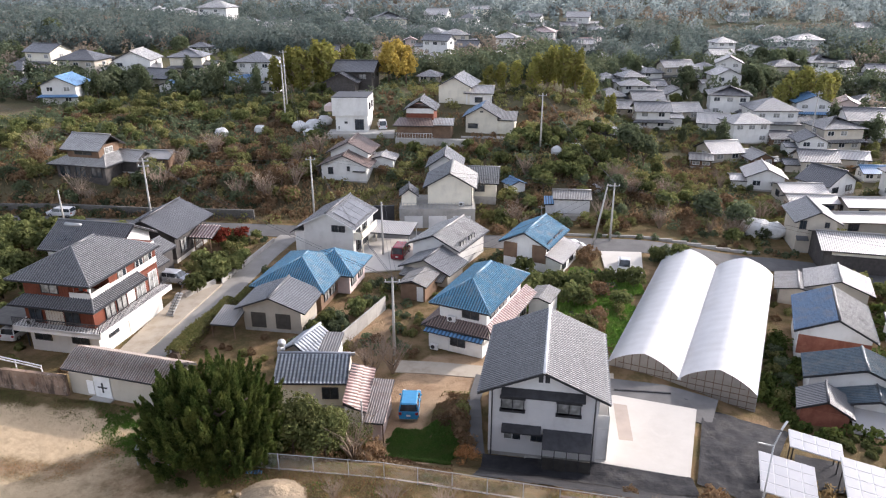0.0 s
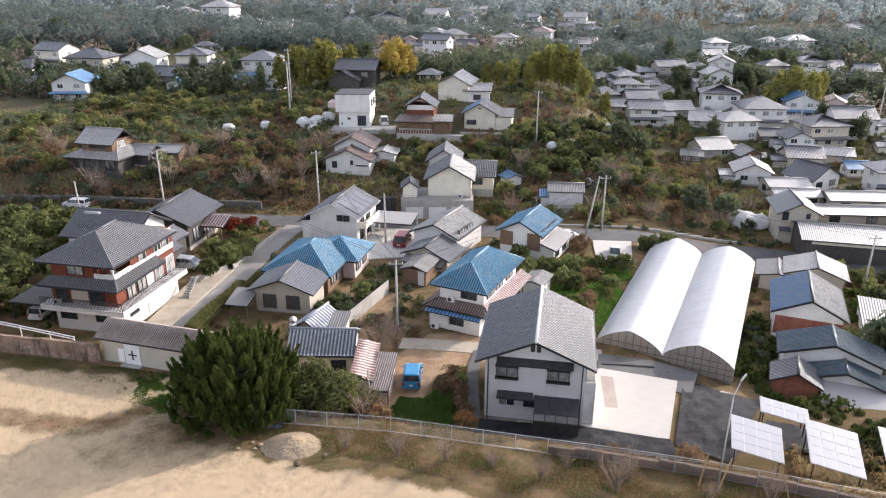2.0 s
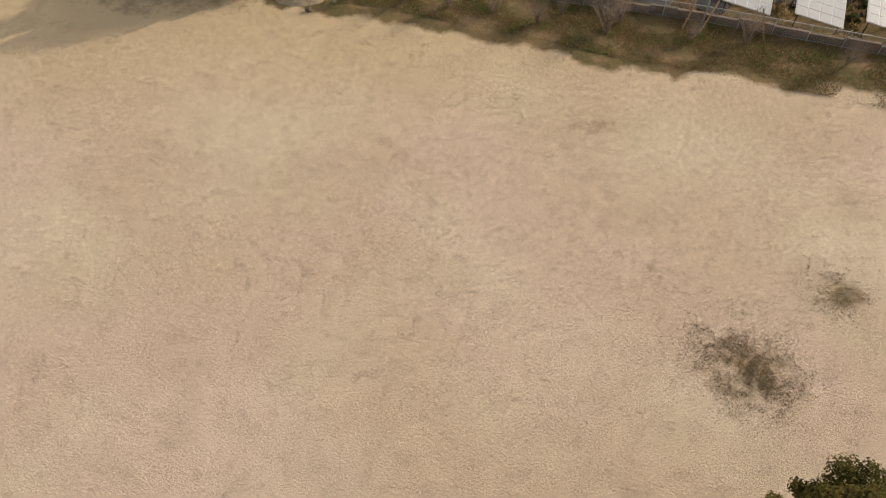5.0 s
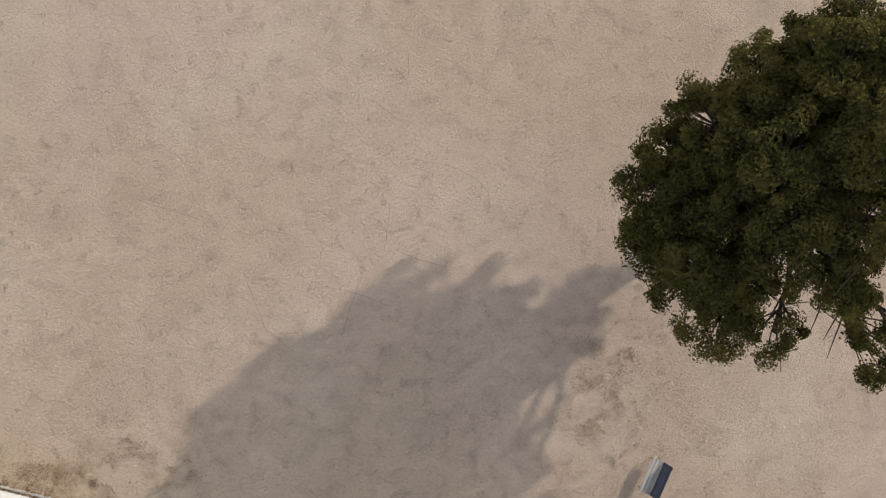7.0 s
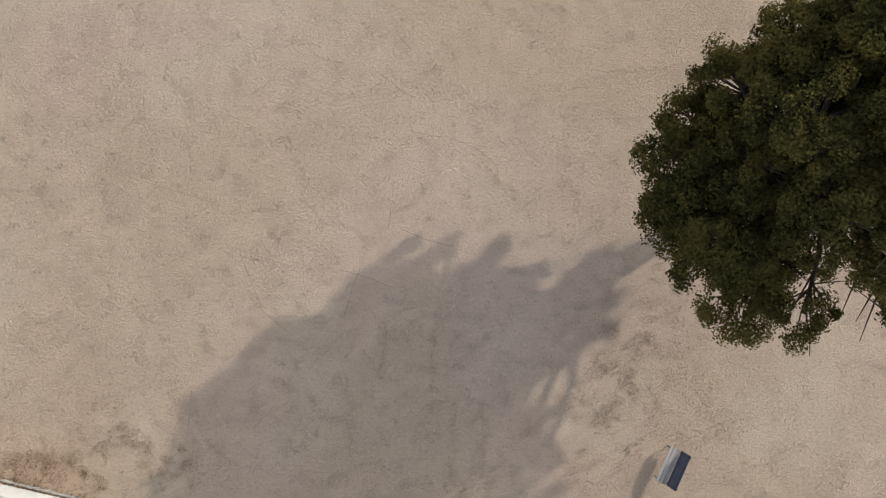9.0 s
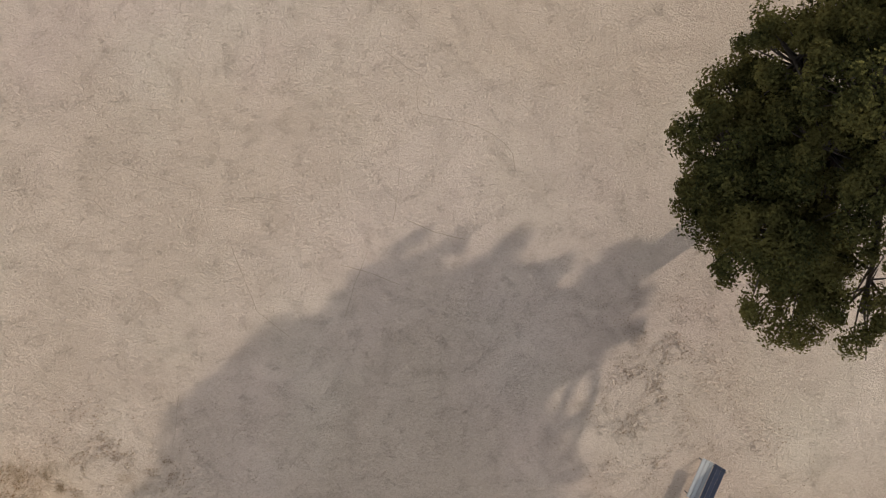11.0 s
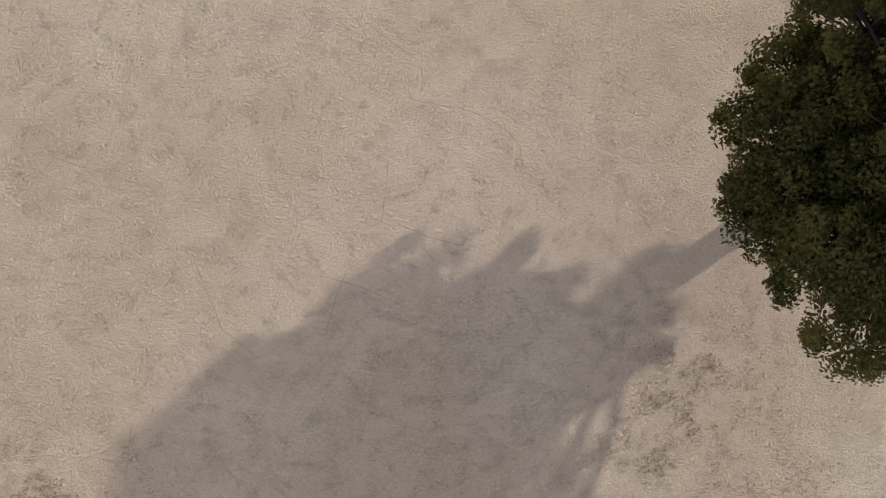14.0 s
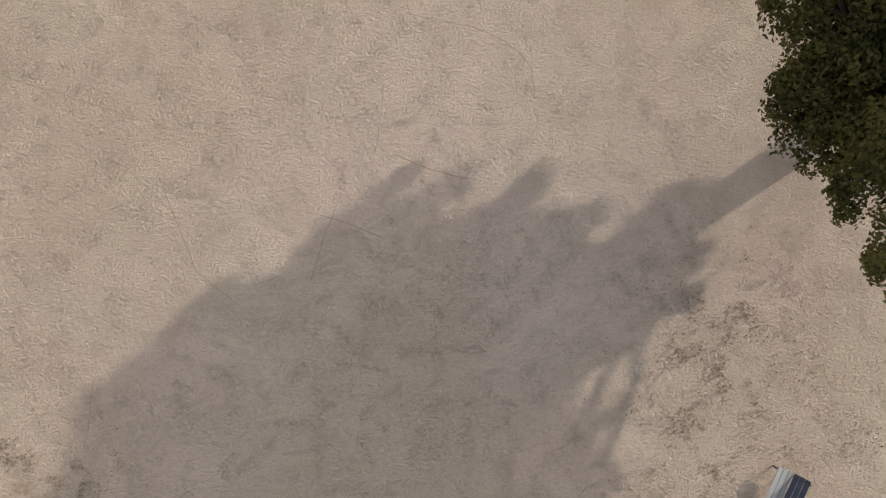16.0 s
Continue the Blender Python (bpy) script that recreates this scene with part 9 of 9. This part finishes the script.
# low school building behind, seen at its roof edge
t = thing("school_building", pose(-14.34, -14.59, 0, 0, 0, -13), "low building edge with white eaves and blue glazed panels", "building")
part("wall", Solid().box(-16, 0.4, -9, -1.0, 0, 2.4), M["white"], t)
part("roof", Solid().box(-16.4, 0.8, -9.4, -0.2, 2.4, 2.62), M["white"], t)
for i in range(9):
    pn = part("roof_panel", Solid().box(-2.0 - i * 2.05, -0.85 - i * 2.05, -1.3, -0.34, 2.62, 2.66), M["t_bluegrey"], t, "blue panel in the white roof edge")
garden_wall("yard_kerb", [(-38.66, -9.38), (-23.22, -13.29), (-18.68, -14.44), (-14.39, -15.50), (-0.06, -19.03)], 0.07, M["concrete"], "thin concrete kerb at the yard's edge", 0.08, 0.3)


# ---- traces on the sand ----
def groove(pts, r=0.026):
    """A low ridge of sand thrown up by a wheel or a stick."""
    P = []
    for a, b in zip(pts, pts[1:]):
        for k in range(6):
            u = k / 6
            P.append((a[0] + (b[0] - a[0]) * u + 0.03 * noise.noise((a[0] + u * 3, a[1], 1)), a[1] + (b[1] - a[1]) * u + 0.03 * noise.noise((a[0], a[1] + u * 3, 5)), 0.0))
    P.append((*pts[-1], 0.0))
    rad = [r * (0.6 + 0.6 * abs(noise.noise((p[0] * 2, p[1] * 2, 9)))) for p in P]
    tagged(put("sand_trace", Solid().tube(P, rad, 5).mesh("sand_trace", M["trace"]), at=pose(0, 0, -0.012)), "faint ridge scratched in the sand", "trace", "traces in the sand")


M["trace"] = worn("sand_ridge", (0.44, 0.335, 0.24), (0.36, 0.275, 0.195), 3.0, rough=0.95, rel=0.4, vary=0)
groove([(-2.37, 0.15), (-2.47, -0.53), (-2.45, -1.03), (-2.35, -1.26)])
groove([(-2.35, -1.26), (-1.81, -1.37), (-1.28, -1.47), (-0.78, -1.56), (-0.28, -1.74), (0.17, -1.97), (0.59, -2.29), (0.88, -2.66), (0.99, -3.27)])
groove([(-3.63, 1.00), (-3.17, 0.62), (-2.67, 0.27), (-2.37, 0.09)])
groove([(-3.07, -3.15), (-3.15, -4.06), (-3.29, -4.97)])
groove([(-2.84, -4.97), (-1.81, -5.43), (-0.79, -5.66)])
groove([(-4.21, -6.11), (-4.67, -7.25), (-5.01, -8.40)])
groove([(-9.68, -3.60), (-9.91, -4.51), (-10.13, -5.42), (-10.36, -6.11)])
groove([(-13.21, -3.14), (-13.66, -3.59), (-13.78, -4.28), (-13.33, -4.85), (-12.64, -5.08)])
groove([(-8.99, -5.88), (-8.09, -8.17), (-6.95, -9.07)])
groove([(-10.83, -11.12), (-10.94, -12.27), (-11.06, -12.94)])
groove([(-8.09, -4.17), (-6.94, -4.40)])
groove([(-5.12, -6.57), (-4.21, -6.80), (-3.07, -7.26)])
groove([(-2.83, 2.32), (-2.37, 1.86)])
groove([(-2.32, 3.01), (-2.32, 2.09)])
groove([(-13.33, -2.92), (-11.96, -3.37), (-10.13, -3.94)])


grass_patch("yard_weeds", "l_weed", 7000, in_spots([(12.3, 9.7, 1.8), (13.4, 8.9, 1.6), (11.6, 10.6, 1.3), (17.9, 13.5, 1.2), (12.6, 8.6, 1.2)], -0.05), 0.04, "sparse dark weeds on the sand", 21, 0.03)
grass_patch("yard_weeds", "l_brown", 5000, in_spots([(-18.01, -14.21, 0.9), (-16.65, -14.30, 0.8), (-14.82, -14.30, 0.5), (-13.76, -15.07, 0.6), (-14.34, -12.95, 1.2), (-13.37, -13.24, 1.0), (-11.44, -13.82, 0.9), (5.73, -9.67, 1.5), (6.31, -8.71, 1.3), (5.15, -13.14, 1.3), (5.35, -11.41, 1.2), (9.11, -12.37, 1.4)], 0.05), 0.04, "sparse brown weeds along the yard's edge", 22, 0.028)
grass_patch("kerb_weeds", "l_brown", 3000, lambda g: (lambda x: (x, -15.50 - (x + 14.39) * 0.247 + g.normal() * 0.22 - 0.15, True))(g.uniform(-30, 0)), 0.1, "rusty weeds along the kerb", 23, 0.06)
